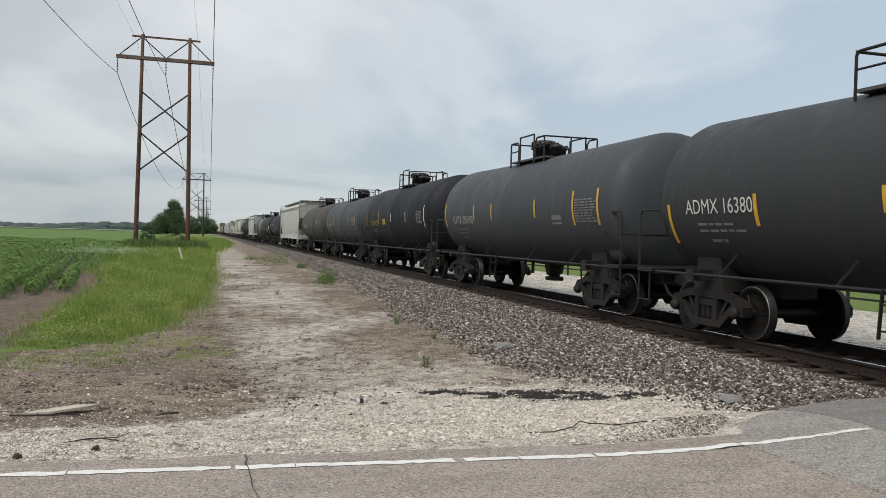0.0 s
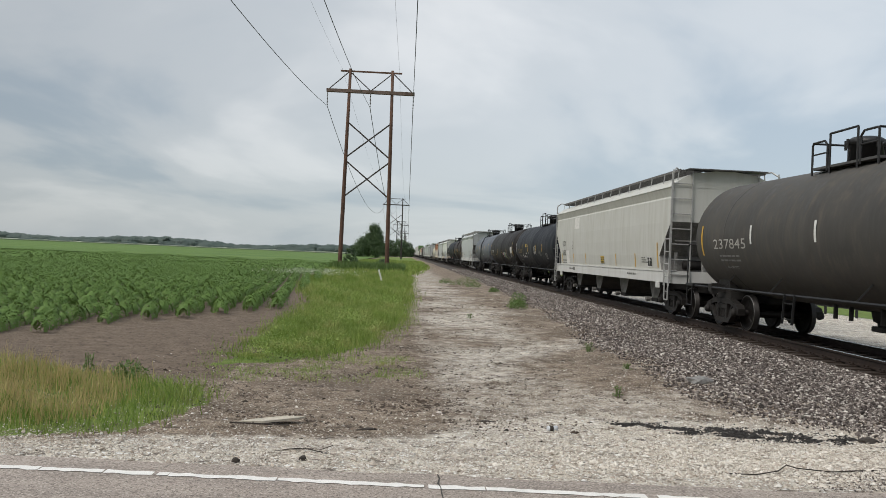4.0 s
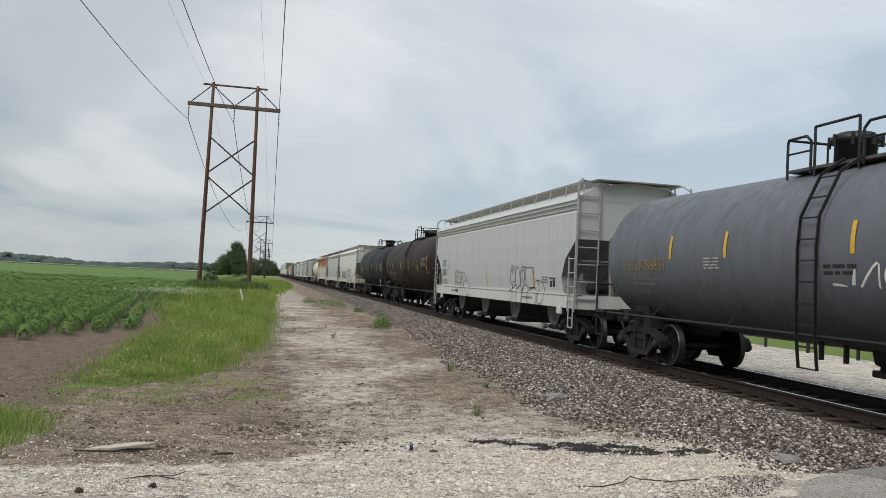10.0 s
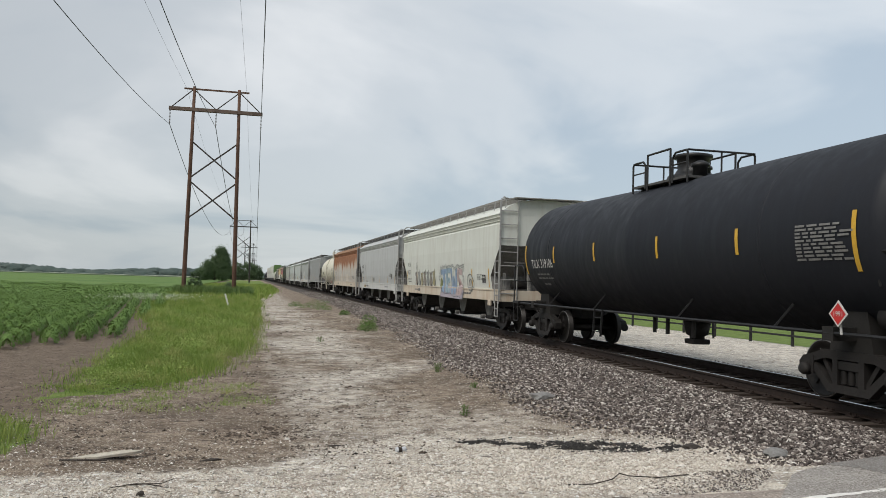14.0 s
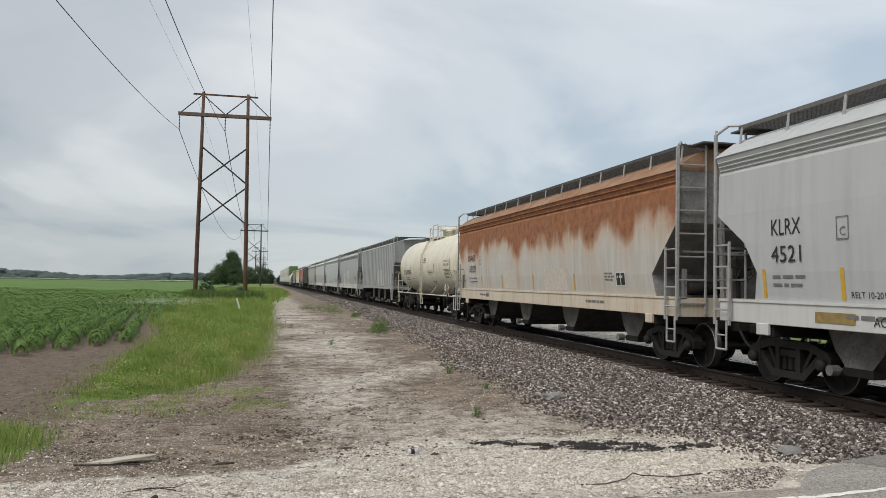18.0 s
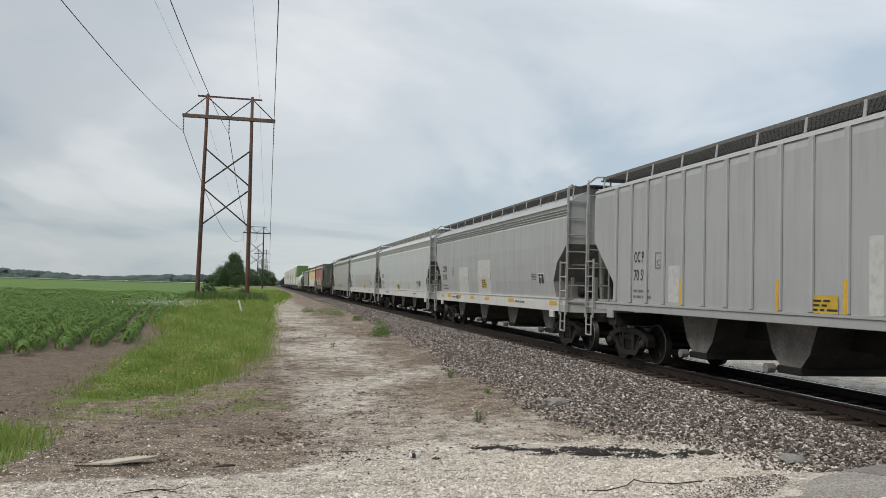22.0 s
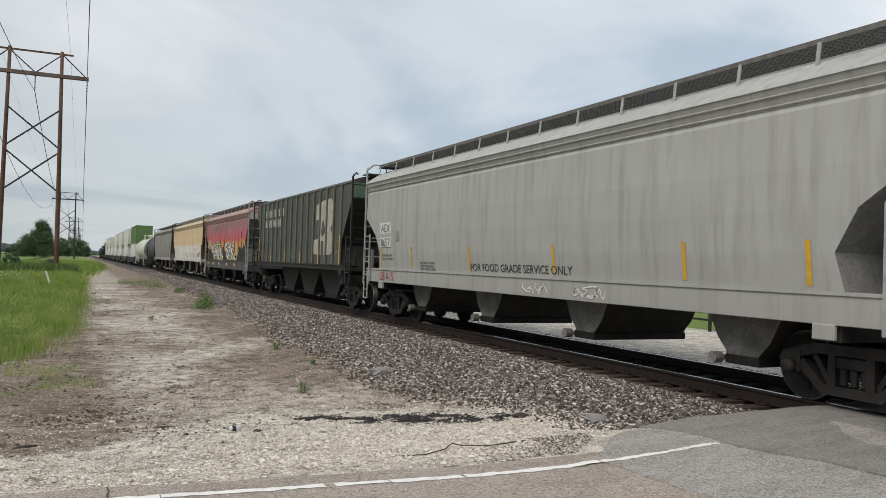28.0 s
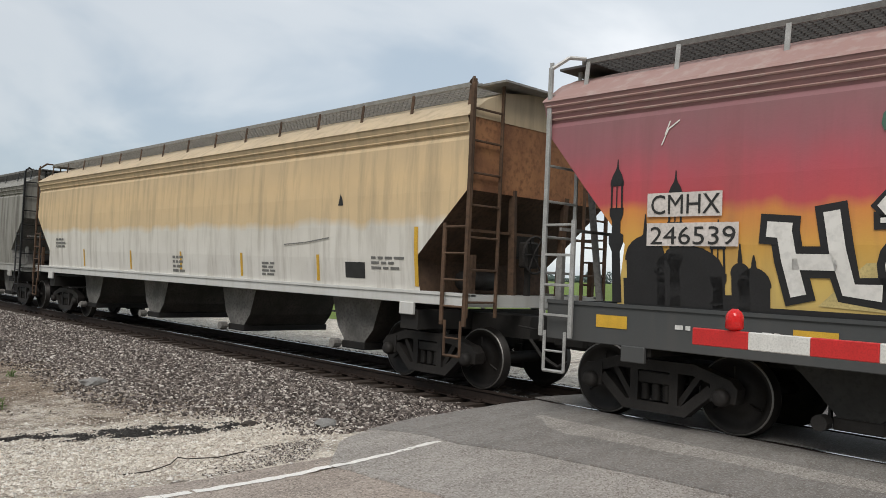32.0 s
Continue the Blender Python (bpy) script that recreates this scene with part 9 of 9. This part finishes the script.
lump("rock", 4.84, 12.98, 0.24, 0.15, 0.07, 3, M["stone_grey"], "flat grey stone lying at the ballast foot", "rock", 0.02, 20)
lump("rock", 5.78, 8.06, 0.17, 0.13, 0.06, 4, M["stone_grey"], "broken grey concrete lump beside the crossing", "rock", 0.02, 40)
lump("rock", 5.15, 8.75, 0.13, 0.07, 0.035, 6, M["clod_dark"] if "clod_dark" in M else M["stick"], "dark stone on the gravel", "rock", 0.0, 10)
lump("rock", -0.85, 7.46, 0.035, 0.032, 0.028, 7, M["stick"], "small dark stone on the road shoulder", "rock", 0.0, 0)
lump("rock", -0.34, 9.0, 0.10, 0.03, 0.018, 8, M["stick"], "flat dark clod of dirt on the lane", "rock", 0.0, 15)
lump("rock", -1.43, 7.35, 0.04, 0.035, 0.035, 9, M["stick"], "small dark stone on the road shoulder", "rock")
lump("rock", 1.05, 9.75, 0.09, 0.025, 0.015, 12, M["stick"], "thin dark clod of dirt on the lane", "rock", 0, -10)


def cardboard():
    bm = bmesh.new()
    pts = [(-0.36, -0.05), (-0.1, -0.09), (0.28, -0.04), (0.36, 0.05), (0.12, 0.10), (-0.2, 0.08)]
    top = [bm.verts.new((x, y, 0.035 + 0.012 * math.sin(7 * x))) for x, y in pts]
    bot = [bm.verts.new((x, y, 0.012 + 0.012 * math.sin(7 * x))) for x, y in pts]
    bm.faces.new(top)
    bm.faces.new(bot[::-1])
    for i in range(6):
        j = (i + 1) % 6
        bm.faces.new((top[i], bot[i], bot[j], top[j]))
    ob = part("cardboard", bm, M["card"])
    ob.matrix_world = pose(-1.4, 9.25, ground_z(-1.4, 9.25) + 0.02, 0, -2, 6)
    tagged(ob, "flattened sun-bleached piece of cardboard on the dirt", "cardboard")


cardboard()


def can():
    root = new("drink_can")
    tagged(root, "crushed silver drink can lying on the gravel", "can")
    bm = bmesh.new()
    lathe(bm, [(-0.061, 0.024), (-0.058, 0.030), (-0.02, 0.032), (0.0, 0.026), (0.025, 0.032), (0.055, 0.032), (0.061, 0.025)], "X", 14)
    part("can_body", bm, M["litter"], root, smooth=True)
    bm = bmesh.new()
    lathe(bm, [(-0.035, 0.0335), (-0.03, 0.034), (0.005, 0.029), (0.01, 0.0285)], "X", 14)
    part("can_label", bm, M["stick"], root)
    root.matrix_world = pose(1.75, 9.26, ground_z(1.75, 9.26) + 0.03, 0, 0, 8)


can()


def branch(pts, r, label):
    bm = bmesh.new()
    z0 = ground_z(*pts[0][:2])
    for a, b in zip(pts, pts[1:]):
        rod(bm, (a[0], a[1], ground_z(a[0], a[1]) + a[2]), (b[0], b[1], ground_z(b[0], b[1]) + b[2]), r, 5)
    tagged(part("branch", bm, M["stick"]), label, "branch")


branch([(3.05, 7.42, 0.01), (3.3, 7.4, 0.02), (3.52, 7.44, 0.03), (3.68, 7.62, 0.05), (3.76, 7.58, 0.03), (4.05, 7.5, 0.02), (4.5, 7.55, 0.01)], 0.006, "thin crooked dead branch on the gravel shoulder")
branch([(-1.15, 7.72, 0.01), (-0.95, 7.78, 0.03), (-0.72, 7.82, 0.02), (-0.62, 7.9, 0.05)], 0.004, "dark twigs on the road shoulder")
branch([(-1.0, 7.83, 0.01), (-0.85, 7.75, 0.03), (-0.7, 7.72, 0.01)], 0.006, "dark twigs on the road shoulder")
branch([(-1.85, 9.12, 0.01), (-1.6, 9.08, 0.01), (-1.2, 9.12, 0.015)], 0.008, "dark stick under the cardboard")


def marker_post():
    bm = bmesh.new()
    box(bm, -0.05, 0.05, -0.012, 0.012, -0.1, 0.98, 0.006)
    ob = part("marker_post", bm, M["post_white"])
    ob.matrix_world = pose(-1.15, 50.0, 0.02, 0, -17, 0)
    tagged(ob, "leaning white marker post in the grass", "marker post")


marker_post()


def lot_fence():
    root = new("fence")
    tagged(root, "black three-rail post fence beyond the gravel lot", "fence")
    me_p = mesh_of((lambda b: (box(b, -0.045, 0.045, -0.045, 0.045, 0, 1.25, 0.01), b)[1])(bmesh.new()), [M["fence"]])
    me_r = mesh_of((lambda b: (box(b, -0.02, 0.02, -1.28, 1.28, -0.035, 0.035), b)[1])(bmesh.new()), [M["fence"]])
    y = 13.0
    while y < 90:
        x = 18.9
        put("post", me_p, root, pose(x, y, 0.1))
        for z in (0.4, 0.78, 1.16):
            put("rail", me_r, root, pose(x - 0.07, y + 1.25, 0.1 + z))
        y += 2.5


lot_fence()


# ================= crossing gate =================
def crossing_gate():
    """Lowered arm across the near lane: striped board with lamps, on a mast with its mechanism box."""
    root = new("crossing_gate")
    tagged(root, "lowered crossing gate arm striped red and white with red lamps", "crossing gate")
    gx, z0, z1 = 5.2, 1.68, 1.80
    me = [mesh_of((lambda b: (box(b, -0.025, 0.025, -0.205, 0.205, z0, z1, 0.006), b)[1])(bmesh.new()), [M[k]]) for k in ("red_reflector", "white_reflector")]
    y = 2.887 - 0.205
    for i in range(9):
        put("stripe_panel", me[i % 2], root, pose(gx, y, 0), "red reflective panel" if i % 2 == 0 else "white reflective panel")
        y -= 0.411
    bm = bmesh.new()
    box(bm, gx + 0.026, gx + 0.06, -1.6, 2.86, z0 + 0.03, z1 - 0.03)
    part("arm_tube", bm, M["light_pipe"], root)
    for ly in (2.59, 0.9, -0.6):
        bm = bmesh.new()
        lathe(bm, [(z1, 0.03), (z1 + 0.012, 0.055), (z1 + 0.02, 0.062), (z1 + 0.10, 0.060), (z1 + 0.13, 0.045), (z1 + 0.15, 0.02)], "Z", 16, origin=(gx + 0.01, ly, 0))
        part("gate_lamp", bm, M["lamp_red"], root, "red domed gate lamp", smooth=True)
    bm = bmesh.new()
    lathe(bm, [(0.1, 0.16), (0.45, 0.15), (0.5, 0.07), (4.2, 0.065), (4.3, 0.03)], "Z", 14, origin=(gx + 0.05, -2.0, 0))
    part("mast", bm, M["light_pipe"], root)
    bm = bmesh.new()
    box(bm, gx - 0.12, gx + 0.28, -2.1, -1.55, 1.25, 1.95, 0.03)
    part("mechanism_box", bm, M["light_pipe"], root)


crossing_gate()


# ================= ties =================
def ties():
    me = mesh_of((lambda b: (box(b, -1.3, 1.3, -0.11, 0.11, -0.18, 0.0, 0.008), b)[1])(bmesh.new()), [M["tie"]])
    pl = mesh_of((lambda b: (box(b, -0.17, 0.17, -0.09, 0.09, 0.0, 0.022, 0.004), [box(b, sx * 0.1 - 0.012, sx * 0.1 + 0.012, sy * 0.06 - 0.012, sy * 0.06 + 0.012, 0.02, 0.05) for sx in (-1, 1) for sy in (-1, 1)], b)[2])(bmesh.new()), [M["rail_rust"]])
    rnd = random.Random(9)
    y = 7.9
    for k in range(270):
        put("tie", me, track, pose(TRACK_X + rnd.uniform(-0.05, 0.05), y, RAIL_Z - 0.185 + rnd.uniform(-0.006, 0.006), 0, 0, rnd.uniform(-1.2, 1.2)))
        if k < 45:
            put("tie_plate", pl, track, pose(TRACK_X - 0.7535, y, RAIL_Z - 0.185))
        y += 0.51
    bm = bmesh.new()
    while y < 420:
        box(bm, TRACK_X - 1.3, TRACK_X + 1.3, y - 0.11, y + 0.11, RAIL_Z - 0.34, RAIL_Z - 0.185)
        y += 0.51
    tagged(part("far_ties", bm, M["tie"], track), kind="stuff")


ties()


def motions():
    for car, y0, z in TRAIN:
        walk(car, [(t, pose(TRACK_X, y0 - travel(t), z, 0, 0, -90)) for t in range(0, 33, 4)])
    n = 32 * FPS
    turns = [math.degrees(travel(k / FPS) / WHEEL_R) for k in range(n + 1)]
    rows = {}
    for ws, x in WHEELSETS:
        if x not in rows:
            rows[x] = [(k / FPS, pose(x, 0, WHEEL_R) @ Matrix.Rotation(radians(turns[k]), 4, "Y")) for k in range(n + 1)]
        walk(ws, rows[x])


motions()
